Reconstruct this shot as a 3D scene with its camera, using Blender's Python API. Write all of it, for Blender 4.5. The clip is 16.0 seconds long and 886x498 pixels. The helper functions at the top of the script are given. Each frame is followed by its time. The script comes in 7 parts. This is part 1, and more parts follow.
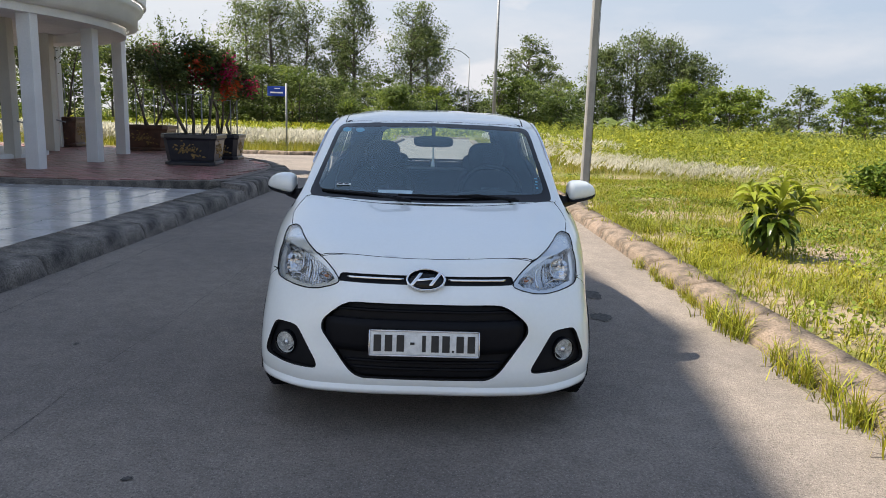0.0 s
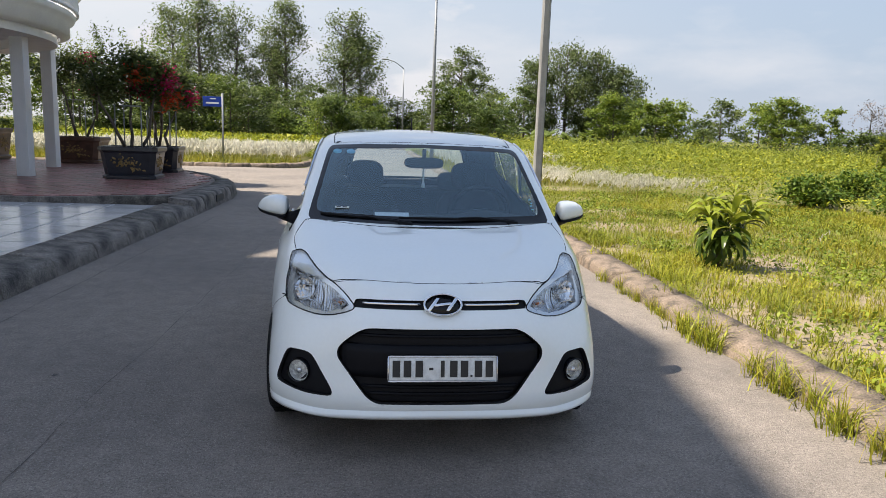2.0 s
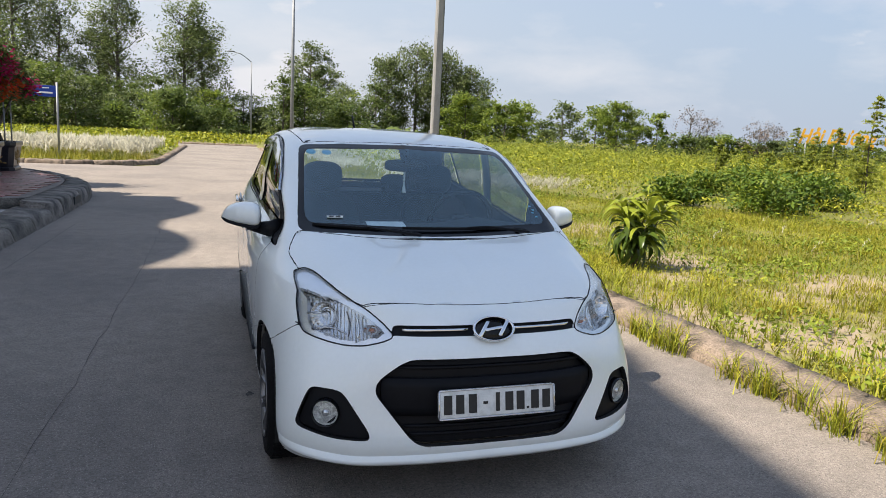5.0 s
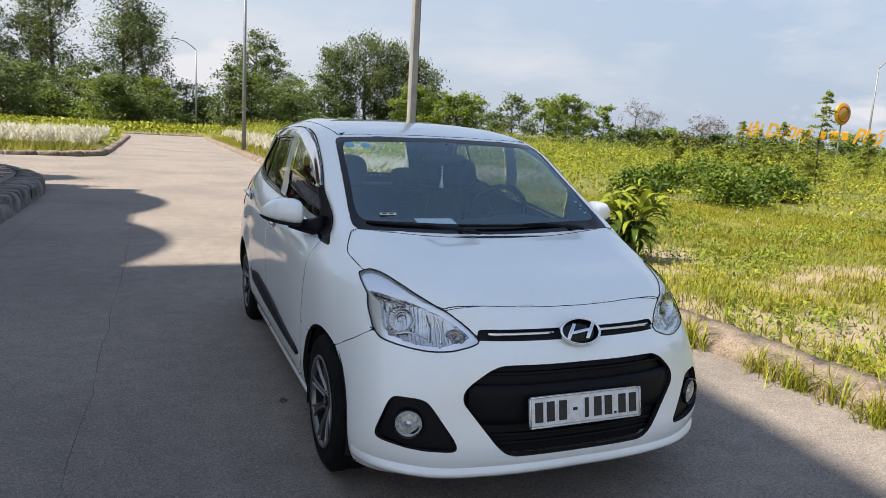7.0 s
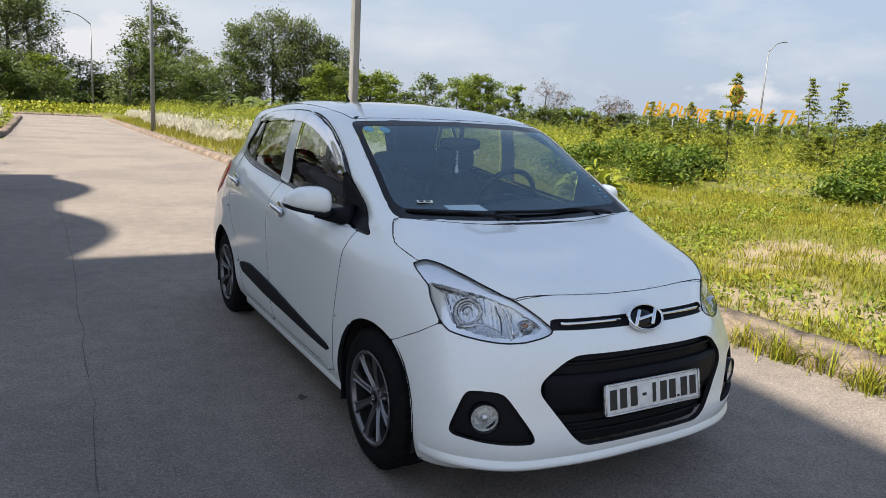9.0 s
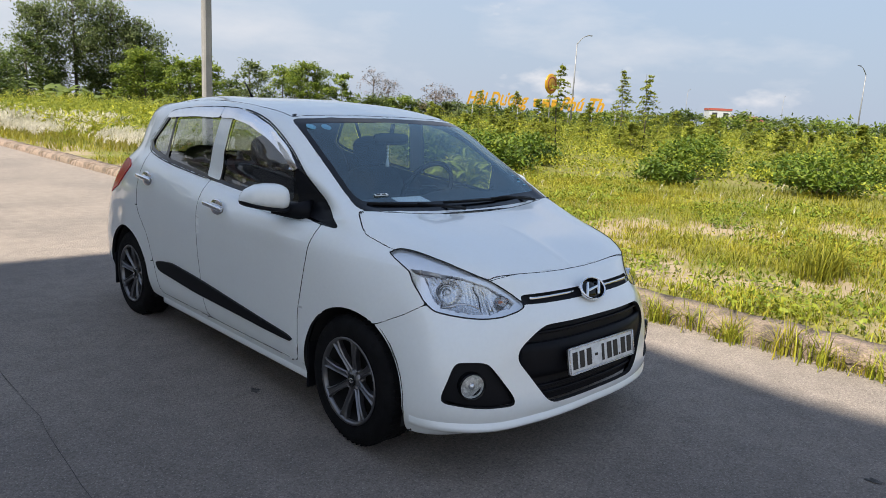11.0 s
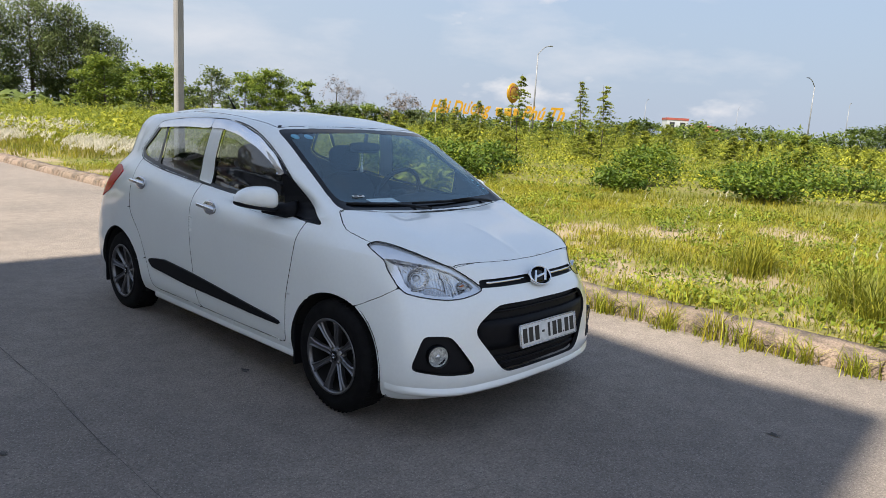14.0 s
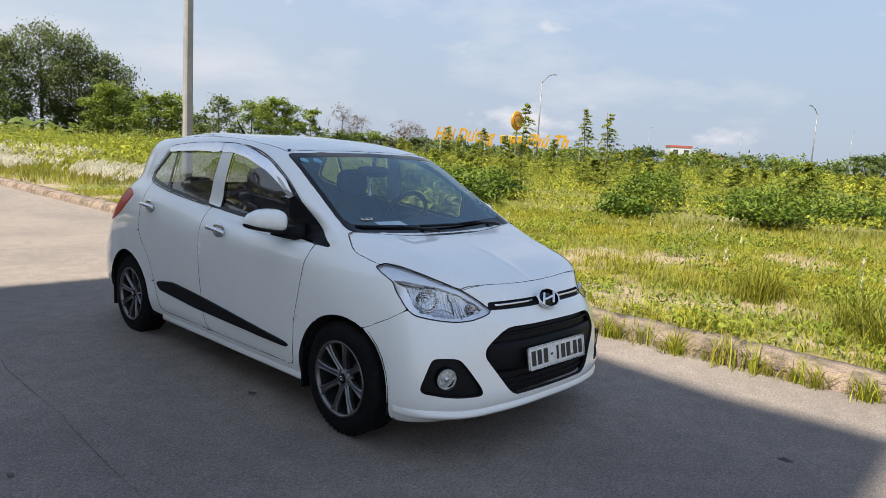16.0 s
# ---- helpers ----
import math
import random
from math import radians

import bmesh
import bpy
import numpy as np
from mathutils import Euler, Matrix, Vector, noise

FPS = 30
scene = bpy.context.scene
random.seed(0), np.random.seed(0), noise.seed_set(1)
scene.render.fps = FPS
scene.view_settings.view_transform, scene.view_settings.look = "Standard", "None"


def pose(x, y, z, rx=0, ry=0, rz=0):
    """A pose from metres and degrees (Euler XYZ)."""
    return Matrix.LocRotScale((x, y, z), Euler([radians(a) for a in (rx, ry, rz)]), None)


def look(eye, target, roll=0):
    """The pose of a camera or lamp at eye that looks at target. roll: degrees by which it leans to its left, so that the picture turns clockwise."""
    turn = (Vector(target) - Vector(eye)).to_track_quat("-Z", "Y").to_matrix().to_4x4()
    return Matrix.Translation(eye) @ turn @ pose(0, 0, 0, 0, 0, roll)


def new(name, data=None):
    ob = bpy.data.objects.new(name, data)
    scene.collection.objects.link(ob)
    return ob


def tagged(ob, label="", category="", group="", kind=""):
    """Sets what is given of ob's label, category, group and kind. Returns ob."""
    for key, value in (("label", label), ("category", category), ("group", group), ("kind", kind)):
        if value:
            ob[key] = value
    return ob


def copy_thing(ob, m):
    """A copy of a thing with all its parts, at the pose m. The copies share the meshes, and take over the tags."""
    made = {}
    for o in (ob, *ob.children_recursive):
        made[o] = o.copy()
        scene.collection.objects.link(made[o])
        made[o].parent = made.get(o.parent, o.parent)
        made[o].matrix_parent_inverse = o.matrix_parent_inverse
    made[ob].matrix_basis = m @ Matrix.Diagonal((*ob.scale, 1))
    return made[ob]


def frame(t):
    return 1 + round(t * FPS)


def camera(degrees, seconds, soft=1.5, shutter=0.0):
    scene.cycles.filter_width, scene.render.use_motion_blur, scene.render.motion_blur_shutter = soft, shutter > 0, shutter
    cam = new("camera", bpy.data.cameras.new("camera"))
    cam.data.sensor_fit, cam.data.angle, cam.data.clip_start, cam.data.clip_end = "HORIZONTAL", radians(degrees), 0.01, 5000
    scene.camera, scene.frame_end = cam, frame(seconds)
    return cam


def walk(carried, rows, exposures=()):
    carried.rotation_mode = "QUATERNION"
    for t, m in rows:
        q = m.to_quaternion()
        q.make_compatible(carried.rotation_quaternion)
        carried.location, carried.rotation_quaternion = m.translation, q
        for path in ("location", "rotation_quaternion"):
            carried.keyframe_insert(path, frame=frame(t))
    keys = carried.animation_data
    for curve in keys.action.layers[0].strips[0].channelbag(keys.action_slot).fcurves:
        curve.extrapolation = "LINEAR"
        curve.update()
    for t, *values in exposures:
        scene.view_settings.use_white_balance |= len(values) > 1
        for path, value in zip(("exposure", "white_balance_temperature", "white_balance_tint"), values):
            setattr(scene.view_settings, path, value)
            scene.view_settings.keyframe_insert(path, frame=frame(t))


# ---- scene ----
cam = camera(64.0, 16.0, soft=0.6)

PATH = [
    (0, (0.094, -2.848, 1.392), (0.085, -0.881, 1.034), 1.89),
    (0.5, (0.055, -2.894, 1.431), (0.066, -0.927, 1.069), 1.90),
    (1, (-0.049, -2.890, 1.437), (0.007, -0.921, 1.092), 2.11),
    (1.5, (-0.193, -2.870, 1.446), (-0.080, -0.902, 1.110), 2.23),
    (2, (-0.267, -2.849, 1.452), (-0.087, -0.884, 1.126), 2.05),
    (2.5, (-0.312, -2.739, 1.441), (-0.075, -0.779, 1.122), 2.26),
    (3, (-0.357, -2.590, 1.438), (-0.043, -0.641, 1.119), 2.29),
    (3.5, (-0.460, -2.488, 1.431), (-0.030, -0.561, 1.112), 2.42),
    (4, (-0.654, -2.430, 1.432), (-0.137, -0.524, 1.119), 2.54),
    (6.5, (-1.315, -2.120, 1.429), (-0.625, -0.271, 1.102), 3.19),
    (7, (-1.415, -2.020, 1.414), (-0.670, -0.194, 1.084), 3.20),
    (7.5, (-1.510, -1.881, 1.410), (-0.714, -0.076, 1.076), 3.41),
    (8, (-1.603, -1.823, 1.403), (-0.751, -0.047, 1.056), 3.33),
    (10.5, (-2.369, -1.574, 1.415), (-1.131, -0.049, 1.033), 3.11),
    (11, (-2.480, -1.581, 1.420), (-1.128, -0.157, 1.042), 3.02),
    (11.5, (-2.529, -1.705, 1.420), (-1.102, -0.353, 1.050), 3.03),
    (12, (-2.574, -1.835, 1.420), (-1.087, -0.543, 1.070), 3.14),
    (12.5, (-2.640, -1.878, 1.419), (-1.100, -0.649, 1.079), 3.24),
    (13, (-2.764, -1.890, 1.432), (-1.192, -0.700, 1.095), 3.44),
    (13.5, (-2.847, -1.915, 1.436), (-1.292, -0.706, 1.092), 3.54),
    (14, (-2.849, -1.932, 1.443), (-1.422, -0.576, 1.092), 3.33),
    (14.5, (-2.846, -1.939, 1.437), (-1.444, -0.552, 1.111), 3.33),
    (15, (-2.853, -1.938, 1.434), (-1.453, -0.541, 1.135), 3.32),
    (15.5, (-2.853, -1.924, 1.427), (-1.435, -0.541, 1.147), 3.33),
    (16, (-2.871, -1.927, 1.421), (-1.447, -0.551, 1.144), 3.33),
]
walk(cam, [(t, look(*p)) for t, *p in PATH])

# ---- world and sun ----
SUN_EL, SUN_AZ = 54.0, -94.0          # degrees above the horizon; bearing from +y towards +x
to_sun = Vector((math.sin(radians(SUN_AZ)) * math.cos(radians(SUN_EL)),
                 math.cos(radians(SUN_AZ)) * math.cos(radians(SUN_EL)), math.sin(radians(SUN_EL))))
world = bpy.data.worlds.new("sky")
scene.world = world
world.use_nodes = True
wt = world.node_tree
wt.nodes.clear()
w_out = wt.nodes.new("ShaderNodeOutputWorld")
w_bg = wt.nodes.new("ShaderNodeBackground")
w_sky = wt.nodes.new("ShaderNodeTexSky")
w_sky.sky_type, w_sky.sun_disc = "NISHITA", False
w_sky.sun_elevation, w_sky.sun_rotation = radians(SUN_EL), radians(SUN_AZ)
w_sky.air_density, w_sky.dust_density, w_sky.ozone_density = 1.2, 0.3, 2.0
w_co = wt.nodes.new("ShaderNodeTexCoord")
w_map = wt.nodes.new("ShaderNodeMapping")
w_map.inputs["Scale"].default_value = (1.0, 1.0, 3.0)
w_map.inputs["Location"].default_value = (0.35, 0.2, 0.0)
w_noise = wt.nodes.new("ShaderNodeTexNoise")
w_noise.inputs["Scale"].default_value, w_noise.inputs["Detail"].default_value = 3.1, 7.0
w_noise.inputs["Roughness"].default_value = 0.56
w_ramp = wt.nodes.new("ShaderNodeValToRGB")
w_ramp.color_ramp.elements[0].position, w_ramp.color_ramp.elements[1].position = 0.50, 0.72
w_ramp.color_ramp.elements[1].color = (0.55, 0.55, 0.55, 1)
# small crisp heaps of cloud above the broad thin ones
w_map2 = wt.nodes.new("ShaderNodeMapping")
w_map2.inputs["Scale"].default_value = (1.0, 1.0, 2.2)
w_map2.inputs["Location"].default_value = (4.3, 2.6, 1.3)
w_puff = wt.nodes.new("ShaderNodeTexNoise")
w_puff.inputs["Scale"].default_value, w_puff.inputs["Detail"].default_value = 5.2, 9.0
w_ramp2 = wt.nodes.new("ShaderNodeValToRGB")
w_ramp2.color_ramp.elements[0].position, w_ramp2.color_ramp.elements[1].position = 0.60, 0.67
w_ramp2.color_ramp.elements[1].color = (0.8, 0.8, 0.8, 1)
w_max = wt.nodes.new("ShaderNodeMath")
w_max.operation = "MAXIMUM"
wt.links.new(w_co.outputs["Generated"], w_map2.inputs["Vector"])
wt.links.new(w_map2.outputs["Vector"], w_puff.inputs["Vector"])
wt.links.new(w_puff.outputs["Fac"], w_ramp2.inputs["Fac"])
w_mix = wt.nodes.new("ShaderNodeMix")
w_mix.data_type = "RGBA"
w_mix.inputs["B"].default_value = (4.4, 4.35, 4.5, 1)      # sunlit cloud
wt.links.new(w_co.outputs["Generated"], w_map.inputs["Vector"])
wt.links.new(w_map.outputs["Vector"], w_noise.inputs["Vector"])
wt.links.new(w_noise.outputs["Fac"], w_ramp.inputs["Fac"])
wt.links.new(w_ramp.outputs["Color"], w_max.inputs[0])
wt.links.new(w_ramp2.outputs["Color"], w_max.inputs[1])
# clouds thin out overhead
w_thin, w_cut, w_sep2 = wt.nodes.new("ShaderNodeMapRange"), wt.nodes.new("ShaderNodeMath"), wt.nodes.new("ShaderNodeSeparateXYZ")
w_thin.inputs["From Min"].default_value, w_thin.inputs["From Max"].default_value = 0.40, 0.75
w_thin.inputs["To Min"].default_value, w_thin.inputs["To Max"].default_value = 1.0, 0.12
w_cut.operation = "MULTIPLY"
wt.links.new(w_co.outputs["Generated"], w_sep2.inputs["Vector"])
wt.links.new(w_sep2.outputs["Z"], w_thin.inputs["Value"])
wt.links.new(w_max.outputs["Value"], w_cut.inputs[0])
wt.links.new(w_thin.outputs["Result"], w_cut.inputs[1])
wt.links.new(w_cut.outputs["Value"], w_mix.inputs["Factor"])
# pale haze towards the horizon
w_sep = wt.nodes.new("ShaderNodeSeparateXYZ")
w_hz = wt.nodes.new("ShaderNodeMapRange")
w_hz.interpolation_type = "SMOOTHSTEP"
w_hz.inputs["From Min"].default_value, w_hz.inputs["From Max"].default_value = -0.02, 0.62
w_hz.inputs["To Min"].default_value, w_hz.inputs["To Max"].default_value = 0.96, 0.32
w_haze = wt.nodes.new("ShaderNodeMix")
w_haze.data_type = "RGBA"
# the haze glows whiter towards the sun and bluer away from it
w_side, w_glow = wt.nodes.new("ShaderNodeMapRange"), wt.nodes.new("ShaderNodeMix")
w_side.interpolation_type = "SMOOTHSTEP"
w_side.inputs["From Min"].default_value, w_side.inputs["From Max"].default_value = -0.75, 0.95
w_glow.data_type = "RGBA"
w_glow.inputs["A"].default_value, w_glow.inputs["B"].default_value = (4.1, 4.1, 4.25, 1), (2.15, 2.58, 3.35, 1)
wt.links.new(w_sep2.outputs["X"], w_side.inputs["Value"])
wt.links.new(w_side.outputs["Result"], w_glow.inputs["Factor"])
wt.links.new(w_glow.outputs["Result"], w_haze.inputs["B"])
wt.links.new(w_co.outputs["Generated"], w_sep.inputs["Vector"])
wt.links.new(w_sep.outputs["Z"], w_hz.inputs["Value"])
wt.links.new(w_hz.outputs["Result"], w_haze.inputs["Factor"])
wt.links.new(w_sky.outputs["Color"], w_haze.inputs["A"])
wt.links.new(w_haze.outputs["Result"], w_mix.inputs["A"])
wt.links.new(w_mix.outputs["Result"], w_bg.inputs["Color"])
wt.links.new(w_bg.outputs["Background"], w_out.inputs["Surface"])
w_bg.inputs["Strength"].default_value = 0.081

sun = new("sun", bpy.data.lights.new("sun", "SUN"))
sun.data.energy, sun.data.angle, sun.data.color = 4.2, radians(0.6), (1.0, 0.90, 0.76)
sun.matrix_world = look(to_sun * 50, (0, 0, 0))
scene.view_settings.exposure = 1.3

# ---- materials ----
def material(name, colour, rough=0.6, metal=0.0, var=0.15, scale=8.0, bump=0.0, fine=0.0, colour2=None, coat=0.0,
             island=0.0, objvar=0.0, spec=0.5, mask=(0.42, 0.62), transl=0.0):
    """A surface with two scales of colour variation (stains and grain), optional bump and per-piece variation."""
    m = bpy.data.materials.new(name)
    m.use_nodes = True
    nt = m.node_tree
    n, l = nt.nodes, nt.links
    b = n["Principled BSDF"]
    b.inputs["Roughness"].default_value, b.inputs["Metallic"].default_value = rough, metal
    b.inputs["Specular IOR Level"].default_value = spec
    if coat:
        b.inputs["Coat Weight"].default_value, b.inputs["Coat Roughness"].default_value = coat, 0.03
    co = n.new("ShaderNodeTexCoord")
    big = n.new("ShaderNodeTexNoise")
    big.inputs["Scale"].default_value, big.inputs["Detail"].default_value = scale, 6
    l.new(co.outputs["Object"], big.inputs["Vector"])
    ramp = n.new("ShaderNodeMapRange")
    ramp.inputs["From Min"].default_value, ramp.inputs["From Max"].default_value = mask
    l.new(big.outputs["Fac"], ramp.inputs["Value"])
    mix = n.new("ShaderNodeMix")
    mix.data_type = "RGBA"
    c2 = colour2 or tuple(c * (1 - var * 1.6) for c in colour)
    mix.inputs["A"].default_value, mix.inputs["B"].default_value = (*colour, 1), (*c2, 1)
    l.new(ramp.outputs["Result"], mix.inputs["Factor"])
    last = mix.outputs["Result"]
    hsv = n.new("ShaderNodeHueSaturation")
    l.new(last, hsv.inputs["Color"])
    grain = n.new("ShaderNodeTexNoise")
    grain.inputs["Scale"].default_value, grain.inputs["Detail"].default_value = fine or scale * 22, 4
    l.new(co.outputs["Object"], grain.inputs["Vector"])
    gr = n.new("ShaderNodeMapRange")
    gr.inputs["From Min"].default_value, gr.inputs["From Max"].default_value = 0.3, 0.7
    gr.inputs["To Min"].default_value, gr.inputs["To Max"].default_value = 1 - var, 1 + var
    l.new(grain.outputs["Fac"], gr.inputs["Value"])
    val = gr.outputs["Result"]
    for amount, node, socket in ((island, "ShaderNodeNewGeometry", "Random Per Island"), (objvar, "ShaderNodeObjectInfo", "Random")):
        if amount:
            g = n.new(node)
            r = n.new("ShaderNodeMapRange")
            r.inputs["To Min"].default_value, r.inputs["To Max"].default_value = 1 - amount, 1 + amount
            l.new(g.outputs[socket], r.inputs["Value"])
            mu = n.new("ShaderNodeMath")
            mu.operation = "MULTIPLY"
            l.new(val, mu.inputs[0]), l.new(r.outputs["Result"], mu.inputs[1])
            val = mu.outputs["Value"]
            h = n.new("ShaderNodeMapRange")
            h.inputs["To Min"].default_value, h.inputs["To Max"].default_value = 0.5 + amount * 0.05, 0.5 - amount * 0.05
            l.new(g.outputs[socket], h.inputs["Value"])
            l.new(h.outputs["Result"], hsv.inputs["Hue"])
    l.new(val, hsv.inputs["Value"])
    l.new(hsv.outputs["Color"], b.inputs["Base Color"])
    if bump:
        bp = n.new("ShaderNodeBump")
        bp.inputs["Strength"].default_value, bp.inputs["Distance"].default_value = min(1.0, bump), 0.01
        l.new(grain.outputs["Fac"], bp.inputs["Height"])
        l.new(bp.outputs["Normal"], b.inputs["Normal"])
    if transl:
        tr = n.new("ShaderNodeBsdfTranslucent")
        l.new(hsv.outputs["Color"], tr.inputs["Color"])
        ms = n.new("ShaderNodeMixShader")
        ms.inputs["Fac"].default_value = transl
        l.new(b.outputs["BSDF"], ms.inputs[1]), l.new(tr.outputs["BSDF"], ms.inputs[2])
        l.new(ms.outputs["Shader"], n["Material Output"].inputs["Surface"])
    return m


def ground_material():
    """Turf and sandy soil; the share of soil comes from the mesh's own layer named bare, broken up by fine noise."""
    m = material("turf and sandy soil", (0.13, 0.135, 0.022), 0.95, var=0.28, scale=0.6, fine=34, bump=0.6, colour2=(0.17, 0.155, 0.05))
    n, l = m.node_tree.nodes, m.node_tree.links
    b = n["Principled BSDF"]
    was = b.inputs["Base Color"].links[0].from_socket
    at, nz, ad, mr, mx = (n.new(k) for k in ("ShaderNodeAttribute", "ShaderNodeTexNoise", "ShaderNodeMath", "ShaderNodeMapRange", "ShaderNodeMix"))
    at.attribute_name = "bare"
    nz.inputs["Scale"].default_value, nz.inputs["Detail"].default_value = 6.0, 6
    co = n.new("ShaderNodeTexCoord")
    l.new(co.outputs["Object"], nz.inputs["Vector"])
    l.new(at.outputs["Fac"], ad.inputs[0]), l.new(nz.outputs["Fac"], ad.inputs[1])
    l.new(ad.outputs["Value"], mr.inputs["Value"])
    mr.inputs["From Min"].default_value, mr.inputs["From Max"].default_value = 0.72, 1.0
    mx.data_type = "RGBA"
    mx.inputs["B"].default_value = (0.27, 0.215, 0.145, 1)
    l.new(mr.outputs["Result"], mx.inputs["Factor"])
    l.new(was, mx.inputs["A"])
    l.new(mx.outputs["Result"], b.inputs["Base Color"])
    return m


def road_material():
    """Old concrete with exposed aggregate: broad stains, mid mottling, light and dark stone specks."""
    m = material("worn road concrete", (0.232, 0.200, 0.174), 0.88, var=0.22, scale=0.55, fine=130, bump=0.9, colour2=(0.184, 0.160, 0.142))
    n, l = m.node_tree.nodes, m.node_tree.links
    b = n["Principled BSDF"]
    last = b.inputs["Base Color"].links[0].from_socket
    co = n.new("ShaderNodeTexCoord")
    for scale, lo, hi, a, c in ((7.0, 0.35, 0.65, 0.86, 1.12), (60.0, 0.36, 0.64, 0.74, 1.26)):
        nz, mr, mx = n.new("ShaderNodeTexNoise"), n.new("ShaderNodeMapRange"), n.new("ShaderNodeMix")
        nz.inputs["Scale"].default_value, nz.inputs["Detail"].default_value, nz.inputs["Roughness"].default_value = scale, 5, 0.7
        l.new(co.outputs["Object"], nz.inputs["Vector"])
        for key, v in (("From Min", lo), ("From Max", hi), ("To Min", a), ("To Max", c)):
            mr.inputs[key].default_value = v
        l.new(nz.outputs["Fac"], mr.inputs["Value"])
        mx.data_type, mx.blend_type = "RGBA", "MULTIPLY"
        mx.inputs["Factor"].default_value = 1.0
        l.new(last, mx.inputs["A"]), l.new(mr.outputs["Result"], mx.inputs["B"])
        last = mx.outputs["Result"]
    vo, vr_, mx = n.new("ShaderNodeTexVoronoi"), n.new("ShaderNodeMapRange"), n.new("ShaderNodeMix")
    vo.inputs["Scale"].default_value = 70.0
    l.new(co.outputs["Object"], vo.inputs["Vector"])
    for key, v in (("From Min", 0.12), ("From Max", 0.24), ("To Min", 0.85), ("To Max", 0.0)):
        vr_.inputs[key].default_value = v
    l.new(vo.outputs["Distance"], vr_.inputs["Value"])
    mx.data_type = "RGBA"
    mx.inputs["B"].default_value = (0.36, 0.325, 0.29, 1)
    l.new(vr_.outputs["Result"], mx.inputs["Factor"]), l.new(last, mx.inputs["A"])
    last = mx.outputs["Result"]
    # dark pits between the stones
    vo, vr_, mx = n.new("ShaderNodeTexVoronoi"), n.new("ShaderNodeMapRange"), n.new("ShaderNodeMix")
    vo.inputs["Scale"].default_value = 46.0
    l.new(co.outputs["Object"], vo.inputs["Vector"])
    for key, v in (("From Min", 0.10), ("From Max", 0.24), ("To Min", 0.75), ("To Max", 0.0)):
        vr_.inputs[key].default_value = v
    l.new(vo.outputs["Distance"], vr_.inputs["Value"])
    mx.data_type = "RGBA"
    mx.inputs["B"].default_value = (0.085, 0.077, 0.07, 1)
    l.new(vr_.outputs["Result"], mx.inputs["Factor"]), l.new(last, mx.inputs["A"])
    l.new(mx.outputs["Result"], b.inputs["Base Color"])
    return m


def glass(name, tint, rough=0.0, gloss=0.06, sheen=(1, 1, 1)):
    """Thin pane: a tinted see-through sheet with Fresnel gloss."""
    m = bpy.data.materials.new(name)
    m.use_nodes = True
    n, l = m.node_tree.nodes, m.node_tree.links
    n.remove(n["Principled BSDF"])
    tr, gl, mx, lw, pw, fr = (n.new(k) for k in ("ShaderNodeBsdfTransparent", "ShaderNodeBsdfGlossy", "ShaderNodeMixShader", "ShaderNodeLayerWeight", "ShaderNodeMath", "ShaderNodeMapRange"))
    tr.inputs["Color"].default_value = (*tint, 1)
    gl.inputs["Roughness"].default_value = rough
    gl.inputs["Color"].default_value = (*sheen, 1)
    lw.inputs["Blend"].default_value = 0.5
    pw.operation, pw.inputs[1].default_value = "POWER", 4.0
    fr.inputs["To Min"].default_value, fr.inputs["To Max"].default_value = gloss, 1.0
    l.new(lw.outputs["Facing"], pw.inputs[0]), l.new(pw.outputs["Value"], fr.inputs["Value"])
    l.new(fr.outputs["Result"], mx.inputs["Fac"])
    l.new(tr.outputs["BSDF"], mx.inputs[1]), l.new(gl.outputs["BSDF"], mx.inputs[2])
    l.new(mx.outputs["Shader"], n["Material Output"].inputs["Surface"])
    return m


M = {}
M["road"] = road_material()
M["soil"] = ground_material()
M["kerb"] = material("weathered kerb concrete", (0.225, 0.172, 0.132), 0.92, var=0.42, scale=7.0, fine=70, bump=1.0, colour2=(0.115, 0.090, 0.070), objvar=0.12, mask=(0.46, 0.62))
M["kerb_dark"] = material("blackened kerb concrete", (0.190, 0.172, 0.152), 0.9, var=0.45, scale=4.2, fine=60, bump=1.0, colour2=(0.045, 0.042, 0.040), objvar=0.22, mask=(0.38, 0.66))
M["joint"] = material("dirty joint", (0.075, 0.070, 0.063), 0.95, var=0.3, scale=9)
M["tile"] = material("glazed white tile", (0.50, 0.50, 0.515), 0.16, var=0.10, scale=2.6, fine=30, objvar=0.08)
M["grout"] = material("grey tile grout", (0.10, 0.096, 0.092), 0.9, var=0.2, scale=6)
M["brick"] = material("red paving brick", (0.31, 0.150, 0.130), 0.42, var=0.25, scale=5, objvar=0.35, bump=0.3)
M["plaster"] = material("white plaster", (0.72, 0.72, 0.72), 0.7, var=0.05, scale=1.5, fine=40, bump=0.1)
M["plaster2"] = material("cream plaster", (0.62, 0.60, 0.55), 0.75, var=0.06, scale=1.2, fine=40, bump=0.1)
M["concrete"] = material("grey pole concrete", (0.25, 0.25, 0.245), 0.85, var=0.12, scale=3, fine=70, bump=0.3)
M["galv"] = material("galvanised steel", (0.24, 0.25, 0.265), 0.55, 0.4, var=0.08, scale=5)
M["planter"] = material("dark glazed planter", (0.022, 0.024, 0.033), 0.30, var=0.2, scale=6)
M["planter_brown"] = material("brown glazed planter", (0.09, 0.045, 0.03), 0.4, var=0.2, scale=6)
M["gilt"] = material("faded gilt relief", (0.30, 0.20, 0.07), 0.5, 0.3, var=0.3, scale=20)
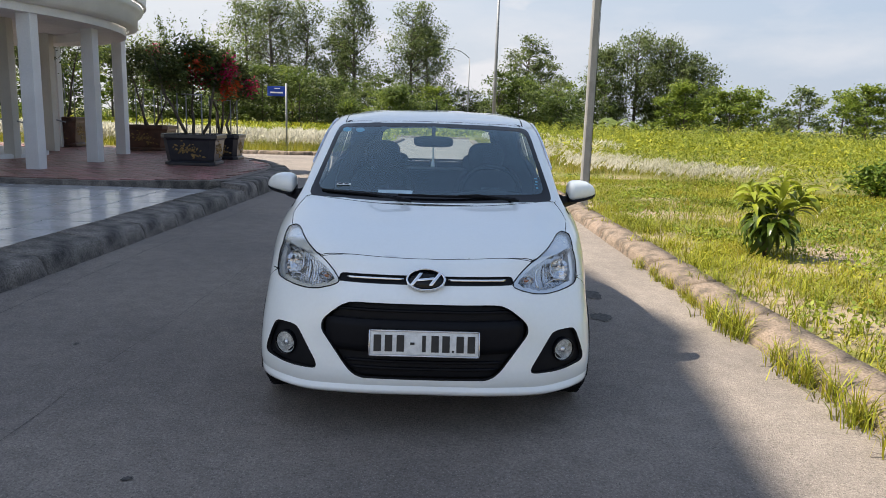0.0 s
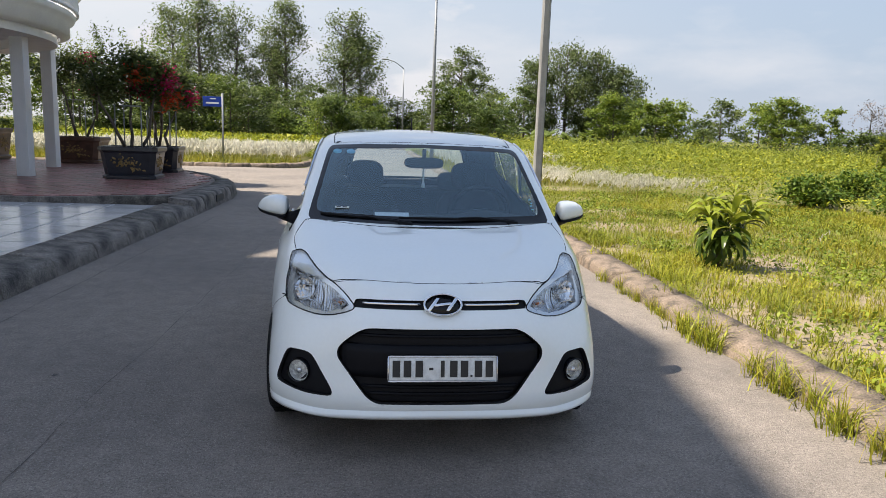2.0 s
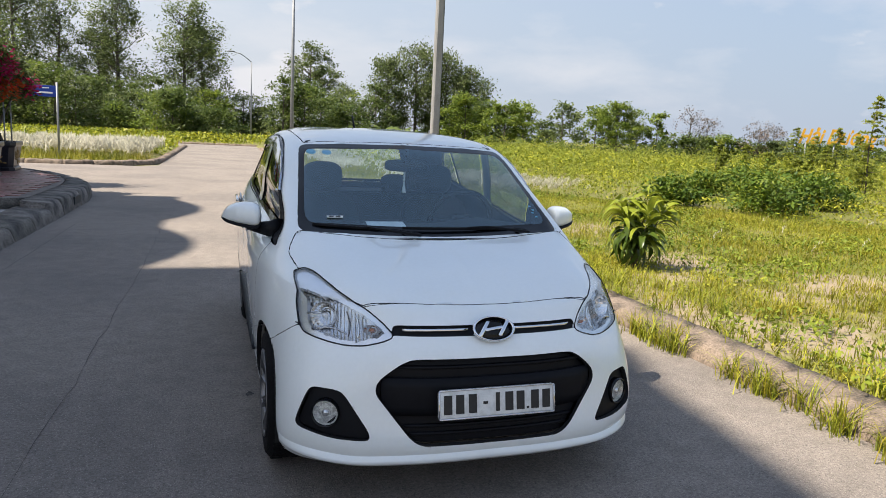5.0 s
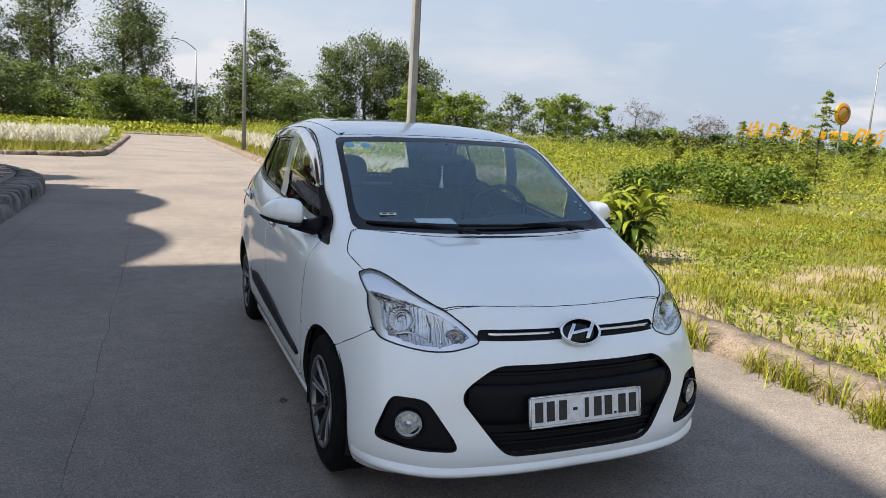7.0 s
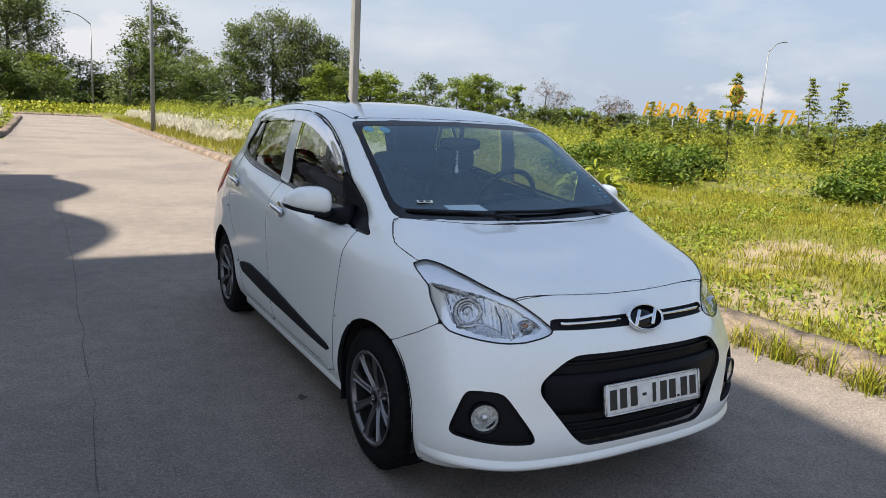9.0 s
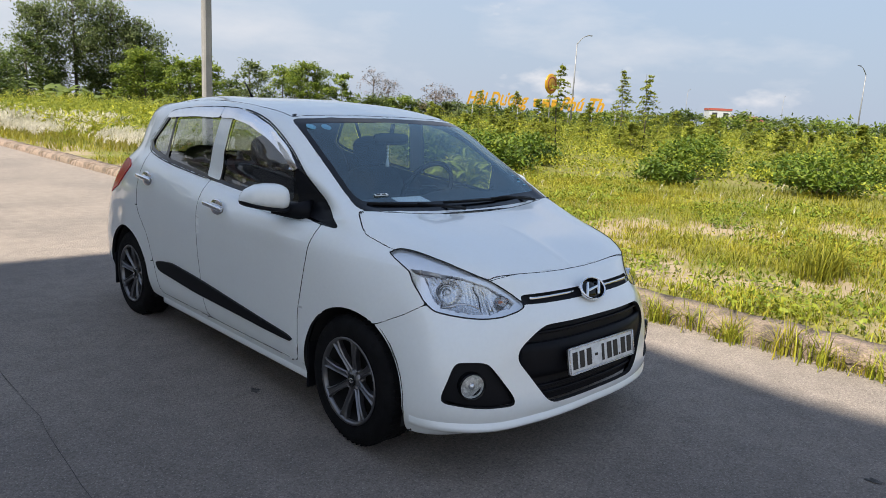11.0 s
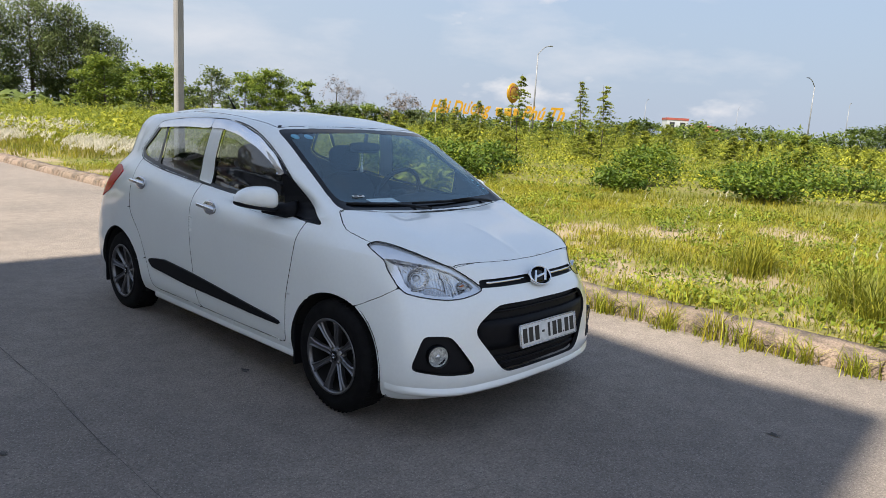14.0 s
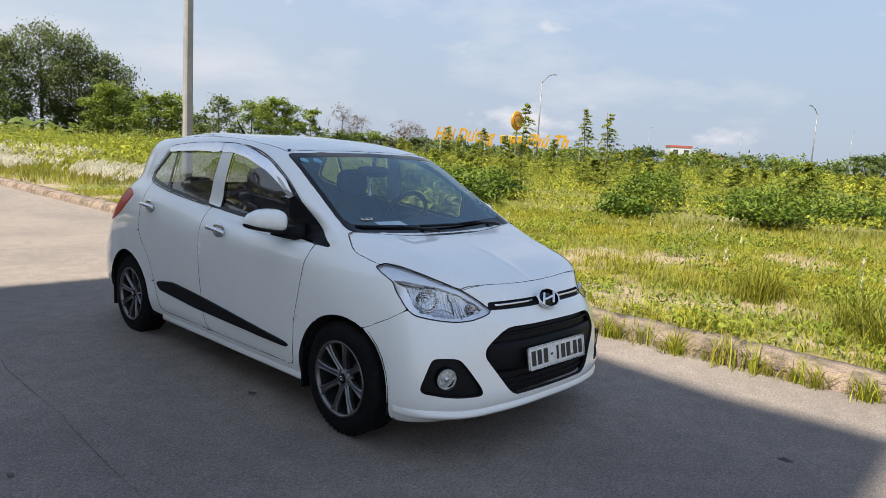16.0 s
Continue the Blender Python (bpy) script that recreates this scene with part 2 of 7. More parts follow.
M["bark"] = material("grey bark", (0.10, 0.085, 0.07), 0.9, var=0.25, scale=6, bump=0.6)
M["blue"] = material("blue sign enamel", (0.012, 0.05, 0.32), 0.4, var=0.06, scale=5)
M["white"] = material("white paint", (0.78, 0.78, 0.78), 0.5, var=0.03, scale=6)
M["gold"] = material("golden letter sheet", (0.50, 0.27, 0.02), 0.35, 0.25, var=0.1, scale=2)
M["red_roof"] = material("red roof sheet", (0.30, 0.07, 0.055), 0.7, var=0.1, scale=2)
M["green_roof"] = material("green shed sheet", (0.03, 0.13, 0.10), 0.6, var=0.1, scale=2)
M["dark"] = material("dark opening", (0.02, 0.022, 0.025), 0.6, var=0.1, scale=4)


def leafy(name, colour, colour2, rough=0.55, island=0.35, transl=0.3, scale=0.25):
    return material(name, colour, rough, var=0.1, scale=scale, island=island, colour2=colour2, transl=transl, spec=0.3)


M["grass"] = leafy("yellow green grass", (0.268, 0.250, 0.021), (0.158, 0.175, 0.016), scale=0.8)
M["grass_dry"] = leafy("dry grass", (0.30, 0.25, 0.08), (0.20, 0.19, 0.045), scale=0.8)
M["weed"] = leafy("green weeds", (0.285, 0.300, 0.024), (0.175, 0.215, 0.018), scale=0.35)
M["herb"] = leafy("green herb leaves", (0.185, 0.235, 0.022), (0.125, 0.175, 0.017), scale=1.0)
M["shrub"] = leafy("deep green shrub leaves", (0.095, 0.150, 0.016), (0.058, 0.105, 0.012), scale=1.0)
M["plume"] = leafy("white feathery plumes", (0.62, 0.59, 0.50), (0.48, 0.46, 0.36), transl=0.45, island=0.15)
M["tree"] = leafy("tree leaves", (0.100, 0.140, 0.032), (0.062, 0.096, 0.024), scale=0.3, transl=0.45)
M["tree_light"] = leafy("light tree leaves", (0.165, 0.220, 0.034), (0.11, 0.160, 0.026), scale=0.3, transl=0.45)
M["tree_dark"] = leafy("dusky tree leaves", (0.135, 0.172, 0.060), (0.090, 0.120, 0.042), scale=0.3, transl=0.5)
M["banana"] = leafy("banana leaves", (0.17, 0.21, 0.05), (0.12, 0.17, 0.04), transl=0.4)
M["twig"] = leafy("bare brown twigs", (0.14, 0.10, 0.07), (0.10, 0.075, 0.05), transl=0.0)
M["sapling_leaf"] = leafy("yellow-green feathery leaves", (0.255, 0.285, 0.045), (0.18, 0.22, 0.034), scale=0.5, transl=0.55)
M["sapling"] = leafy("yellow green mango leaves", (0.30, 0.33, 0.035), (0.20, 0.25, 0.025), rough=0.3, scale=2)
M["sapling_old"] = leafy("dark green mango leaves", (0.085, 0.125, 0.018), (0.05, 0.085, 0.012), rough=0.3, scale=2)
M["flower_red"] = leafy("crimson bracts", (0.36, 0.012, 0.055), (0.42, 0.02, 0.11), transl=0.4)
M["bush"] = leafy("dark bougainvillea leaves", (0.090, 0.115, 0.036), (0.055, 0.075, 0.022), scale=2, transl=0.45)
M["flower_orange"] = leafy("orange bracts", (0.45, 0.09, 0.02), (0.40, 0.03, 0.02), transl=0.4)


# ---- mesh helpers ----
def mesh_object(name, bm, mat, parent=None, smooth=True):
    me = bpy.data.meshes.new(name)
    bm.normal_update()
    bm.to_mesh(me)
    bm.free()
    for mm in (mat if isinstance(mat, (list, tuple)) else [mat]):
        me.materials.append(mm)
    if smooth:
        me.polygons.foreach_set("use_smooth", [True] * len(me.polygons))
    ob = new(name, me)
    if parent is not None:
        ob.parent = parent
    return ob


def part(name, bm, mat, parent, label="", smooth=True):
    ob = mesh_object(name, bm, mat, parent, smooth)
    return tagged(ob, label) if label else ob


def arrays_object(name, verts, faces, mat, parent=None, smooth=False):
    """One mesh from vertex and face arrays (faces all of one length)."""
    me = bpy.data.meshes.new(name)
    verts, faces = np.asarray(verts, dtype=np.float32), np.asarray(faces, dtype=np.int32)
    k = faces.shape[1]
    me.vertices.add(len(verts))
    me.vertices.foreach_set("co", verts.ravel())
    me.loops.add(faces.size)
    me.loops.foreach_set("vertex_index", faces.ravel())
    me.polygons.add(len(faces))
    me.polygons.foreach_set("loop_start", np.arange(0, faces.size, k, dtype=np.int32))
    me.polygons.foreach_set("use_smooth", np.full(len(faces), smooth))
    me.materials.append(mat)
    me.update(calc_edges=True)
    ob = new(name, me)
    if parent is not None:
        ob.parent = parent
    return ob


def empty(name, at=(0, 0, 0), rz=0):
    ob = new(name)
    ob.matrix_basis = pose(*at, 0, 0, rz)
    return ob


def box_bm(sx, sy, sz, at=(0, 0, 0), bevel=0.0, seg=2, bm=None, rot=None):
    b = bm or bmesh.new()
    m = Matrix.Translation(at) @ (rot.to_4x4() if rot else Matrix()) @ Matrix.Diagonal((sx, sy, sz, 1))
    r = bmesh.ops.create_cube(b, size=1, matrix=m)
    if bevel:
        vs = set(r["verts"])
        es = [e for e in b.edges if e.verts[0] in vs and e.verts[1] in vs]
        bmesh.ops.bevel(b, geom=es, offset=bevel, segments=seg, profile=0.5, affect="EDGES")
    return b


def lathe_bm(profile, n=32, axis="z", at=(0, 0, 0), bm=None, cap=False):
    """Turned form: profile of (radius, height) pairs round an axis."""
    b = bm or bmesh.new()
    rings = []
    for r, h in profile:
        ring = []
        for i in range(n):
            a = 2 * math.pi * i / n
            c, s = r * math.cos(a), r * math.sin(a)
            p = {"z": (c, s, h), "x": (h, c, s), "y": (c, h, s)}[axis]
            ring.append(b.verts.new((p[0] + at[0], p[1] + at[1], p[2] + at[2])))
        rings.append(ring)
    for ra, rb in zip(rings, rings[1:]):
        for i in range(n):
            b.faces.new((ra[i], ra[(i + 1) % n], rb[(i + 1) % n], rb[i]))
    if cap:
        b.faces.new(rings[0][::-1])
        b.faces.new(rings[-1])
    bmesh.ops.recalc_face_normals(b, faces=b.faces)
    return b


def tube_bm(points, radii, n=8, bm=None):
    """A tapered round tube along points."""
    b = bm or bmesh.new()
    pts = [Vector(p) for p in points]
    radii = radii if isinstance(radii, (list, tuple)) else [radii] * len(pts)
    prev = None
    first = None
    for i, p in enumerate(pts):
        d = (pts[min(i + 1, len(pts) - 1)] - pts[max(i - 1, 0)]).normalized()
        u = d.cross(Vector((0.31, 0.2, 0.93)))
        if u.length < 0.05:
            u = d.cross(Vector((1, 0, 0)))
        u.normalize()
        v = d.cross(u)
        ring = [b.verts.new(p + (u * math.cos(2 * math.pi * k / n) + v * math.sin(2 * math.pi * k / n)) * radii[i]) for k in range(n)]
        if prev:
            for k in range(n):
                b.faces.new((prev[k], prev[(k + 1) % n], ring[(k + 1) % n], ring[k]))
        else:
            first = ring
        prev = ring
    b.faces.new(first[::-1])
    b.faces.new(prev)
    return b


def extrude_poly_bm(poly, z0, z1, bm=None):
    """An upright prism over a plan polygon."""
    b = bm or bmesh.new()
    lo = [b.verts.new((x, y, z0)) for x, y in poly]
    hi = [b.verts.new((x, y, z1)) for x, y in poly]
    n = len(poly)
    for i in range(n):
        b.faces.new((lo[i], lo[(i + 1) % n], hi[(i + 1) % n], hi[i]))
    b.faces.new(hi)
    b.faces.new(lo[::-1])
    bmesh.ops.recalc_face_normals(b, faces=b.faces)
    return b


def leaves(rng, centres, size, up=0.3, slim=0.45, spread=1.0):
    """Diamond leaves, bent along the midrib, at the centres with random turns. Returns vertices and quads."""
    n = len(centres)
    size = np.broadcast_to(size, (n,)) * rng.uniform(0.7, 1.3, n)
    a = rng.uniform(0, 2 * np.pi, n)
    el = rng.normal(up, 0.5 * spread, n)
    d = np.stack([np.cos(a) * np.cos(el), np.sin(a) * np.cos(el), np.sin(el)], 1)
    side = np.stack([-np.sin(a), np.cos(a), rng.normal(0, 0.5, n)], 1)
    side /= np.linalg.norm(side, axis=1)[:, None]
    L, W = (size * 0.5)[:, None], (size * 0.5 * slim)[:, None]
    v = np.stack([centres - d * L, centres - side * W + d * L * 0.1, centres + d * L, centres + side * W + d * L * 0.1], 1).reshape(-1, 3)
    return v, np.arange(4 * n).reshape(-1, 4)


def blades(rng, roots, height, width, lean=0.35, heading=None, joints=3):
    """Grass blades in three joints. Returns vertices and quads (the tip quad closes to a point)."""
    n = len(roots)
    h = np.broadcast_to(height, (n,)) * rng.uniform(0.55, 1.25, n)
    w = np.broadcast_to(width, (n,)) * rng.uniform(0.7, 1.2, n)
    a = rng.uniform(0, 2 * np.pi, n) if heading is None else rng.normal(heading, 0.7, n)
    ln = np.abs(rng.normal(lean, lean * 0.5, n))
    d = np.stack([np.cos(a), np.sin(a), np.zeros(n)], 1)
    s = np.stack([-np.sin(a), np.cos(a), np.zeros(n)], 1)
    z = np.array([0, 0, 1.0])
    out = []
    shape = ((0.0, 1.0), (0.45, 0.85), (0.8, 0.5), (1.0, 0.06)) if joints == 3 else ((0.0, 1.0), (0.55, 0.8), (1.0, 0.08)) if joints == 2 else ((0.0, 1.0), (1.0, 0.1))
    for f, ww in shape:
        c = roots + z * (h * (f - 0.35 * ln * f * f))[:, None] + d * (h * ln * f * f)[:, None]
        out += [c - s * (w * ww * 0.5)[:, None], c + s * (w * ww * 0.5)[:, None]]
    v = np.stack(out, 1).reshape(-1, 3)
    base = np.arange(n)[:, None] * (2 * joints + 2)
    q = np.concatenate([base + np.array(k) for k in ((0, 1, 3, 2), (2, 3, 5, 4), (4, 5, 7, 6))[:joints]], 0)
    return v, q


def merged(*pairs):
    vs, fs, o = [], [], 0
    for v, f in pairs:
        vs.append(v), fs.append(f + o)
        o += len(v)
    return np.concatenate(vs), np.concatenate(fs)

# ---- ground, road, kerbs ----
def right_edge(y):
    """Foot of the kerb along the field."""
    return 2.17 - 0.028 * y + 0.0003 * y * y if y < 26 else 1.65 - 0.012 * (y - 26)


def left_edge(y):
    return -3.22 + 0.012 * (y - 4)


def verge_height(x, y):
    """Land beyond the kerbs: low bank beside the road, gently uneven, rising a little into the field."""
    n = noise.noise((x * 0.35, y * 0.35, 3.1)) * 0.05 + noise.noise((x * 0.07, y * 0.07, 8.0)) * 0.12
    d = max(0.0, x - right_edge(y) - 0.2)
    return 0.118 - 0.045 * max(0.0, 1 - d / 0.22) + n * min(1.0, d / 1.2) + 0.10 * min(1.0, d / 8)


SANDY = ((6.6, 2.4, 1.3, 1.0), (7.6, 1.2, 1.0, 0.8), (6.3, -0.7, 0.9, 0.7), (5.6, 3.4, 0.8, 0.6), (3.1, 7.6, 0.8, 0.9), (4.0, 8.8, 0.8, 0.7), (2.8, 2.0, 0.5, 1.2), (4.9, 3.2, 0.6, 0.5), (3.0, -0.9, 0.25, 1.0), (3.3, 1.1, 0.5, 0.5), (2.7, 5.2, 0.3, 1.4))


def bare(x, y):
    """How bare the soil lies, 0 to 1: sandy patches on the verge with ragged rims."""
    v = max(math.exp(-((x - a) / c) ** 2 - ((y - b) / d) ** 2) for a, b, c, d in SANDY)
    patchy = 0.55 + 0.9 * noise.noise((x * 0.6, y * 0.6, 9.9))
    v = max(v, (0.25 + 0.6 * patchy) * math.exp(-((x - right_edge(y) - 0.75) / 0.7) ** 2), 0.75 * patchy * math.exp(-((x - right_edge(y) - 2.6) / 2.0) ** 2))
    return min(1.0, max(0.0, 1.15 * v - 0.28 + 0.6 * noise.noise((x * 1.3, y * 1.3, 0.4)) + 0.3 * noise.noise((x * 4, y * 4, 2.4))))


def ground_height(x, y):
    if x > right_edge(min(y, 60)) + 0.19:
        return verge_height(x, y)
    if y > 51.2 or (y > 46 and x > 2.4) or (22.5 < y < 45.2 and x < -3.1 and (x < -6 or y > 23.0 + (x + 5.6) * 1.37)):
        return 0.09 + noise.noise((x * 0.08, y * 0.08, 8.0)) * 0.08
    return -0.05


def axis(fine, far):
    return sorted(set([round(v, 3) for v in fine] + list(far)))


xs = axis([-16 + 0.5 * i for i in range(34)] + [1.0 + 0.1 * i for i in range(10)] + [2 + 0.15 * i for i in range(56)] + [10.5 + 0.5 * i for i in range(4)] + [12 + 1.0 * i for i in range(40)],
          (-4000, -900, -300, -120, -60, -35, -25, -20, 60, 80, 120, 200, 400, 1000, 4000))
ys = axis([-6 + 0.2 * i for i in range(100)] + [14 + 0.6 * i for i in range(66)], (-4000, -800, -200, -60, -25, -14, 56, 62, 70, 80, 95, 120, 200, 400, 1000, 4000))
bm = bmesh.new()
grid = [[bm.verts.new((x, y, ground_height(x, y) if abs(x) < 100 and -30 < y < 100 else 0.05)) for y in ys] for x in xs]
for i in range(len(xs) - 1):
    for j in range(len(ys) - 1):
        bm.faces.new((grid[i][j], grid[i + 1][j], grid[i + 1][j + 1], grid[i][j + 1]))
ground_ob = mesh_object("ground", bm, M["soil"])
att = ground_ob.data.attributes.new("bare", "FLOAT", "POINT")
att.data.foreach_set("value", [bare(v.co.x, v.co.y) if 1 < v.co.x < 14 and -8 < v.co.y < 30 else 0.0 for v in ground_ob.data.vertices])
tagged(ground_ob, "sandy ground under sparse yellow-green turf", "ground", kind="structure")

bm = bmesh.new()
steps = [-60, -30, -15] + [-8 + 0.6 * i for i in range(90)]
steps = [y for y in steps if y <= 45.8] + [45.8]
rows = []
for y in steps:
    lx = -3.4 if y < 22.6 else -2.92
    cols = [lx + (right_edge(y) + 0.14 - lx) * k / 10 for k in range(11)]
    rows.append([bm.verts.new((x, y, 0.0)) for x in cols])
for ra, rb in zip(rows, rows[1:]):
    for k in range(10):
        bm.faces.new((ra[k], ra[k + 1], rb[k + 1], rb[k]))
road = tagged(mesh_object("road", bm, M["road"]), "worn grey concrete road half in shade", "road", kind="structure")
bm = bmesh.new()
box_bm(60, 13.0, 0.05, (-33.3, 16.0, -0.03), bm=bm)
tagged(mesh_object("road_side_street", bm, M["road"], smooth=False), "sunlit concrete side street at the junction", "road", kind="structure")
bm = bmesh.new()
box_bm(70, 6.0, 0.05, (-36, 48.3, -0.022), bm=bm)
box_bm(5.0, 6.0, 0.05, (-0.3, 48.3, -0.0225), bm=bm)
tagged(mesh_object("road_far_bend", bm, M["road"], smooth=False), "far end of the concrete road bending away", "road", kind="structure")

# slab joints and cracks in the road: shallow dark strips
rng = np.random.default_rng(5)


def crack(name, x0, y0, x1, y1, width, wander, parent):
    n = max(4, int(math.hypot(x1 - x0, y1 - y0) / 0.18))
    b = bmesh.new()
    prev = None
    off = 0.0
    for i in range(n + 1):
        f = i / n
        off = off * 0.8 + rng.normal(0, wander)
        w = width * (0.5 + rng.random())
        dx, dy = (y1 - y0), -(x1 - x0)
        ln = math.hypot(dx, dy)
        dx, dy = dx / ln, dy / ln
        cx, cy = x0 + (x1 - x0) * f + dx * off, y0 + (y1 - y0) * f + dy * off
        pair = (b.verts.new((cx - dx * w, cy - dy * w, 0.0035)), b.verts.new((cx + dx * w, cy + dy * w, 0.0035)))
        if prev:
            b.faces.new((prev[0], prev[1], pair[1], pair[0]))
        prev = pair
    return part(name, b, M["joint"], parent)


crack("slab_joint", -1.755, -8, -1.70, 22, 0.0014, 0.010, road)
crack("slab_joint", -2.95, 0.5, -2.86, 8.6, 0.0022, 0.006, road)


def patch_bm(x, y, rx, ry, z=0.004, n=44):
    b = bmesh.new()
    vs = []
    for i in range(n):
        a = 2 * math.pi * i / n
        k = 1 + 0.6 * noise.noise((math.cos(a) * 1.3 + x * 9, math.sin(a) * 1.3 + y * 9, 1.7)) + 0.45 * noise.noise((math.cos(a) * 4 + x * 9, math.sin(a) * 4 + y * 9, 4.7))
        vs.append(b.verts.new((x + rx * k * math.cos(a), y + ry * k * math.sin(a), z)))
    b.faces.new(vs)
    return b


M["oil"] = material("oil spot", (0.085, 0.078, 0.072), 0.8, var=0.4, scale=30)
for x, y, rx, ry in ((1.32, 2.9, 0.10, 0.13), (1.25, 2.2, 0.07, 0.10), (-0.83, 1.47, 0.02, 0.03), (0.75, -0.87, 0.018, 0.03), (-2.1, 1.2, 0.015, 0.02), (-1.1, -0.35, 0.02, 0.015)):
    part("stain", patch_bm(x, y, rx, ry), M["oil"], road, "dark oil spot")


# ---- kerbs: separate weathered stones ----
def kerb_stone_bm(length, depth, height, seed, foot=-0.08, slope=0.06, batter=0.05, worn=1.0):
    """One kerb stone lying along y, face towards +x at x = 0, with a rounded worn top edge."""
    prof = [(0.0, foot), (-0.005, 0.0), (-batter * 0.5, height * 0.55), (-batter, height * 0.82), (-batter - 0.025, height * 0.95),
            (-batter - 0.07, height), (-depth * 0.6, height + slope * 0.4), (-depth, height + slope), (-depth, foot)]
    b = bmesh.new()
    n = 12
    rings = []
    for i in range(n + 1):
        y = length * i / n
        yy = min(max(y, 0.006), length - 0.006)
        end = 0.005 if i in (0, n) else 0.0
        ring = []
        for k, (x, z) in enumerate(prof):
            w = noise.noise((x * 5 + seed, y * 3.1, z * 5)) * 0.030 + noise.noise((x * 15 + seed, y * 11, z * 15)) * 0.013
            w *= worn
            top = 1 if z > 0.03 else 0.25
            ring.append(b.verts.new((x + w * top - end, yy, z + w * 0.8 * top - end * top)))
        rings.append(ring)
    for ra, rb in zip(rings, rings[1:]):
        for k in range(len(prof)):
            b.faces.new((ra[k], ra[(k + 1) % len(prof)], rb[(k + 1) % len(prof)], rb[k]))
    b.faces.new(rings[0])
    b.faces.new(rings[-1][::-1])
    bmesh.ops.recalc_face_normals(b, faces=b.faces)
    return b


def kerb_run(name, label, points, depth, height, mat, flip, slope=0.03, seg=1.0, batter=0.05, worn=1.0):
    """Kerb stones set end to end along a plan line; the face looks to the right of the travel unless flip."""
    root = tagged(empty(name), label, "kerb", kind="structure")
    meshes = []
    for k in range(5):
        b = kerb_stone_bm(seg, depth, height, 3.7 * k + len(points), slope=slope, batter=batter, worn=worn)
        if flip:
            bmesh.ops.scale(b, verts=b.verts, vec=(-1, 1, 1))
            bmesh.ops.reverse_faces(b, faces=b.faces)
        ob = mesh_object("kerb_stone", b, mat, root)
        meshes.append(ob.data)
        bpy.data.objects.remove(ob)
    k = 0
    for (x0, y0), (x1, y1) in zip(points, points[1:]):
        ln = math.hypot(x1 - x0, y1 - y0)
        n = max(1, round(ln / seg))
        ang = math.degrees(math.atan2(-(x1 - x0), y1 - y0))
        for i in range(n):
            ob = new("kerb_stone", meshes[k % 5])
            ob.parent = root
            k += 1
            f = i / n
            ob.matrix_basis = pose(x0 + (x1 - x0) * f, y0 + (y1 - y0) * f, 0, 0, 0, ang) @ Matrix.Diagonal((1, ln / n / seg, 1, 1))
    return root


kerb_run("kerb_plaza", "tall blackened concrete kerb along the tiled forecourt",
         [(left_edge(-7), -7), (left_edge(2), 2), (left_edge(8.6), 8.6)], 0.46, 0.17, M["kerb_dark"], False, slope=0.035, worn=0.45)
kerb_run("kerb_corner", "blackened concrete kerb rounding the plaza corner",
         [(left_edge(8.6), 8.6), (-3.16, 11.4), (-3.28, 12.5), (-3.62, 13.6), (-4.35, 15.0), (-6.2, 17.3), (-10.6, 19.6), (-24, 22)][:6] + [(-9.0, 18.6), (-30, 18.9)],
         0.42, 0.25, M["kerb_dark"], False, slope=0.03, seg=0.8, worn=0.45)
kerb_run("kerb_field", "sun-bleached broken concrete kerb beside the field",
         [(right_edge(y), y) for y in (-9, -4, 0, 3, 6, 9, 13, 18, 23, 28, 36, 45)], 0.31, 0.115, M["kerb"], True, slope=0.02, batter=0.03, worn=0.85)
kerb_run("kerb_island", "low concrete kerb round the grass corner",
         [(-40, 22.2), (-12, 22.0), (-5.6, 22.3), (-4.0, 22.9), (-3.1, 24.2), (-2.9, 26.0), (-2.86, 34), (-2.86, 45)], 0.25, 0.12, M["kerb"], False, slope=0.01)
kerb_run("kerb_far_bend", "low kerb at the far bend", [(-60, 51.1), (1.7, 51.1)], 0.25, 0.12, M["kerb"], False, slope=0.01, seg=3)
b = box_bm(0.02, 0.5, 0.13, (-3.175, 10.35, 0.13), 0.006)
tagged(mesh_object("drain_inlet", b, M["dark"], smooth=False), "dark drain inlet in the kerb face", "drain", kind="structure")

# ---- white tiled forecourt and red brick plaza ----
TILE = 0.6
floor_tiles = tagged(empty("forecourt"), "glossy white tiled forecourt", "forecourt", kind="structure")
part("bed", box_bm(16, 18, 0.1, (-11.62, -0.6, 0.128)), M["grout"], floor_tiles, "grey grout bed", smooth=False)
bm = box_bm(TILE - 0.022, TILE - 0.022, 0.02, (0, 0, 0), 0.002, 1)
ob = mesh_object("tile", bm, M["tile"], smooth=False)
tile_mesh = ob.data
bpy.data.objects.remove(ob)
for i in range(15):
    for j in range(19):
        x, y = -3.95 - TILE * i, 7.95 - TILE * j
        o = new("tile", tile_mesh)
        o.parent = floor_tiles
        o.matrix_basis = pose(x, y, 0.184 + 0.001 * ((i * 7 + j * 3) % 3), 0, 0, 0)

M["grout_light"] = material("pale sandy mortar", (0.20, 0.17, 0.15), 0.9, var=0.2, scale=6)
far_tiles = bmesh.new()
for i in range(26):
    for j in range(29):
        if i >= 15 or j >= 19:
            box_bm(TILE - 0.022, TILE - 0.022, 0.02, (-3.95 - TILE * i, 7.95 - TILE * j, 0.184), bm=far_tiles)
tagged(part("tiles", far_tiles, M["tile"], floor_tiles, smooth=False), kind="stuff")

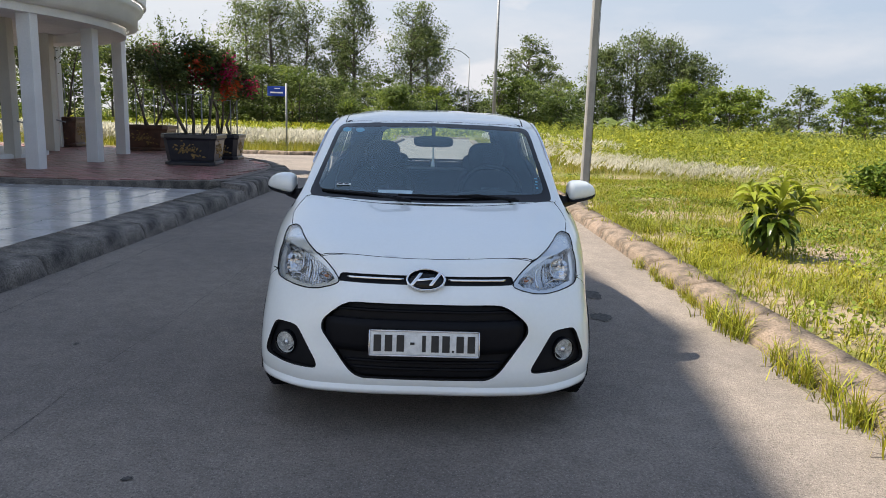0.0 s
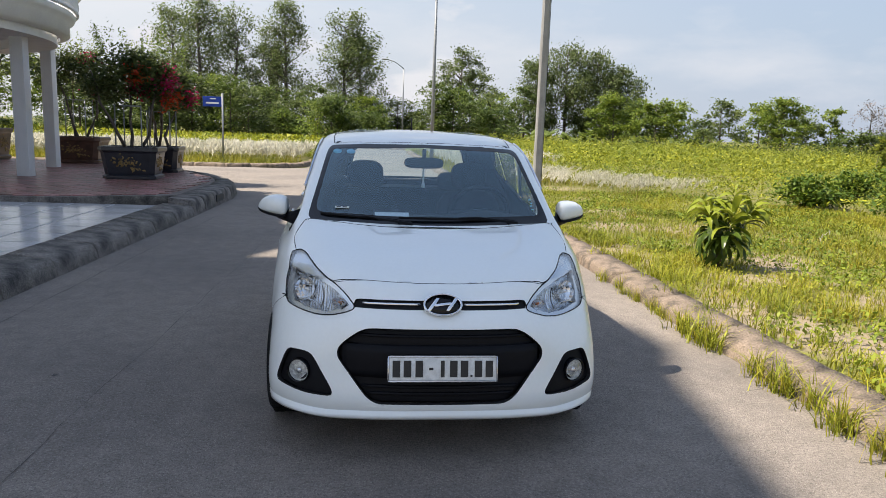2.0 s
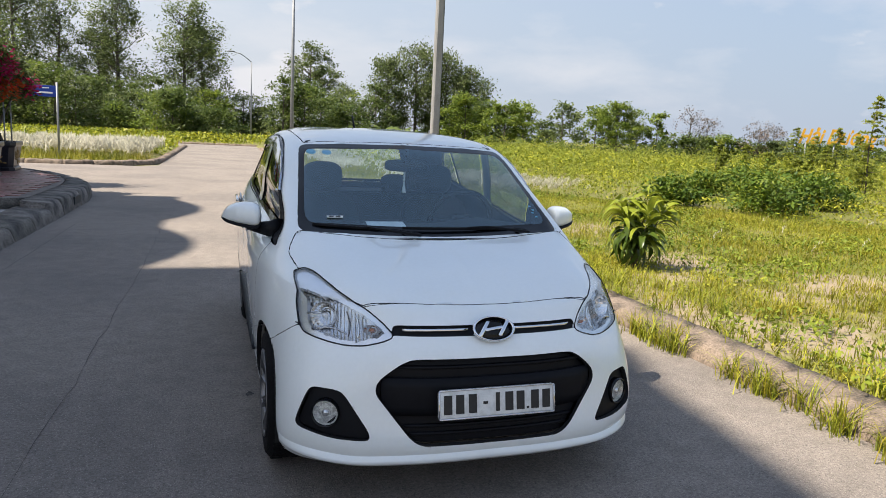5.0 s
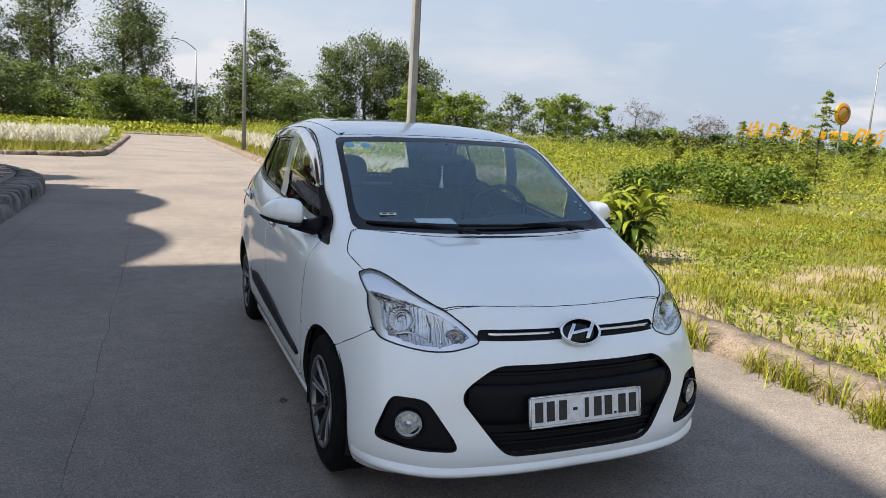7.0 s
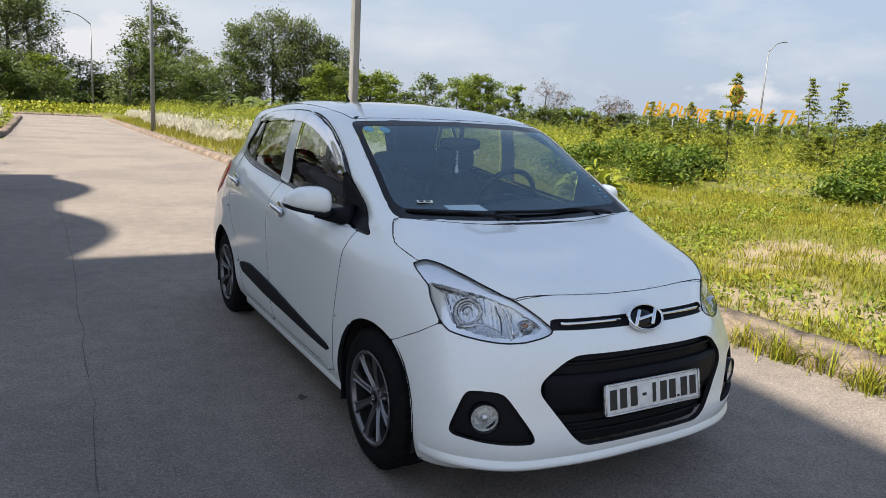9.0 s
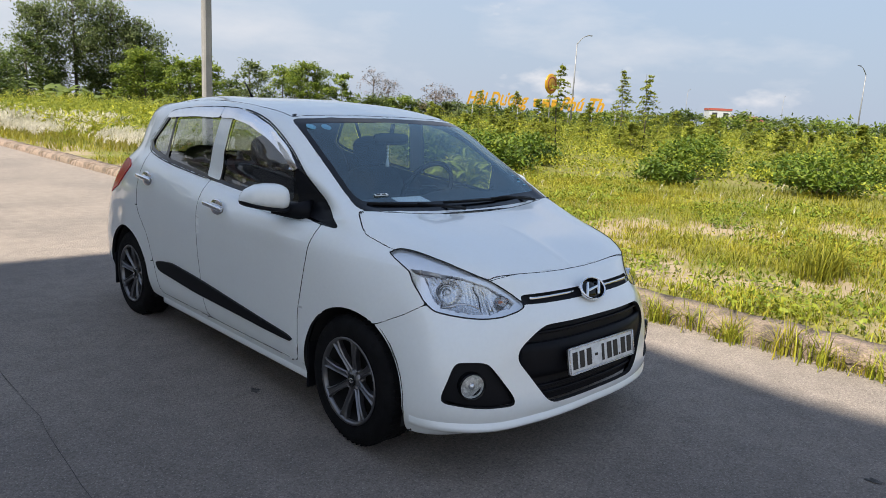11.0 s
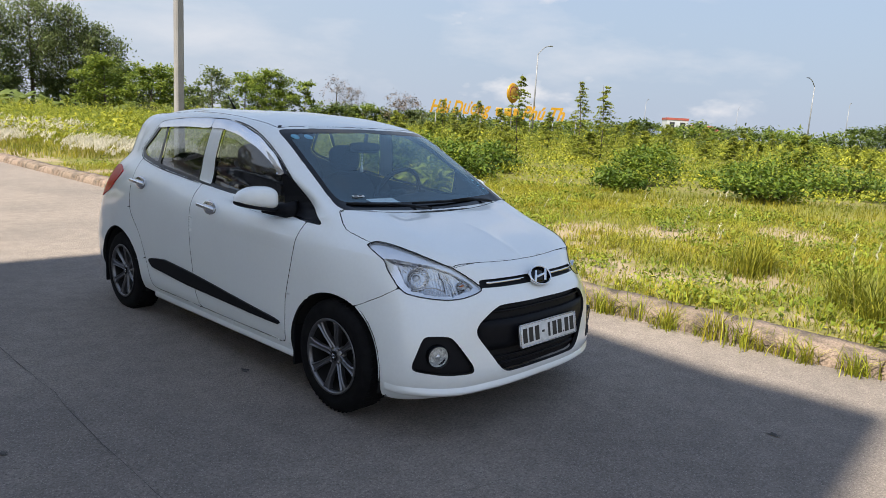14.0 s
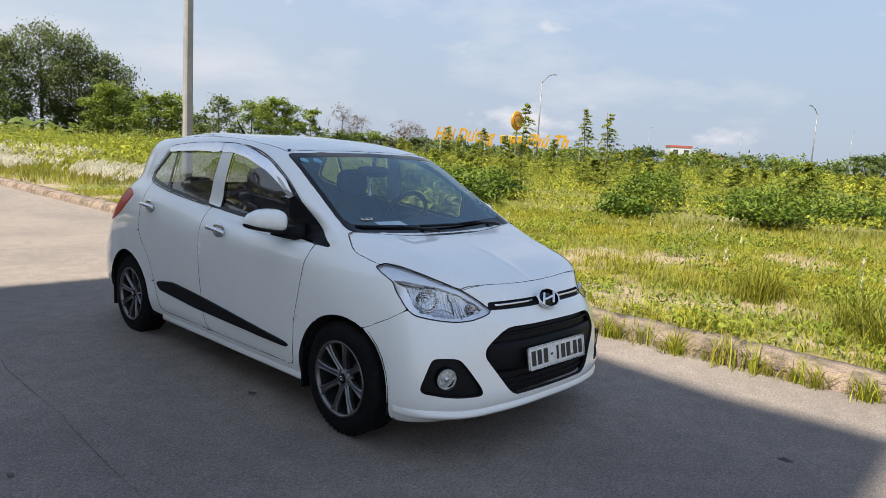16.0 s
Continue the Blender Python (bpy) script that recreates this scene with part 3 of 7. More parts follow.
plaza = tagged(empty("plaza"), "raised plaza paved with red bricks", "plaza", kind="structure")
edge = [(-3.62, 9.15), (-3.62, 11.4), (-3.72, 12.4), (-4.0, 13.45), (-4.7, 14.75), (-6.4, 17.0), (-9.1, 18.3), (-26, 18.6), (-26, 8.25), (-6.8, 8.25), (-5.2, 8.42), (-4.0, 9.0)]
part("bed", extrude_poly_bm(edge, 0.0, 0.268), M["grout_light"], plaza, "pale mortar between the bricks", smooth=False)
step = [(-26, 8.13), (-6.8, 8.13), (-5.15, 8.3), (-3.9, 8.9), (-3.62, 8.98), (-3.62, 9.14), (-4.0, 8.99), (-5.2, 8.41), (-6.8, 8.24), (-26, 8.24)]
part("edging", extrude_poly_bm(step, 0.0, 0.275), M["kerb_dark"], plaza, "dark concrete edging step", smooth=False)


def inside(poly, x, y):
    r = False
    for (x0, y0), (x1, y1) in zip(poly, poly[1:] + poly[:1]):
        if (y0 > y) != (y1 > y) and x < (x1 - x0) * (y - y0) / (y1 - y0) + x0:
            r = not r
    return r


# herringbone-like rows of bricks; the nearest ones are pieces of their own, the rest joined
bricks_far = bmesh.new()
bm = box_bm(0.30, 0.15, 0.02, (0, 0, 0), 0.004, 1)
ob = mesh_object("brick", bm, M["brick"], smooth=False)
brick_mesh = ob.data
bpy.data.objects.remove(ob)
count = 0
for j in range(62):
    for i in range(32):
        x, y = -3.75 - 0.322 * i - 0.16 * (j % 2), 8.5 + 0.174 * j
        if not (inside(edge, x, y) and inside(edge, x + 0.17, y) and inside(edge, x - 0.15, y - 0.08) and inside(edge, x, y + 0.08)):
            continue
        if count < 300 and y < 11:
            o = new("brick", brick_mesh)
            o.parent = plaza
            o.matrix_basis = pose(x, y, 0.272 + 0.002 * noise.noise((x * 3, y * 3, 0)), 0, 0, rng.normal(0, 0.6))
            count += 1
        else:
            box_bm(0.30, 0.15, 0.02, (x, y, 0.272 + 0.002 * noise.noise((x * 3, y * 3, 0))), bm=bricks_far)
tagged(part("bricks", bricks_far, material("red paving bricks", (0.30, 0.150, 0.130), 0.42, var=0.25, scale=5, island=0.35), plaza, smooth=False), kind="stuff")

# ---- colonnaded rotunda ----
rot = tagged(empty("rotunda", (-12.20, 11.7, 0.27)), "white colonnaded rotunda with a balustraded round roof", "pavilion")


def column_bm(x, y, w, h):
    b = box_bm(w, w, h, (x, y, h / 2), 0.012, 2)
    return b


for k, (x, y) in enumerate(((4.83, -1.72), (4.83, 0.45), (4.05, 3.45), (1.1, 5.9), (-2.4, 5.6), (3.2, -3.9))):
    part("column", column_bm(x, y, 0.25, 2.92), M["plaster"], rot, smooth=False)
for x, y in ((2.9, 0.75), (2.1, 3.75), (0.2, 3.1)):
    part("inner_column", column_bm(x, y, 0.24, 2.92), M["plaster2"], rot, smooth=False)
part("ceiling", lathe_bm([(0.01, 2.92), (5.35, 2.92), (5.35, 3.12), (0.01, 3.12)], 72), M["plaster"], rot, smooth=False)
part("ring_beam", lathe_bm([(4.55, 2.72), (5.3, 2.72), (5.3, 2.95), (4.55, 2.95), (4.55, 2.72)], 72), M["plaster"], rot, smooth=False)
part("cornice", lathe_bm([(5.35, 2.86), (5.55, 2.92), (5.55, 3.16), (5.64, 3.22), (5.68, 3.30), (5.66, 3.34), (5.62, 3.36), (5.3, 3.36)], 96), M["plaster"], rot)
part("top_rail", lathe_bm([(5.62, 3.74), (5.78, 3.74), (5.82, 3.80), (5.78, 3.88), (5.62, 3.88), (5.58, 3.80), (5.62, 3.74)], 96), M["plaster"], rot)
bal = lathe_bm([(0.03, 3.36), (0.045, 3.37), (0.045, 3.40), (0.022, 3.43), (0.05, 3.54), (0.03, 3.64), (0.022, 3.68), (0.045, 3.71), (0.045, 3.74)], 8)
ob = mesh_object("baluster", bal, M["plaster"])
bal_mesh = ob.data
bpy.data.objects.remove(ob)
for k in range(120):
    a = radians(-62 + k * 1.15)
    o = new("baluster", bal_mesh)
    o.parent = rot
    o.matrix_basis = pose(5.70 * math.cos(a), 5.70 * math.sin(a), 0)
part("round_step", lathe_bm([(0.01, 0.11), (2.5, 0.11), (2.55, 0.09), (2.55, 0.0)], 64, at=(0.5, 1.2, 0)), M["plaster"], rot)
for x, y, a in ((2.9, 0.75, 75), (2.1, 3.75, 60)):
    b = tube_bm([(x - 0.55, y - 0.3, 0.85), (x, y, 0.83), (x + 0.32, y + 0.1, 0.75)], 0.018, 6)
    part("hand_rail", b, M["galv"], rot, "thin metal rail")

# ---- the hall whose shade lies over the road ----
hall = tagged(empty("hall", (-10.6, 2, 0)), "two-storey cream hall with curved gables on its parapet", "building")
TAN = math.tan(radians(SUN_EL)) / abs(math.sin(radians(SUN_AZ)))


def shade(reach):
    return (reach + 10.6) * TAN


def cast(x, y):
    """The wall's place and height that throws its shade to a spot of the road."""
    return (y - (x + 10.6) * 0.07, shade(x))


EAVE = ((-1.22, 1.53), (-0.7, 1.51), (-0.31, 1.46), (0.25, 1.52), (0.62, 1.56), (1.02, 1.58), (1.3, 1.62), (1.6, 1.74), (1.78, 1.80), (1.96, 1.81), (2.36, 1.73), (2.7, 1.58), (3.3, 1.57), (3.8, 1.48), (4.1, 1.42), (5.0, 1.32))
prof = [(cast(1.53, -1.22)[0], 0.0)]
for i in range(61):
    y = -1.22 + 6.22 * i / 60
    prof.append(cast(float(np.interp(y, [p[0] for p in EAVE], [p[1] for p in EAVE])), y))
prof += [cast(1.38, 5.12), cast(-1.74, 5.0)]
for c in (6.5, 10.3):
    for i in range(13):
        f = i / 12
        prof.append(cast(-1.74 + 0.48 * math.sin(math.pi * f), c - 1.45 + 3.0 * f))
prof += [cast(-1.72, 12.5), (cast(-1.72, 12.5)[0], 0.0)]
b = bmesh.new()
fr = [b.verts.new((0, y - 2, z)) for y, z in prof]
bk = [b.verts.new((-7, y - 2, z)) for y, z in prof]
for i in range(len(prof)):
    j = (i + 1) % len(prof)
    b.faces.new((fr[i], fr[j], bk[j], bk[i]))
b.faces.new(fr)
b.faces.new(bk[::-1])
bmesh.ops.recalc_face_normals(b, faces=b.faces)
part("wall", b, M["plaster2"], hall, smooth=False)
for y in (-2.2, 0.0, 2.0, 4.6, 7.4):
    for z in (1.7, 5.2):
        part("window", box_bm(0.06, 1.3, 1.7, (0.04, y, z), 0.01), M["dark"], hall, "dark recessed window", smooth=False)
part("canopy", box_bm(1.4, 11, 0.35, (0.7, 3.4, 3.3), 0.04), M["plaster"], hall, smooth=False)


# ---- planters with bougainvillea ----
def planter(name, at, rz, w, d, h, mat, label):
    root = tagged(empty(name, at, rz), label, "planter")
    b = bmesh.new()
    levels = [(0.84, 0.0), (0.90, 0.02), (0.90, 0.10), (0.82, 0.14), (0.84, 0.2), (0.93, 0.80), (0.95, 0.84), (1.0, 0.88), (1.0, 0.98), (0.98, 1.0), (0.88, 1.0), (0.86, 0.9)]
    rings = []
    for k, z in levels:
        ring = []
        c = 0.10
        for sx, sy in ((-1, -1), (1, -1), (1, 1), (-1, 1)):
            px, py = sx * w / 2 * k, sy * d / 2 * k
            cc = c * min(w, d)
            pair = [(px - sx * cc, py), (px, py - sy * cc)]
            if (sx, sy) in ((-1, -1), (1, 1)):
                pair.reverse()
            ring += [b.verts.new((q[0], q[1], z * h)) for q in pair]
        rings.append(ring)
    for ra, rb in zip(rings, rings[1:]):
        for i in range(8):
            b.faces.new((ra[i], ra[(i + 1) % 8], rb[(i + 1) % 8], rb[i]))
    b.faces.new(rings[0][::-1])
    bmesh.ops.recalc_face_normals(b, faces=b.faces)
    part("body", b, mat, root, smooth=False)
    part("earth", box_bm(w * 0.84, d * 0.84, 0.04, (0, 0, h * 0.9)), M["joint"], root, "dry dark earth", smooth=False)
    for sy, ww, rot_z in ((-1, w, 0), (0, d, 90)):
        b = bmesh.new()
        r = np.random.default_rng(3)
        for _ in range(46):
            u, v = r.normal(0, 0.13) * ww, h * (0.5 + r.normal(0, 0.085))
            s = r.uniform(0.02, 0.055)
            k = 0.835 + 0.1 * (v / h - 0.2) / 0.6
            off = (d if sy else w) / 2 * k + 0.004
            p = (u, -off, v) if sy else (off, u, v)
            q = (s * 0.9, 0.016, s * 0.42) if sy else (0.016, s * 0.9, s * 0.42)
            spin = Matrix.Rotation(r.uniform(-1.2, 1.2), 4, "Y" if sy else "X")
            bmesh.ops.create_icosphere(b, subdivisions=1, radius=1.0, matrix=Matrix.Translation(p) @ spin @ Matrix.Diagonal((*q, 1)))
        tagged(part("relief", b, M["gilt"], root, "worn golden relief panel", smooth=False), kind="stuff")
    return root


def bougainvillea(name, at, h, r, seed, label, red=0.35):
    root = tagged(empty(name, at), label, "flowering shrub")
    rg = np.random.default_rng(seed)
    b = bmesh.new()
    tips = []
    for k in range(3):
        a = 2 * math.pi * k / 3 + rg.uniform(-0.5, 0.5)
        p = Vector((0.16 * math.cos(a), 0.16 * math.sin(a), 0))
        pts = [p.copy()]
        for i in range(5):
            p = p + Vector((rg.normal(0.09 * math.cos(a), 0.07), rg.normal(0.09 * math.sin(a), 0.07), h * 0.19))
            pts.append(p.copy())
        tube_bm(pts, [0.036, 0.032, 0.028, 0.024, 0.018, 0.01], 7, bm=b)
        tips.append(p)
    part("trunk", b, M["bark"], root, "gnarled dark stems")
    c, core = [], []
    for _ in range(46):
        a, e = rg.uniform(0, 2 * math.pi), rg.uniform(-0.45, 1.3)
        rr = r * rg.uniform(0.55, 0.98)
        core.append((rr * math.cos(a) * math.cos(e), rr * math.sin(a) * math.cos(e), h * 0.82 + rr * 0.80 * math.sin(e)))
    core = np.array(core)
    c = (core[:, None, :] + rg.normal(0, r * 0.16, (46, 130, 3))).reshape(-1, 3)
    v, f = leaves(rg, c, 0.092, 0.1, 0.6)
    tagged(arrays_object("crown", v, f, M["bush"], root), "dense dark green foliage")
    sp = []
    for k in range(26):
        a = rg.uniform(0, 2 * math.pi)
        q = np.array([0.6 * r * math.cos(a), 0.6 * r * math.sin(a), h * 1.18])
        d = np.array([0.25 * math.cos(a), 0.25 * math.sin(a), rg.uniform(0.5, 1.0)])
        sp.append(q + np.linspace(0, 0.7, 26)[:, None] * d + rg.normal(0, 0.03, (26, 3)))
    v, f = leaves(rg, np.concatenate(sp), 0.06, 0.4, 0.5)
    tagged(arrays_object("top_growth", v, f, M["tree_light"], root), "thin leafy top shoots", kind="stuff")
    for nm, mat, share, low in (("red_blossom", M["flower_red"], red, 0.0), ("orange_blossom", M["flower_orange"], red * 0.3, -0.25)):
        pick = core[rg.random(46) < share * (0.5 + 0.5 * core[:, 0] / r + 0.6 * np.abs(core[:, 0]) / r - 1.6 * (core[:, 2] - h * 0.86) / r)]
        if len(pick):
            c = (pick[:, None, :] * 1.06 + np.array([0.12, -0.1, low * r]) + rg.normal(0, r * 0.13, (len(pick), 110, 3))).reshape(-1, 3)
            v, f = leaves(rg, c, 0.07, 0.2, 0.9)
            tagged(arrays_object(nm, v, f, mat, root), kind="stuff")
    for k in range(4):
        a = radians(45 + 90 * k)
        x, y = 0.36 * math.cos(a), 0.36 * math.sin(a)
        part("stake", tube_bm([(x, y, -0.1), (x, y, h * 0.56)], 0.015, 6), M["galv"], root, "grey support stake")
    part("stake_rail", tube_bm([(0.25, -0.25, h * 0.55), (-0.25, -0.25, h * 0.55)], 0.014, 6), M["galv"], root)
    return root


planter("planter", (-5.35, 12.4, 0.28), 3, 1.15, 0.98, 0.65, M["planter"], "dark glazed rectangular planter with golden relief")
bougainvillea("bougainvillea", (-5.35, 12.4, 0.85), 1.62, 0.84, 11, "bougainvillea with crimson and orange flowers in a planter", 0.25)
planter("planter", (-8.4, 17.4, 0.28), 3, 1.3, 1.1, 0.70, M["planter_brown"], "brown glazed rectangular planter behind another one")
bougainvillea("bougainvillea", (-8.4, 17.4, 0.9), 1.9, 0.95, 12, "pale sparse bougainvillea with few flowers in a planter", 0.14)
planter("planter", (-5.42, 14.6, 0.28), 3, 0.9, 0.9, 0.6, M["planter"], "dark glazed planter at the plaza's edge")
bougainvillea("bougainvillea", (-5.42, 14.6, 0.8), 1.6, 0.72, 13, "bougainvillea with red flowers at the plaza's edge", 0.14)
planter("planter", (-11.2, 18.0, 0.28), 0, 1.2, 0.9, 0.85, M["planter_brown"], "tall brown glazed planter behind the columns")
bougainvillea("potted_tree", (-11.2, 18.0, 1.1), 2.2, 1.3, 15, "old potted tree with a bent trunk", 0.03)

# ---- street sign ----
sign = tagged(empty("street_sign", (-6.03, 24.0, 0.09)), "blue street name sign with white lettering on a steel post", "sign")
part("post", tube_bm([(0, 0, 0), (0, 0, 2.45)], 0.035, 10), M["galv"], sign)
part("panel", box_bm(0.68, 0.03, 0.36, (-0.36, 0, 2.15), 0.008), M["blue"], sign, smooth=False)
for z, w, hgt, x in ((2.25, 0.20, 0.035, -0.33), (2.10, 0.46, 0.055, -0.36)):
    part("lettering", box_bm(w, 0.006, hgt, (x, -0.019, z)), M["white"], sign, "white lettering bar", smooth=False)


# ---- poles and lamps ----
def street_lamp(at, h, reach, rz, label, two=False, head=None):
    root = tagged(empty("street_lamp", at, rz), label, "street lamp", group="street lamps")
    part("pole", tube_bm([(0, 0, 0), (0, 0, h * 0.5), (0, 0, h * 0.9)], [h * 0.011, h * 0.008, h * 0.006], 10), M["galv"], root)
    for s in ((1, -1) if two else (1,)):
        pts = [(s * reach * f, 0, h * (0.9 + 0.1 * math.sin(f * math.pi / 2))) for f in (0, 0.15, 0.35, 0.6, 1.0)]
        part("arm", tube_bm(pts, h * 0.005, 8), M["galv"], root)
        b = box_bm(reach * 0.4, 0.22, 0.1, (s * reach * 1.15, 0, h + 0.02), 0.04)
        part("lamp_head", b, head or M["galv"], root)
    return root


street_lamp((2.02, 29.5, 0.1), 8.6, 1.2, 180, "tall grey steel lamp post beside the road", False)
street_lamp((1.55, 60, 0.1), 7.3, 1.4, 180, "grey steel street lamp with one curved arm")
street_lamp((62.4, 47.3, 0), 10.5, 1.6, -10, "grey steel street lamp with one curved arm over the field")
street_lamp((105.5, 31.6, 0), 10.3, 1.7, 170, "street lamp with a dark head beyond the field", False, M["dark"])
street_lamp((140, 36, 0), 9.0, 1.7, 10, "distant grey street lamp")
street_lamp((190, 103, 0), 11.5, 1.6, 10, "distant grey street lamp")
street_lamp((210, 84, 0), 11, 1.6, 10, "distant grey street lamp")

pole = tagged(empty("utility_pole", (2.31, 8.74, 0.0)), "tapered square grey concrete utility pole beside the kerb", "pole")
b = bmesh.new()
rings = []
for z, w in ((-0.2, 0.135), (0.0, 0.132), (9.0, 0.095)):
    c = 0.02
    rings.append([b.verts.new((x, y, z)) for x, y in ((-w / 2 + c, -w / 2), (w / 2 - c, -w / 2), (w / 2, -w / 2 + c), (w / 2, w / 2 - c),
                                                        (w / 2 - c, w / 2), (-w / 2 + c, w / 2), (-w / 2, w / 2 - c), (-w / 2, -w / 2 + c))])
for ra, rb in zip(rings, rings[1:]):
    for i in range(8):
        b.faces.new((ra[i], ra[(i + 1) % 8], rb[(i + 1) % 8], rb[i]))
b.faces.new(rings[-1])
part("shaft", b, M["concrete"], pole, smooth=False)
part("cable", tube_bm([(0.078, 0.0, 0.3), (0.072, 0, 4), (0.062, 0, 8.8)], 0.004, 5), M["dark"], pole, "thin dark cable")


# ---- far buildings and the golden sign ----
def polar(az, dist, z=0.0):
    return (-2.8 + dist * math.sin(radians(az)), -1.9 + dist * math.cos(radians(az)), z)


def far_house(at, rz, w, d, h, wall, roof, label, storeys=2, bays=3, pitched=True):
    root = tagged(empty("house", at, rz), label, "house")
    part("wall", box_bm(w, d, h, (0, 0, h / 2)), wall, root, smooth=False)
    b = bmesh.new()
    if pitched:
        v = [b.verts.new(p) for p in ((-w * .54, -d * .56, h), (w * .54, -d * .56, h), (w * .54, d * .56, h), (-w * .54, d * .56, h), (-w * .3, 0, h + w * 0.16), (w * .3, 0, h + w * 0.16))]
        for q in ((0, 1, 5, 4), (1, 2, 5), (2, 3, 4, 5), (3, 0, 4), (3, 2, 1, 0)):
            b.faces.new([v[i] for i in q])
    else:
        box_bm(w * 1.04, d * 1.04, 0.5, (0, 0, h + 0.25), bm=b)
    part("roof", b, roof, root, smooth=False)
    for s in range(storeys):
        for k in range(bays):
            x = w * ((k + 0.5) / bays - 0.5)
            z = h * (s + 0.55) / storeys
            win = part("window", box_bm(w / bays * 0.45, 0.1, h / storeys * 0.5, (x, -d / 2 - 0.03, z)), M["dark"], root, smooth=False)
    return root


M["blue_wall"] = material("blue-grey plaster", (0.40, 0.43, 0.47), 0.75, var=0.06, scale=1.2)
far_house(polar(63.7, 185), -52, 5, 6, 5.2, M["blue_wall"], M["red_roof"], "blue-grey house with a red roof edge far off", 2, 2, False)
far_house(polar(65.6, 200), -62, 9, 8, 3.0, M["plaster2"], M["red_roof"], "low house with a red roof far off", 1, 4)
root = far_house(polar(81.2, 200), -80, 12.5, 12, 7.6, M["blue_wall"], M["blue_wall"], "large grey-white building with red roof sheets far off", 0, 5, False)
part("roof_sheet", box_bm(5.0, 8, 0.7, (-3.4, 0, 8.4)), M["red_roof"], root, "red roof sheet", smooth=False)
part("roof_sheet", box_bm(4.0, 6, 1.3, (2.4, 0, 8.6)), M["red_roof"], root, "red roof sheet", smooth=False)
part("gable", box_bm(4.0, 5, 2.6, (0.2, -1, 8.9)), M["plaster"], root, smooth=False)
part("water_tank", lathe_bm([(0.01, 0), (0.8, 0), (0.8, 1.2), (0.01, 1.4)], 16, at=(1.0, 0, 10.2)), M["galv"], root, "steel water tank")
shed = tagged(empty("shed", polar(82.3, 120, 0), -82), "green sheet-metal shed beyond the field", "shed")
part("wall", box_bm(6.5, 6, 2.2, (-3.2, 0, 1.1)), M["green_roof"], shed, smooth=False)
part("roof", box_bm(15, 7, 0.2, (1.0, 0, 2.75)), M["green_roof"], shed, smooth=False)
for k in range(3):
    part("post", box_bm(0.15, 0.15, 2.7, (1.5 + 2.6 * k, -3, 1.35)), M["galv"], shed, smooth=False)

letters = tagged(empty("letter_sign", polar(50.6, 80, 0), -50.6), "golden script letters on posts above the bushes", "sign")


def text_bm(text, size, depth):
    cu = bpy.data.curves.new("lettering", "FONT")
    cu.body, cu.size, cu.extrude, cu.shear, cu.resolution_u, cu.offset = text, size, depth, 0.35, 4, size * 0.028
    ob = new("lettering", cu)
    me = bpy.data.meshes.new_from_object(ob.evaluated_get(bpy.context.evaluated_depsgraph_get()))
    bpy.data.objects.remove(ob)
    b = bmesh.new()
    b.from_mesh(me)
    bmesh.ops.rotate(b, verts=b.verts, matrix=Matrix.Rotation(radians(90), 3, "X"))
    return b


for text, x, z, narrow in (("Hải Dương", -8.2, 2.55, 0.72), ("Phú Th", 2.0, 2.35, 0.82)):
    b = text_bm(text, 1.95, 0.12)
    bmesh.ops.scale(b, verts=b.verts, vec=(narrow, 1, 1))
    bmesh.ops.translate(b, verts=b.verts, vec=(x, 0, z))
    part("lettering", b, M["gold"], letters, smooth=False)
for x, w in ((-0.5, 0.7), (0.5, 0.8), (1.4, 0.6)):
    part("lettering", box_bm(w, 0.2, 0.9, (x, 0, 2.95), 0.1), M["gold"], letters, "golden lettering bar", smooth=False)
disc = part("disc", lathe_bm([(0.01, -0.12), (0.98, -0.12), (1.08, 0), (0.98, 0.12), (0.01, 0.12)], 32, "y"), M["gold"], letters, "golden round emblem")
disc.matrix_basis = pose(0.9, 0, 5.05, 0, 0, 52)
part("disc_rim", lathe_bm([(0.62, -0.13), (0.66, -0.16), (0.72, -0.16), (0.76, -0.12)], 32, "y"), M["red_roof"], disc, "reddish inner ring")
for x in (-7.5, -5, -2.5, 0, 0.9, 3.0, 5.5, 8):
    part("post", tube_bm([(x, 0.1, 0), (x, 0.1, 2.6 if x != 0.9 else 4)], 0.07, 6), M["galv"], letters)


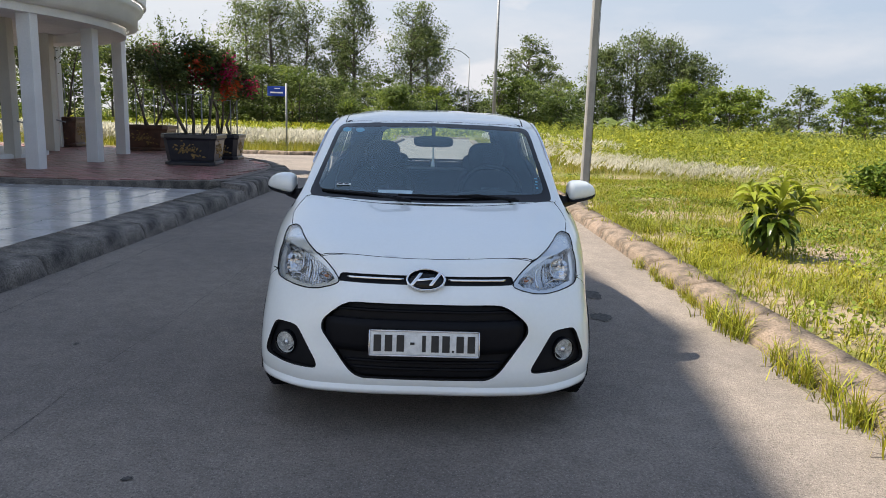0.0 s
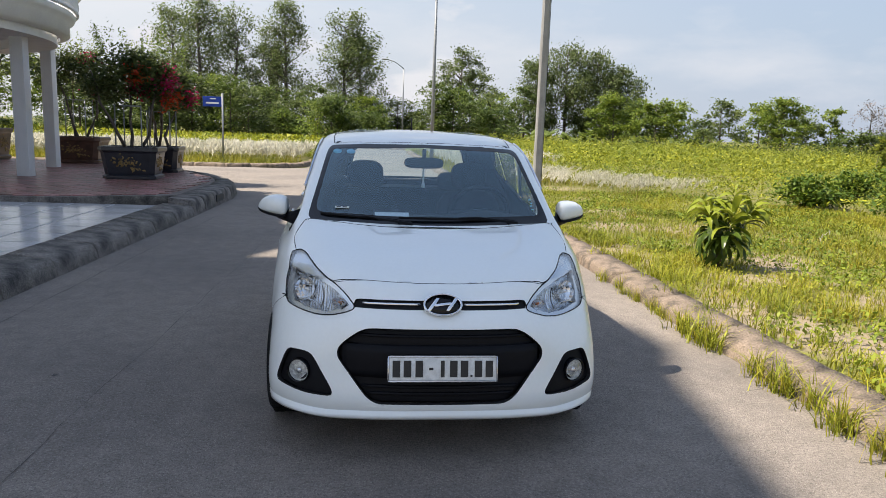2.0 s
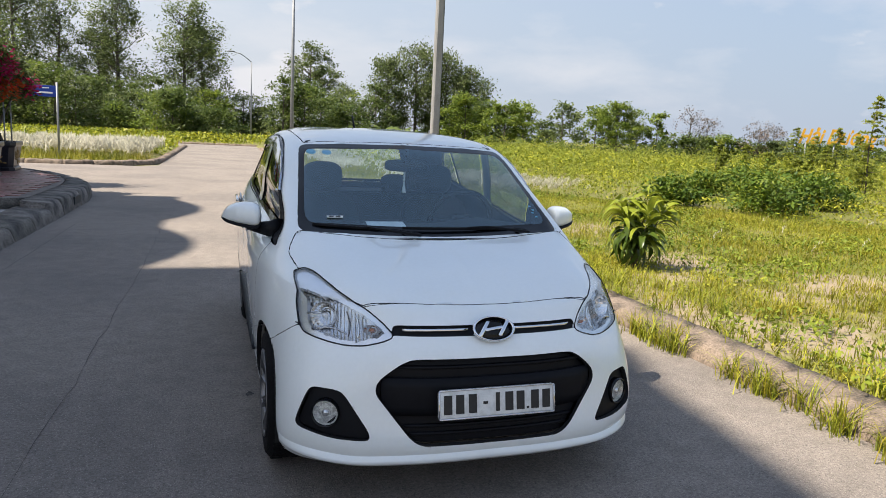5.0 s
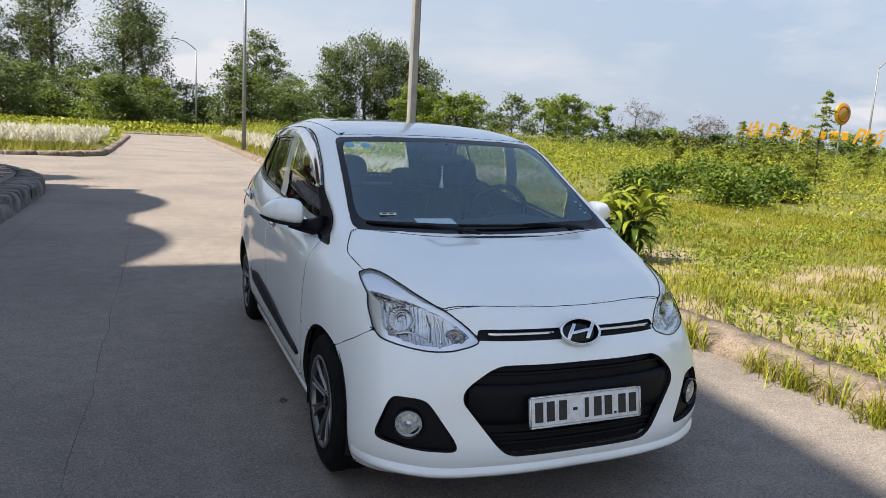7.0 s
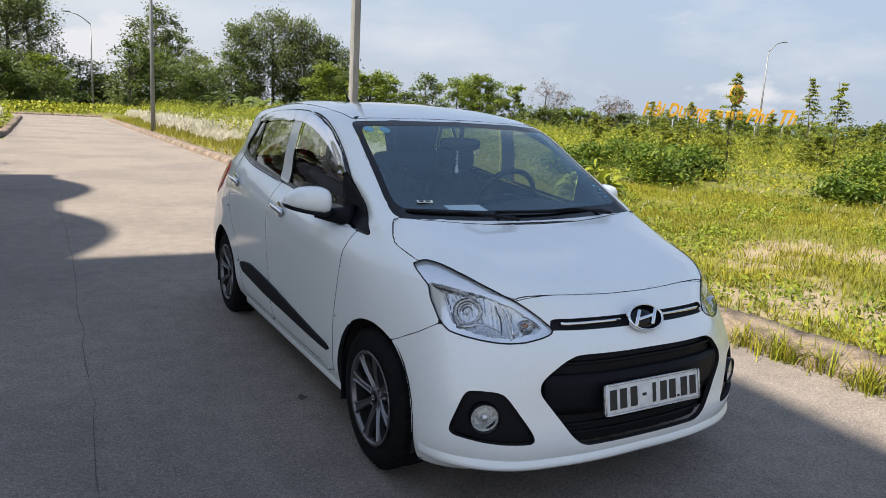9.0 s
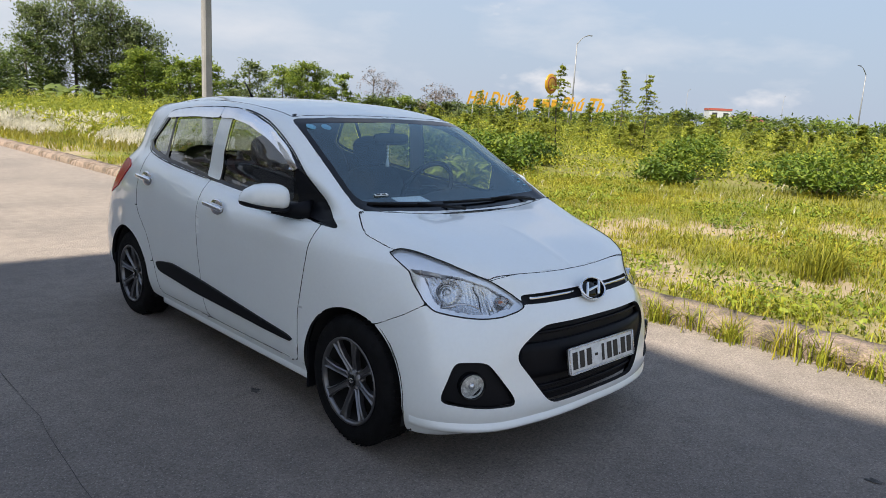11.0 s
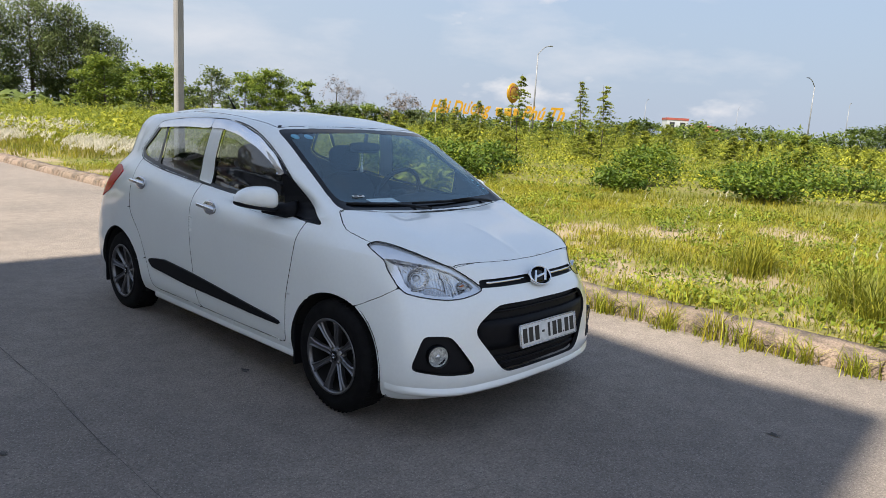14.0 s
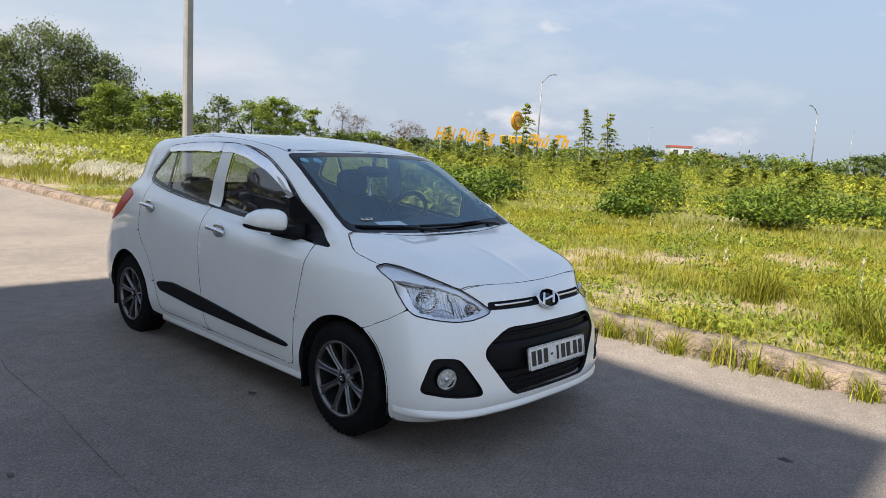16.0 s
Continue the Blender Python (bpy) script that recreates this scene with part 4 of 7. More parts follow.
# ---- trees ----
def tree(name, at, h, r, seed, mat, label, trunk=0.45, clumps=34, per=90, leaf=0.34, tall=0.5, droop=0.0, rad=None, sig=(0.12, 0.24), lobes=0.0):
    """Tapered trunk, limbs and a crown of many leaf clumps with gaps; lobes: how unevenly the crown bulges."""
    root = tagged(empty(name, at, 40 * seed % 360), label, "tree")
    rg = np.random.default_rng(seed)
    b = bmesh.new()
    tr = rad or h * 0.014
    lean = rg.normal(0, 0.02 * h, 2)
    top = Vector((lean[0], lean[1], h * 0.86))
    tube_bm([(0, 0, -0.15), (lean[0] * 0.2, lean[1] * 0.2, h * 0.3), (lean[0] * 0.6, lean[1] * 0.6, h * 0.6), top], [tr * 1.2, tr, tr * 0.6, tr * 0.15], 8, bm=b)
    heads = [(rg.uniform(0, 6.28), rg.uniform(0.15, 1.0), rg.uniform(0.75, 1.2)) for _ in range(5)]
    cs = []
    for k in range(clumps):
        f = rg.uniform(0, 1) ** 0.85
        z = h * (trunk + (0.98 - trunk) * f)
        prof = math.sin(math.pi * min(1, 0.12 + 0.88 * (f * 0.85 + 0.08))) ** 0.6
        a = rg.uniform(0, 2 * math.pi)
        rr = r * prof * rg.uniform(0.25, 1.0)
        if lobes:
            ha, hf, hk = heads[k % 5]
            a += 0.6 * math.sin(ha - a)
            rr *= 1 + lobes * (hk - 1) + lobes * 0.6 * math.cos(a - ha) * math.exp(-((f - hf) / 0.3) ** 2)
        c = Vector((lean[0] * z / h + rr * math.cos(a), lean[1] * z / h + rr * math.sin(a), z))
        cs.append(c)
        if k % 2 == 0:
            s = Vector((lean[0] * 0.6 * (z / h), lean[1] * 0.6 * (z / h), max(h * trunk * 0.7, z - rr * 0.7)))
            tube_bm([s, s.lerp(c, 0.55) + Vector((0, 0, -0.04 * h * (1 - f))), c], [tr * 0.35, tr * 0.2, tr * 0.06], 5, bm=b)
    part("trunk", b, M["bark"], root, "grey-brown trunk and limbs")
    cs = np.array(cs)
    sg = r * rg.uniform(*sig, clumps)
    pts = cs[:, None, :] + rg.normal(0, 1, (clumps, per, 3)) * sg[:, None, None] * np.array([1, 1, tall])
    pts = pts.reshape(-1, 3)
    if droop:
        pts[:, 2] -= np.abs(rg.normal(0, droop, len(pts)))
    pts[:, 2] = np.maximum(pts[:, 2], 0.05)
    v, f = leaves(rg, pts, leaf, -0.5 if droop else 0.0, 0.5)
    tagged(arrays_object("crown", v, f, mat, root), "loose leafy crown")
    return root


def feather_tree(at, h, r, seed, mat, tiers, per, leaf, label):
    """Young tree with flat tiers of feathery branches tapering to a thin leader."""
    root = tagged(empty("sapling", at, 50 * seed % 360), label, "sapling")
    rg = np.random.default_rng(seed)
    b = bmesh.new()
    tube_bm([(0, 0, -0.1), (0.03 * h * rg.normal(), 0.03 * h * rg.normal(), h * 0.5), (0.04 * h * rg.normal() * 0.5, 0, h)], [h * 0.009, h * 0.006, h * 0.002], 6, bm=b)
    pts = []
    for k in range(tiers):
        f = 0.16 + 0.84 * (k + rg.uniform(-0.3, 0.3)) / tiers
        for j in range(3):
            a = rg.uniform(0, 6.28)
            ln = r * (1.04 - f) ** 0.75 * rg.uniform(0.5, 1.25) * (0.6 if f < 0.25 else 1.0)
            t = rg.uniform(0.1, 1.0, per)
            rise = rg.uniform(-0.05, 0.35)
            pts.append(np.stack([ln * t * math.cos(a), ln * t * math.sin(a), h * f + ln * (rise * t - 0.25 * t * t)], 1) + rg.normal(0, 0.035 * r + 0.008, (per, 3)) * (0.6, 0.6, 0.35))
            if k % 2 == 0:
                e = Vector((ln * math.cos(a), ln * math.sin(a), h * f + ln * (rise - 0.25)))
                tube_bm([(0, 0, h * f), e * 0.5 + Vector((0, 0, h * f * 0.5)), e], [0.006, 0.004, 0.002], 4, bm=b)
    part("trunk", b, M["bark"], root, "thin bare trunk")
    v, f = leaves(rg, np.concatenate(pts), leaf, 0.1, 0.32, 1.0)
    tagged(arrays_object("crown", v, f, mat, root), "feathery tiers of leaves")
    return root


def at_px(x0, d):
    """A bearing seen from the road's head, at a distance along it."""
    d = 0.9 * d
    return ((x0 + 0.15) * (d + 2.9) / 87.9, d, 0.05)


# tall feathery trees
for k, (x, d, h, r) in enumerate(((-24.6, 88, 14.2, 3.3), (-21.6, 84, 15.4, 3.7), (-17.9, 90, 14.6, 3.5), (-11.8, 86, 15.0, 3.3), (-13.6, 92, 11.0, 2.6),
                                  (-5.0, 85, 14.0, 3.4), (-2.6, 90, 11.8, 2.9))):
    tree("tall_tree", at_px(x, d), h * 0.97, r * 0.97, 20 + k, M["tree_dark"], "tall slender tree with a dusky feathery crown", 0.17, 96, 92, 0.30, 0.9, sig=(0.10, 0.20), lobes=0.6)
for k, (x, d, h, r) in enumerate(((8.9, 88, 11.4, 3.0), (10.5, 92, 9.2, 2.4))):
    tree("tall_tree", at_px(x, d), h * 0.96, r * 0.96, 40 + k, M["tree_dark"], "tall tree with an airy light crown", 0.38, 60, 72, 0.30, 0.7, sig=(0.08, 0.16), lobes=0.5)
for k, (x, d, h, r) in enumerate(((18.6, 84, 10.4, 2.9), (22.2, 86, 12.4, 3.6), (26.0, 85, 11.4, 3.5), (29.2, 84, 9.8, 2.8))):
    tree("drooping_tree", at_px(x, d), h * 0.965, r * 0.96, 50 + k, M["tree_dark"], "broad tree with drooping dusky foliage", 0.24, 110, 76, 0.30, 0.7, 0.7, sig=(0.08, 0.17), lobes=0.4)
# middle band of bushy trees behind the road
rb = np.random.default_rng(77)
for k in range(46):
    x = -34 + 52 * (k + rb.uniform(-0.4, 0.4)) / 46
    h = rb.uniform(2.5, 6.1) * (1.15 if k % 5 == 0 else 1.0)
    d = rb.uniform(66, 82) if not -1.2 < x < 5 else rb.uniform(84, 90)
    tree("leafy_tree", at_px(x, d), h, rb.uniform(1.7, 3.0), 100 + k, M[("tree", "tree_dark", "tree", "tree_light", "tree")[k % 5]],
         "bushy green tree in the roadside belt", (0.05, 0.18, 0.05)[k % 3], 42, 50, 0.30, 0.6, sig=(0.09, 0.19), lobes=0.6)
for k in range(17):
    az = 17 + 28 * (k + rb.uniform(-0.35, 0.35)) / 17
    h = rb.uniform(2.8, 5.6) * (1.0 if az < 36 else 0.8)
    tree("leafy_tree", polar(az, rb.uniform(72, 88), 0.05), h, rb.uniform(1.6, 2.6), 160 + k, M[("tree", "tree_dark", "tree_light")[k % 3]],
         "rounded green tree along the field's far edge", 0.06, 42, 50, 0.34, 0.6, sig=(0.09, 0.19), lobes=0.6)
for k, (az, d, h) in enumerate(((23.9, 62, 5.0), (32.4, 68, 5.2), (20.8, 60, 4.8))):
    tree("leafy_tree", polar(az, d, 0.05), h, 2.1, 190 + k, M["tree_light"], "bright green young tree at the field's edge", 0.28, 50, 90, 0.27, 0.5, sig=(0.08, 0.17), lobes=0.5)
for k, (az, d, h) in enumerate(((37.4, 82, 5.8), (38.6, 84, 4.6), (42.3, 76, 4.4), (43.2, 78, 3.8))):
    tree("bare_tree", polar(az, d, 0.05), h, 1.9, 196 + k, M["twig"], "bare brownish twiggy tree", 0.2, 60, 26, 0.16, 1.0, sig=(0.06, 0.14))
for k in range(52):
    az = 44 + 50 * (k + rb.uniform(-0.4, 0.4)) / 52
    d = rb.uniform(95, 150) if az < 77 else rb.uniform(128, 170)
    h = rb.uniform(2.2, 3.6) if az < 68 else rb.uniform(2.6, 4.0)
    tree("leafy_tree", polar(az, d, 0.0), h, rb.uniform(2.2, 4.2), 210 + k, M[("tree", "tree_dark", "tree_light")[k % 3]], "green bushy tree on the far side of the field", 0.03, 24, 32, 0.55, 0.5, sig=(0.10, 0.2), lobes=0.7)
tree("leafy_tree", polar(78.4, 120), 4.8, 3.4, 290, M["tree"], "broad dark tree before a white building", 0.1, 50, 90, 0.42, 0.6, lobes=0.5)
# feathery saplings standing out of the field
for k, (az, d, h, r) in enumerate(((51.9, 24, 3.0, 0.85), (58.4, 26, 2.9, 0.95), (56.6, 27, 3.1, 0.8), (48.6, 36, 2.5, 1.1), (54.2, 30, 2.0, 0.9), (60.6, 34, 1.9, 1.0),
                                   (45.8, 40, 2.6, 1.1), (46.8, 44, 2.3, 1.2), (50.4, 30, 2.0, 1.0), (63.2, 40, 1.9, 1.1), (66.0, 44, 1.9, 1.2))):
    feather_tree(polar(az, d, 0.15), h, r, 300 + k, M["sapling_leaf"], 26, 24, 0.12, "feathery young tree growing out of the weeds")
for k in range(54):
    az = 42 + 50 * (k + rb.uniform(-0.45, 0.45)) / 54
    feather_tree(polar(az, rb.uniform(22, 58), 0.1), rb.uniform(0.9, 1.9), rb.uniform(0.7, 1.2), 340 + k, M["sapling_leaf"], 13, 22, 0.18, "low feathery sapling among the weeds")


# more trees behind the rotunda
for k in range(16):
    tree("leafy_tree", at_px(-36 - 3.1 * k + rb.normal(0, 0.8), rb.uniform(58, 76)), rb.uniform(4.5, 9.0), rb.uniform(2.2, 3.2), 500 + k, M[("tree", "tree_dark", "tree_light")[k % 3]],
         "leafy green tree behind the rotunda", 0.08, 40, 46, 0.38, 0.6, sig=(0.09, 0.19), lobes=0.6)
# dark undergrowth that closes the foot of the tree belt
up = []
for k in range(24000):
    x, d = rb.uniform(-80, 30), rb.uniform(70, 84)
    if -1.4 < x < 4.6:
        d = rb.uniform(86, 92)
    p = at_px(x, d)
    up.append((p[0], d, rb.uniform(0, 1) ** 1.3 * (2.0 + 1.6 * noise.noise((p[0] * 0.25, d * 0.1, 4.4)))))
for k in range(14000):
    p = polar(rb.uniform(17, 60), rb.uniform(80, 92))
    up.append((p[0], p[1], rb.uniform(0, 1) ** 1.3 * (1.5 + 1.3 * noise.noise((p[0] * 0.25, p[1] * 0.25, 4.4)))))
tagged(arrays_object("undergrowth", *leaves(rb, np.array(up), 0.34, 0.2, 0.5), M["tree"]), "dense dark undergrowth at the foot of the trees", "bushes", kind="stuff")


# banana plants before the tree belt
def banana(at, h, seed):
    root = tagged(empty("banana_plant", at), "banana plant with broad torn yellow-green leaves", "banana plant")
    rg = np.random.default_rng(seed)
    part("stem", tube_bm([(0, 0, -0.05), (0.02, 0, h * 0.3), (0.05, 0.02, h * 0.5)], [0.11, 0.09, 0.05], 8), M["banana"], root)
    for k in range(8):
        b = bmesh.new()
        a = 2 * math.pi * k / 8 + rg.normal(0, 0.25)
        up = rg.uniform(0.5, 1.25)
        ln = h * rg.uniform(0.55, 0.8)
        prev = None
        for i in range(9):
            f = i / 8
            rr, z = ln * f * math.cos(up * (1 - 0.3 * f)), h * 0.45 + ln * (f * math.sin(up) - 0.75 * f * f * (1.3 - up * 0.6))
            w = 0.30 * math.sin(math.pi * min(1, 0.05 + 0.93 * f)) ** 0.6 * rg.uniform(0.75, 1.1)
            c = Vector((rr * math.cos(a), rr * math.sin(a), z))
            sd = Vector((-math.sin(a), math.cos(a), 0))
            ring = [b.verts.new(c - sd * w - Vector((0, 0, w * 0.45))), b.verts.new(c), b.verts.new(c + sd * w - Vector((0, 0, w * 0.45)))]
            if prev:
                b.faces.new((prev[0], prev[1], ring[1], ring[0]))
                b.faces.new((prev[1], prev[2], ring[2], ring[1]))
            prev = ring
        part("leaf", b, M["banana"], root)
    return root


for k, (az, d) in enumerate(((10.5, 64), (12.2, 66), (14.4, 63), (15.6, 62), (17.2, 64), (18.4, 66), (22.3, 64), (25.2, 66), (26.6, 64), (28.0, 68))):
    banana(polar(az, d, 0.05), rb.uniform(2.0, 3.0), 400 + k)

# ---- field vegetation ----
vr = np.random.default_rng(2024)


def weed_line(y):
    """Where the tall weeds of the field begin, measured across from the road."""
    return float(np.interp(y, (-30, -6, 0, 3.5, 8.5, 13, 20, 26, 46), (15, 14, 13.2, 11.8, 9.2, 6.4, 3.3, 2.9, 2.6)))


def scatter(n, x0, x1, y0, y1, want):
    """Random places in a rectangle that pass a test, with the land's height."""
    xs_, ys_ = vr.uniform(x0, x1, n), vr.uniform(y0, y1, n)
    out = [(x, y, verge_height(x, y)) for x, y in zip(xs_, ys_) if want(x, y)]
    return np.array(out).reshape(-1, 3)


def on_verge(x, y):
    return x > right_edge(min(y, 60)) + 0.34


# turf between kerb and weeds: short blades, thin where the soil is bare
def lush(x, y):
    """Denser and thinner spots of the turf."""
    return 0.55 + 0.75 * noise.noise((x * 1.1, y * 1.1, 5.5)) + 0.45 * noise.noise((x * 3.1, y * 3.1, 1.5))


pts = scatter(138000, 2.2, 9.0, -4.5, 14, lambda x, y: on_verge(x, y) and x < weed_line(y) + 0.8 and vr.random() > 0.9 * bare(x, y) and vr.random() < 0.35 + lush(x, y))
dry = np.array([vr.random() < 0.10 + 0.4 * bare(p[0], p[1]) for p in pts])
dense = np.array([max(0.5, min(1.6, 0.6 + lush(p[0], p[1]))) for p in pts])
half_ = vr.random(len(pts)) < 0.5
a_, b_ = ~dry & half_, ~dry & ~half_
tagged(arrays_object("turf", *blades(vr, pts[a_], 0.068 * dense[a_], 0.009, 0.75, joints=2), M["grass"]), "short yellow-green turf on the verge", "grass", kind="stuff")
tagged(arrays_object("turf", *blades(vr, pts[b_], 0.072 * dense[b_], 0.009, 0.75, joints=2), M["weed"]), "short green turf on the verge", "grass", kind="stuff")
tagged(arrays_object("dry_turf", *blades(vr, pts[dry], 0.08, 0.006, 0.8, joints=2), M["grass_dry"]), "dry straw-coloured turf on the verge", "grass", kind="stuff")
pts = scatter(46000, 2.2, 10.5, -5.5, 16, lambda x, y: on_verge(x, y) and x < weed_line(y) + 0.8 and noise.noise((x * 0.9, y * 0.9, 5.5)) > -0.1 and vr.random() > 1.2 * bare(x, y))
pts[:, 2] += vr.uniform(0.01, 0.11, len(pts))
tagged(arrays_object("clover", *leaves(vr, pts, 0.030, 0.3, 0.6), M["weed"]), "low broad-leaved creepers in the turf", "grass", kind="stuff")
pts = scatter(30000, 9.0, 16, -6, 12, lambda x, y: x < weed_line(y) + 1.0)
tagged(arrays_object("turf", *blades(vr, pts, 0.16, 0.012, 0.6, joints=1), M["grass"]), "longer grass before the weeds", "grass", kind="stuff")
pts = scatter(26000, 1.5, 8, 16, 46, lambda x, y: on_verge(x, y) and x < weed_line(y) + 3)
tagged(arrays_object("turf", *blades(vr, pts, 0.22, 0.02, 0.5, joints=1), M["grass"]), "rough grass along the far road", "grass", kind="stuff")
# rosettes of broad-leaved weeds and darker grass patches
ros = scatter(3000, 2.5, 11, -5, 14, lambda x, y: on_verge(x, y) and x < weed_line(y) + 0.6 and noise.noise((x * 0.6, y * 0.6, 8.8)) > 0.02)
c = np.repeat(ros, 16, 0) + np.concatenate([vr.normal(0, 0.075, (len(ros) * 16, 2)), vr.uniform(0.01, 0.13, (len(ros) * 16, 1))], 1)
tagged(arrays_object("broad_weeds", *leaves(vr, c, 0.055, 0.4, 0.5), M["herb"]), "dark green broad-leaved weeds in the turf", "weeds", kind="stuff")
# tussocks of rank grass
tus = scatter(3400, 2.4, 10, -5, 12, lambda x, y: on_verge(x, y) and x < weed_line(y) + 0.5 and noise.noise((x * 0.7, y * 0.7, 1.2)) > 0.12)
c = np.repeat(tus, 16, 0) + np.concatenate([vr.normal(0, 0.06, (len(tus) * 16, 2)), np.zeros((len(tus) * 16, 1))], 1)
tagged(arrays_object("tussocks", *blades(vr, c, 0.15, 0.008, 0.8, joints=2), M["grass"]), "tussocks of longer grass", "grass", kind="stuff")
# clumps rooted in the soil just behind the kerb
tus = scatter(210, 2.2, 3.5, -4.2, 8, lambda x, y: right_edge(y) + 0.2 < x < right_edge(y) + 0.95 and noise.noise((x * 1.6, y * 1.6, 4.2)) > -0.15)
c = np.repeat(tus, 34, 0) + np.concatenate([vr.normal(0, 0.055, (len(tus) * 34, 2)), np.zeros((len(tus) * 34, 1))], 1)
tagged(arrays_object("kerb_grass", *blades(vr, c, 0.15, 0.008, 0.8, joints=2), M["weed"]), "green grass clumps creeping over the kerb", "grass", kind="stuff")
# tall bright grass behind the kerb
tus = scatter(620, 2.75, 5.0, -4.2, 0.75, lambda x, y: on_verge(x, y) and noise.noise((x * 0.8, y * 0.8, 9.3)) > -0.12)
c = np.repeat(tus, 26, 0) + np.concatenate([vr.normal(0, 0.05, (len(tus) * 26, 2)), np.zeros((len(tus) * 26, 1))], 1)
tagged(arrays_object("tall_grass", *blades(vr, c, 0.36, 0.011, 0.6), M["grass"]), "tall bright grass behind the kerb", "grass", kind="stuff")


# tufts rooted at the kerb's foot, countable ones as single things
def tuft(at, h, n, label):
    r = np.concatenate([vr.normal(0, 0.035, (n, 1)) * [1], vr.normal(0, 0.06, (n, 1)), np.zeros((n, 1))], 1)
    g = tagged(arrays_object("grass_tuft", *blades(vr, r, h, 0.008, 0.6), M["weed" if n in (34, 46) else "grass"]), label, "grass", group="tufts along the kerb")
    g.matrix_basis = pose(*at)
    return g


tufts = [tuft((0, 0, -5), h, n, "ragged grass tuft rooted at the kerb's foot") for h, n in ((0.19, 34), (0.26, 40), (0.15, 30), (0.22, 46))]
for k in range(72):
    f = (k / 71) ** 1.1
    y = 4.3 - 6.3 * f + vr.normal(0, 0.05)
    if noise.noise((0.5, y * 2.3, 3.3)) < -0.22:
        continue
    s = vr.uniform(0.6, 1.25) * (0.55 if y > 2.6 else 1.0) * (0.75 if y < -1.3 else 1.0)
    copy_thing(tufts[k % 4], pose(right_edge(y) - 0.02 + vr.normal(0, 0.02), y, 0.0, 0, 0, vr.uniform(0, 360)) @ Matrix.Scale(s, 4))
for t in tufts:
    bpy.data.objects.remove(t)


# feathery white plume grass
def plumes(points, h, n_leaf, size):
    """Stems with drooping silvery heads. Returns one mesh of stems and one of heads."""
    n = len(points)
    hh = h * vr.uniform(0.75, 1.2, n)
    a = vr.normal(0.3, 0.5, n)
    tip = points + np.stack([np.cos(a) * hh * 0.22, np.sin(a) * hh * 0.22, hh], 1)
    f = np.linspace(0.62, 1.0, n_leaf)
    pos = points[:, None] + (tip - points)[:, None] * f[None, :, None]
    pos[..., 0] += (f[None] - 0.62) ** 2 * 1.6 * hh[:, None]
    pos[..., 2] -= (f[None] - 0.62) ** 2 * 0.9 * hh[:, None]
    pos = pos.reshape(-1, 3) + vr.normal(0, size * 0.10, (n * n_leaf, 3))
    return blades(vr, points, hh * 0.8, 0.008, 0.25, joints=1), leaves(vr, pos, size, 0.95, 0.15, 0.5)


def plume_bed(n, x0, x1, y0, y1, want, h, k, size, label, z=None):
    p = scatter(n, x0, x1, y0, y1, want)
    if z is not None:
        p[:, 2] = z
    st, hd = plumes(p, h, k, size)
    tagged(arrays_object("plume_grass_stems", *st, M["grass_dry"]), "straw stems under " + label, "grass", kind="stuff")
    tagged(arrays_object("plume_grass", *hd, M["plume"]), label, "grass", kind="stuff")


strip = lambda x, y: on_verge(x, y) and vr.random() < 0.7 + noise.noise((x * 1.2, y * 1.2, 3)) and weed_line(y) - 1.9 + 0.7 * noise.noise((x, y, 2)) < x < weed_line(y) + 0.5 and noise.noise((x * 0.5, y * 0.5, 7)) > -0.3
plume_bed(4600, 2.2, 8.0, 12.3, 24, strip, 0.46, 14, 0.10, "white feathery plume grass edging the weeds")
plume_bed(2600, 2.0, 8.0, 24, 42, lambda x, y: on_verge(x, y) and x < 6.5 and noise.noise((x * 0.3, y * 0.3, 7)) > -0.2, 0.6, 9, 0.24, "pale plume grass beside the far road")
plume_bed(60, 3.0, 5.2, -3.6, -0.4, on_verge, 0.62, 22, 0.055, "scattered white plumes over tall grass")
plume_bed(36, 4.5, 9.5, -3.5, 7.5, on_verge, 0.40, 14, 0.05, "few thin plumes in the turf")
plume_bed(4600, -34, -3.4, 24.2, 31, lambda x, y: noise.noise((x * 0.25, y * 0.3, 4)) > -0.42 and x < -3.4, 0.62, 9, 0.30, "bed of white plume grass on the corner plot", 0.1)
pts = scatter(16000, -34, -3.25, 22.55, 25.5, lambda x, y: inside([(-40, 22.4), (-5.6, 22.6), (-4.1, 23.2), (-3.3, 24.5), (-3.2, 30), (-40, 30)], x, y))
pts[:, 2] = 0.1
tagged(arrays_object("turf", *blades(vr, pts, 0.28, 0.022, 0.5, joints=1), M["grass"]), "rough green grass at the corner plot's rim", "grass", kind="stuff")
pts = scatter(22000, -50, -3.2, 29, 46, lambda x, y: True)
pts[:, 2] = 0.1 + vr.uniform(0, 0.55, len(pts))
tagged(arrays_object("weeds", *leaves(vr, pts, 0.27, 0.4, 0.4), M["weed"]), "tall yellow-green weeds on the corner plot", "weeds", kind="stuff")
pts = scatter(19000, -60, 30, 51.5, 64, lambda x, y: True)
pts[:, 2] = 0.1 + vr.uniform(0, 0.7, len(pts))
tagged(arrays_object("weeds", *leaves(vr, pts, 0.34, 0.4, 0.4), M["weed"]), "tall weeds beyond the bend", "weeds", kind="stuff")


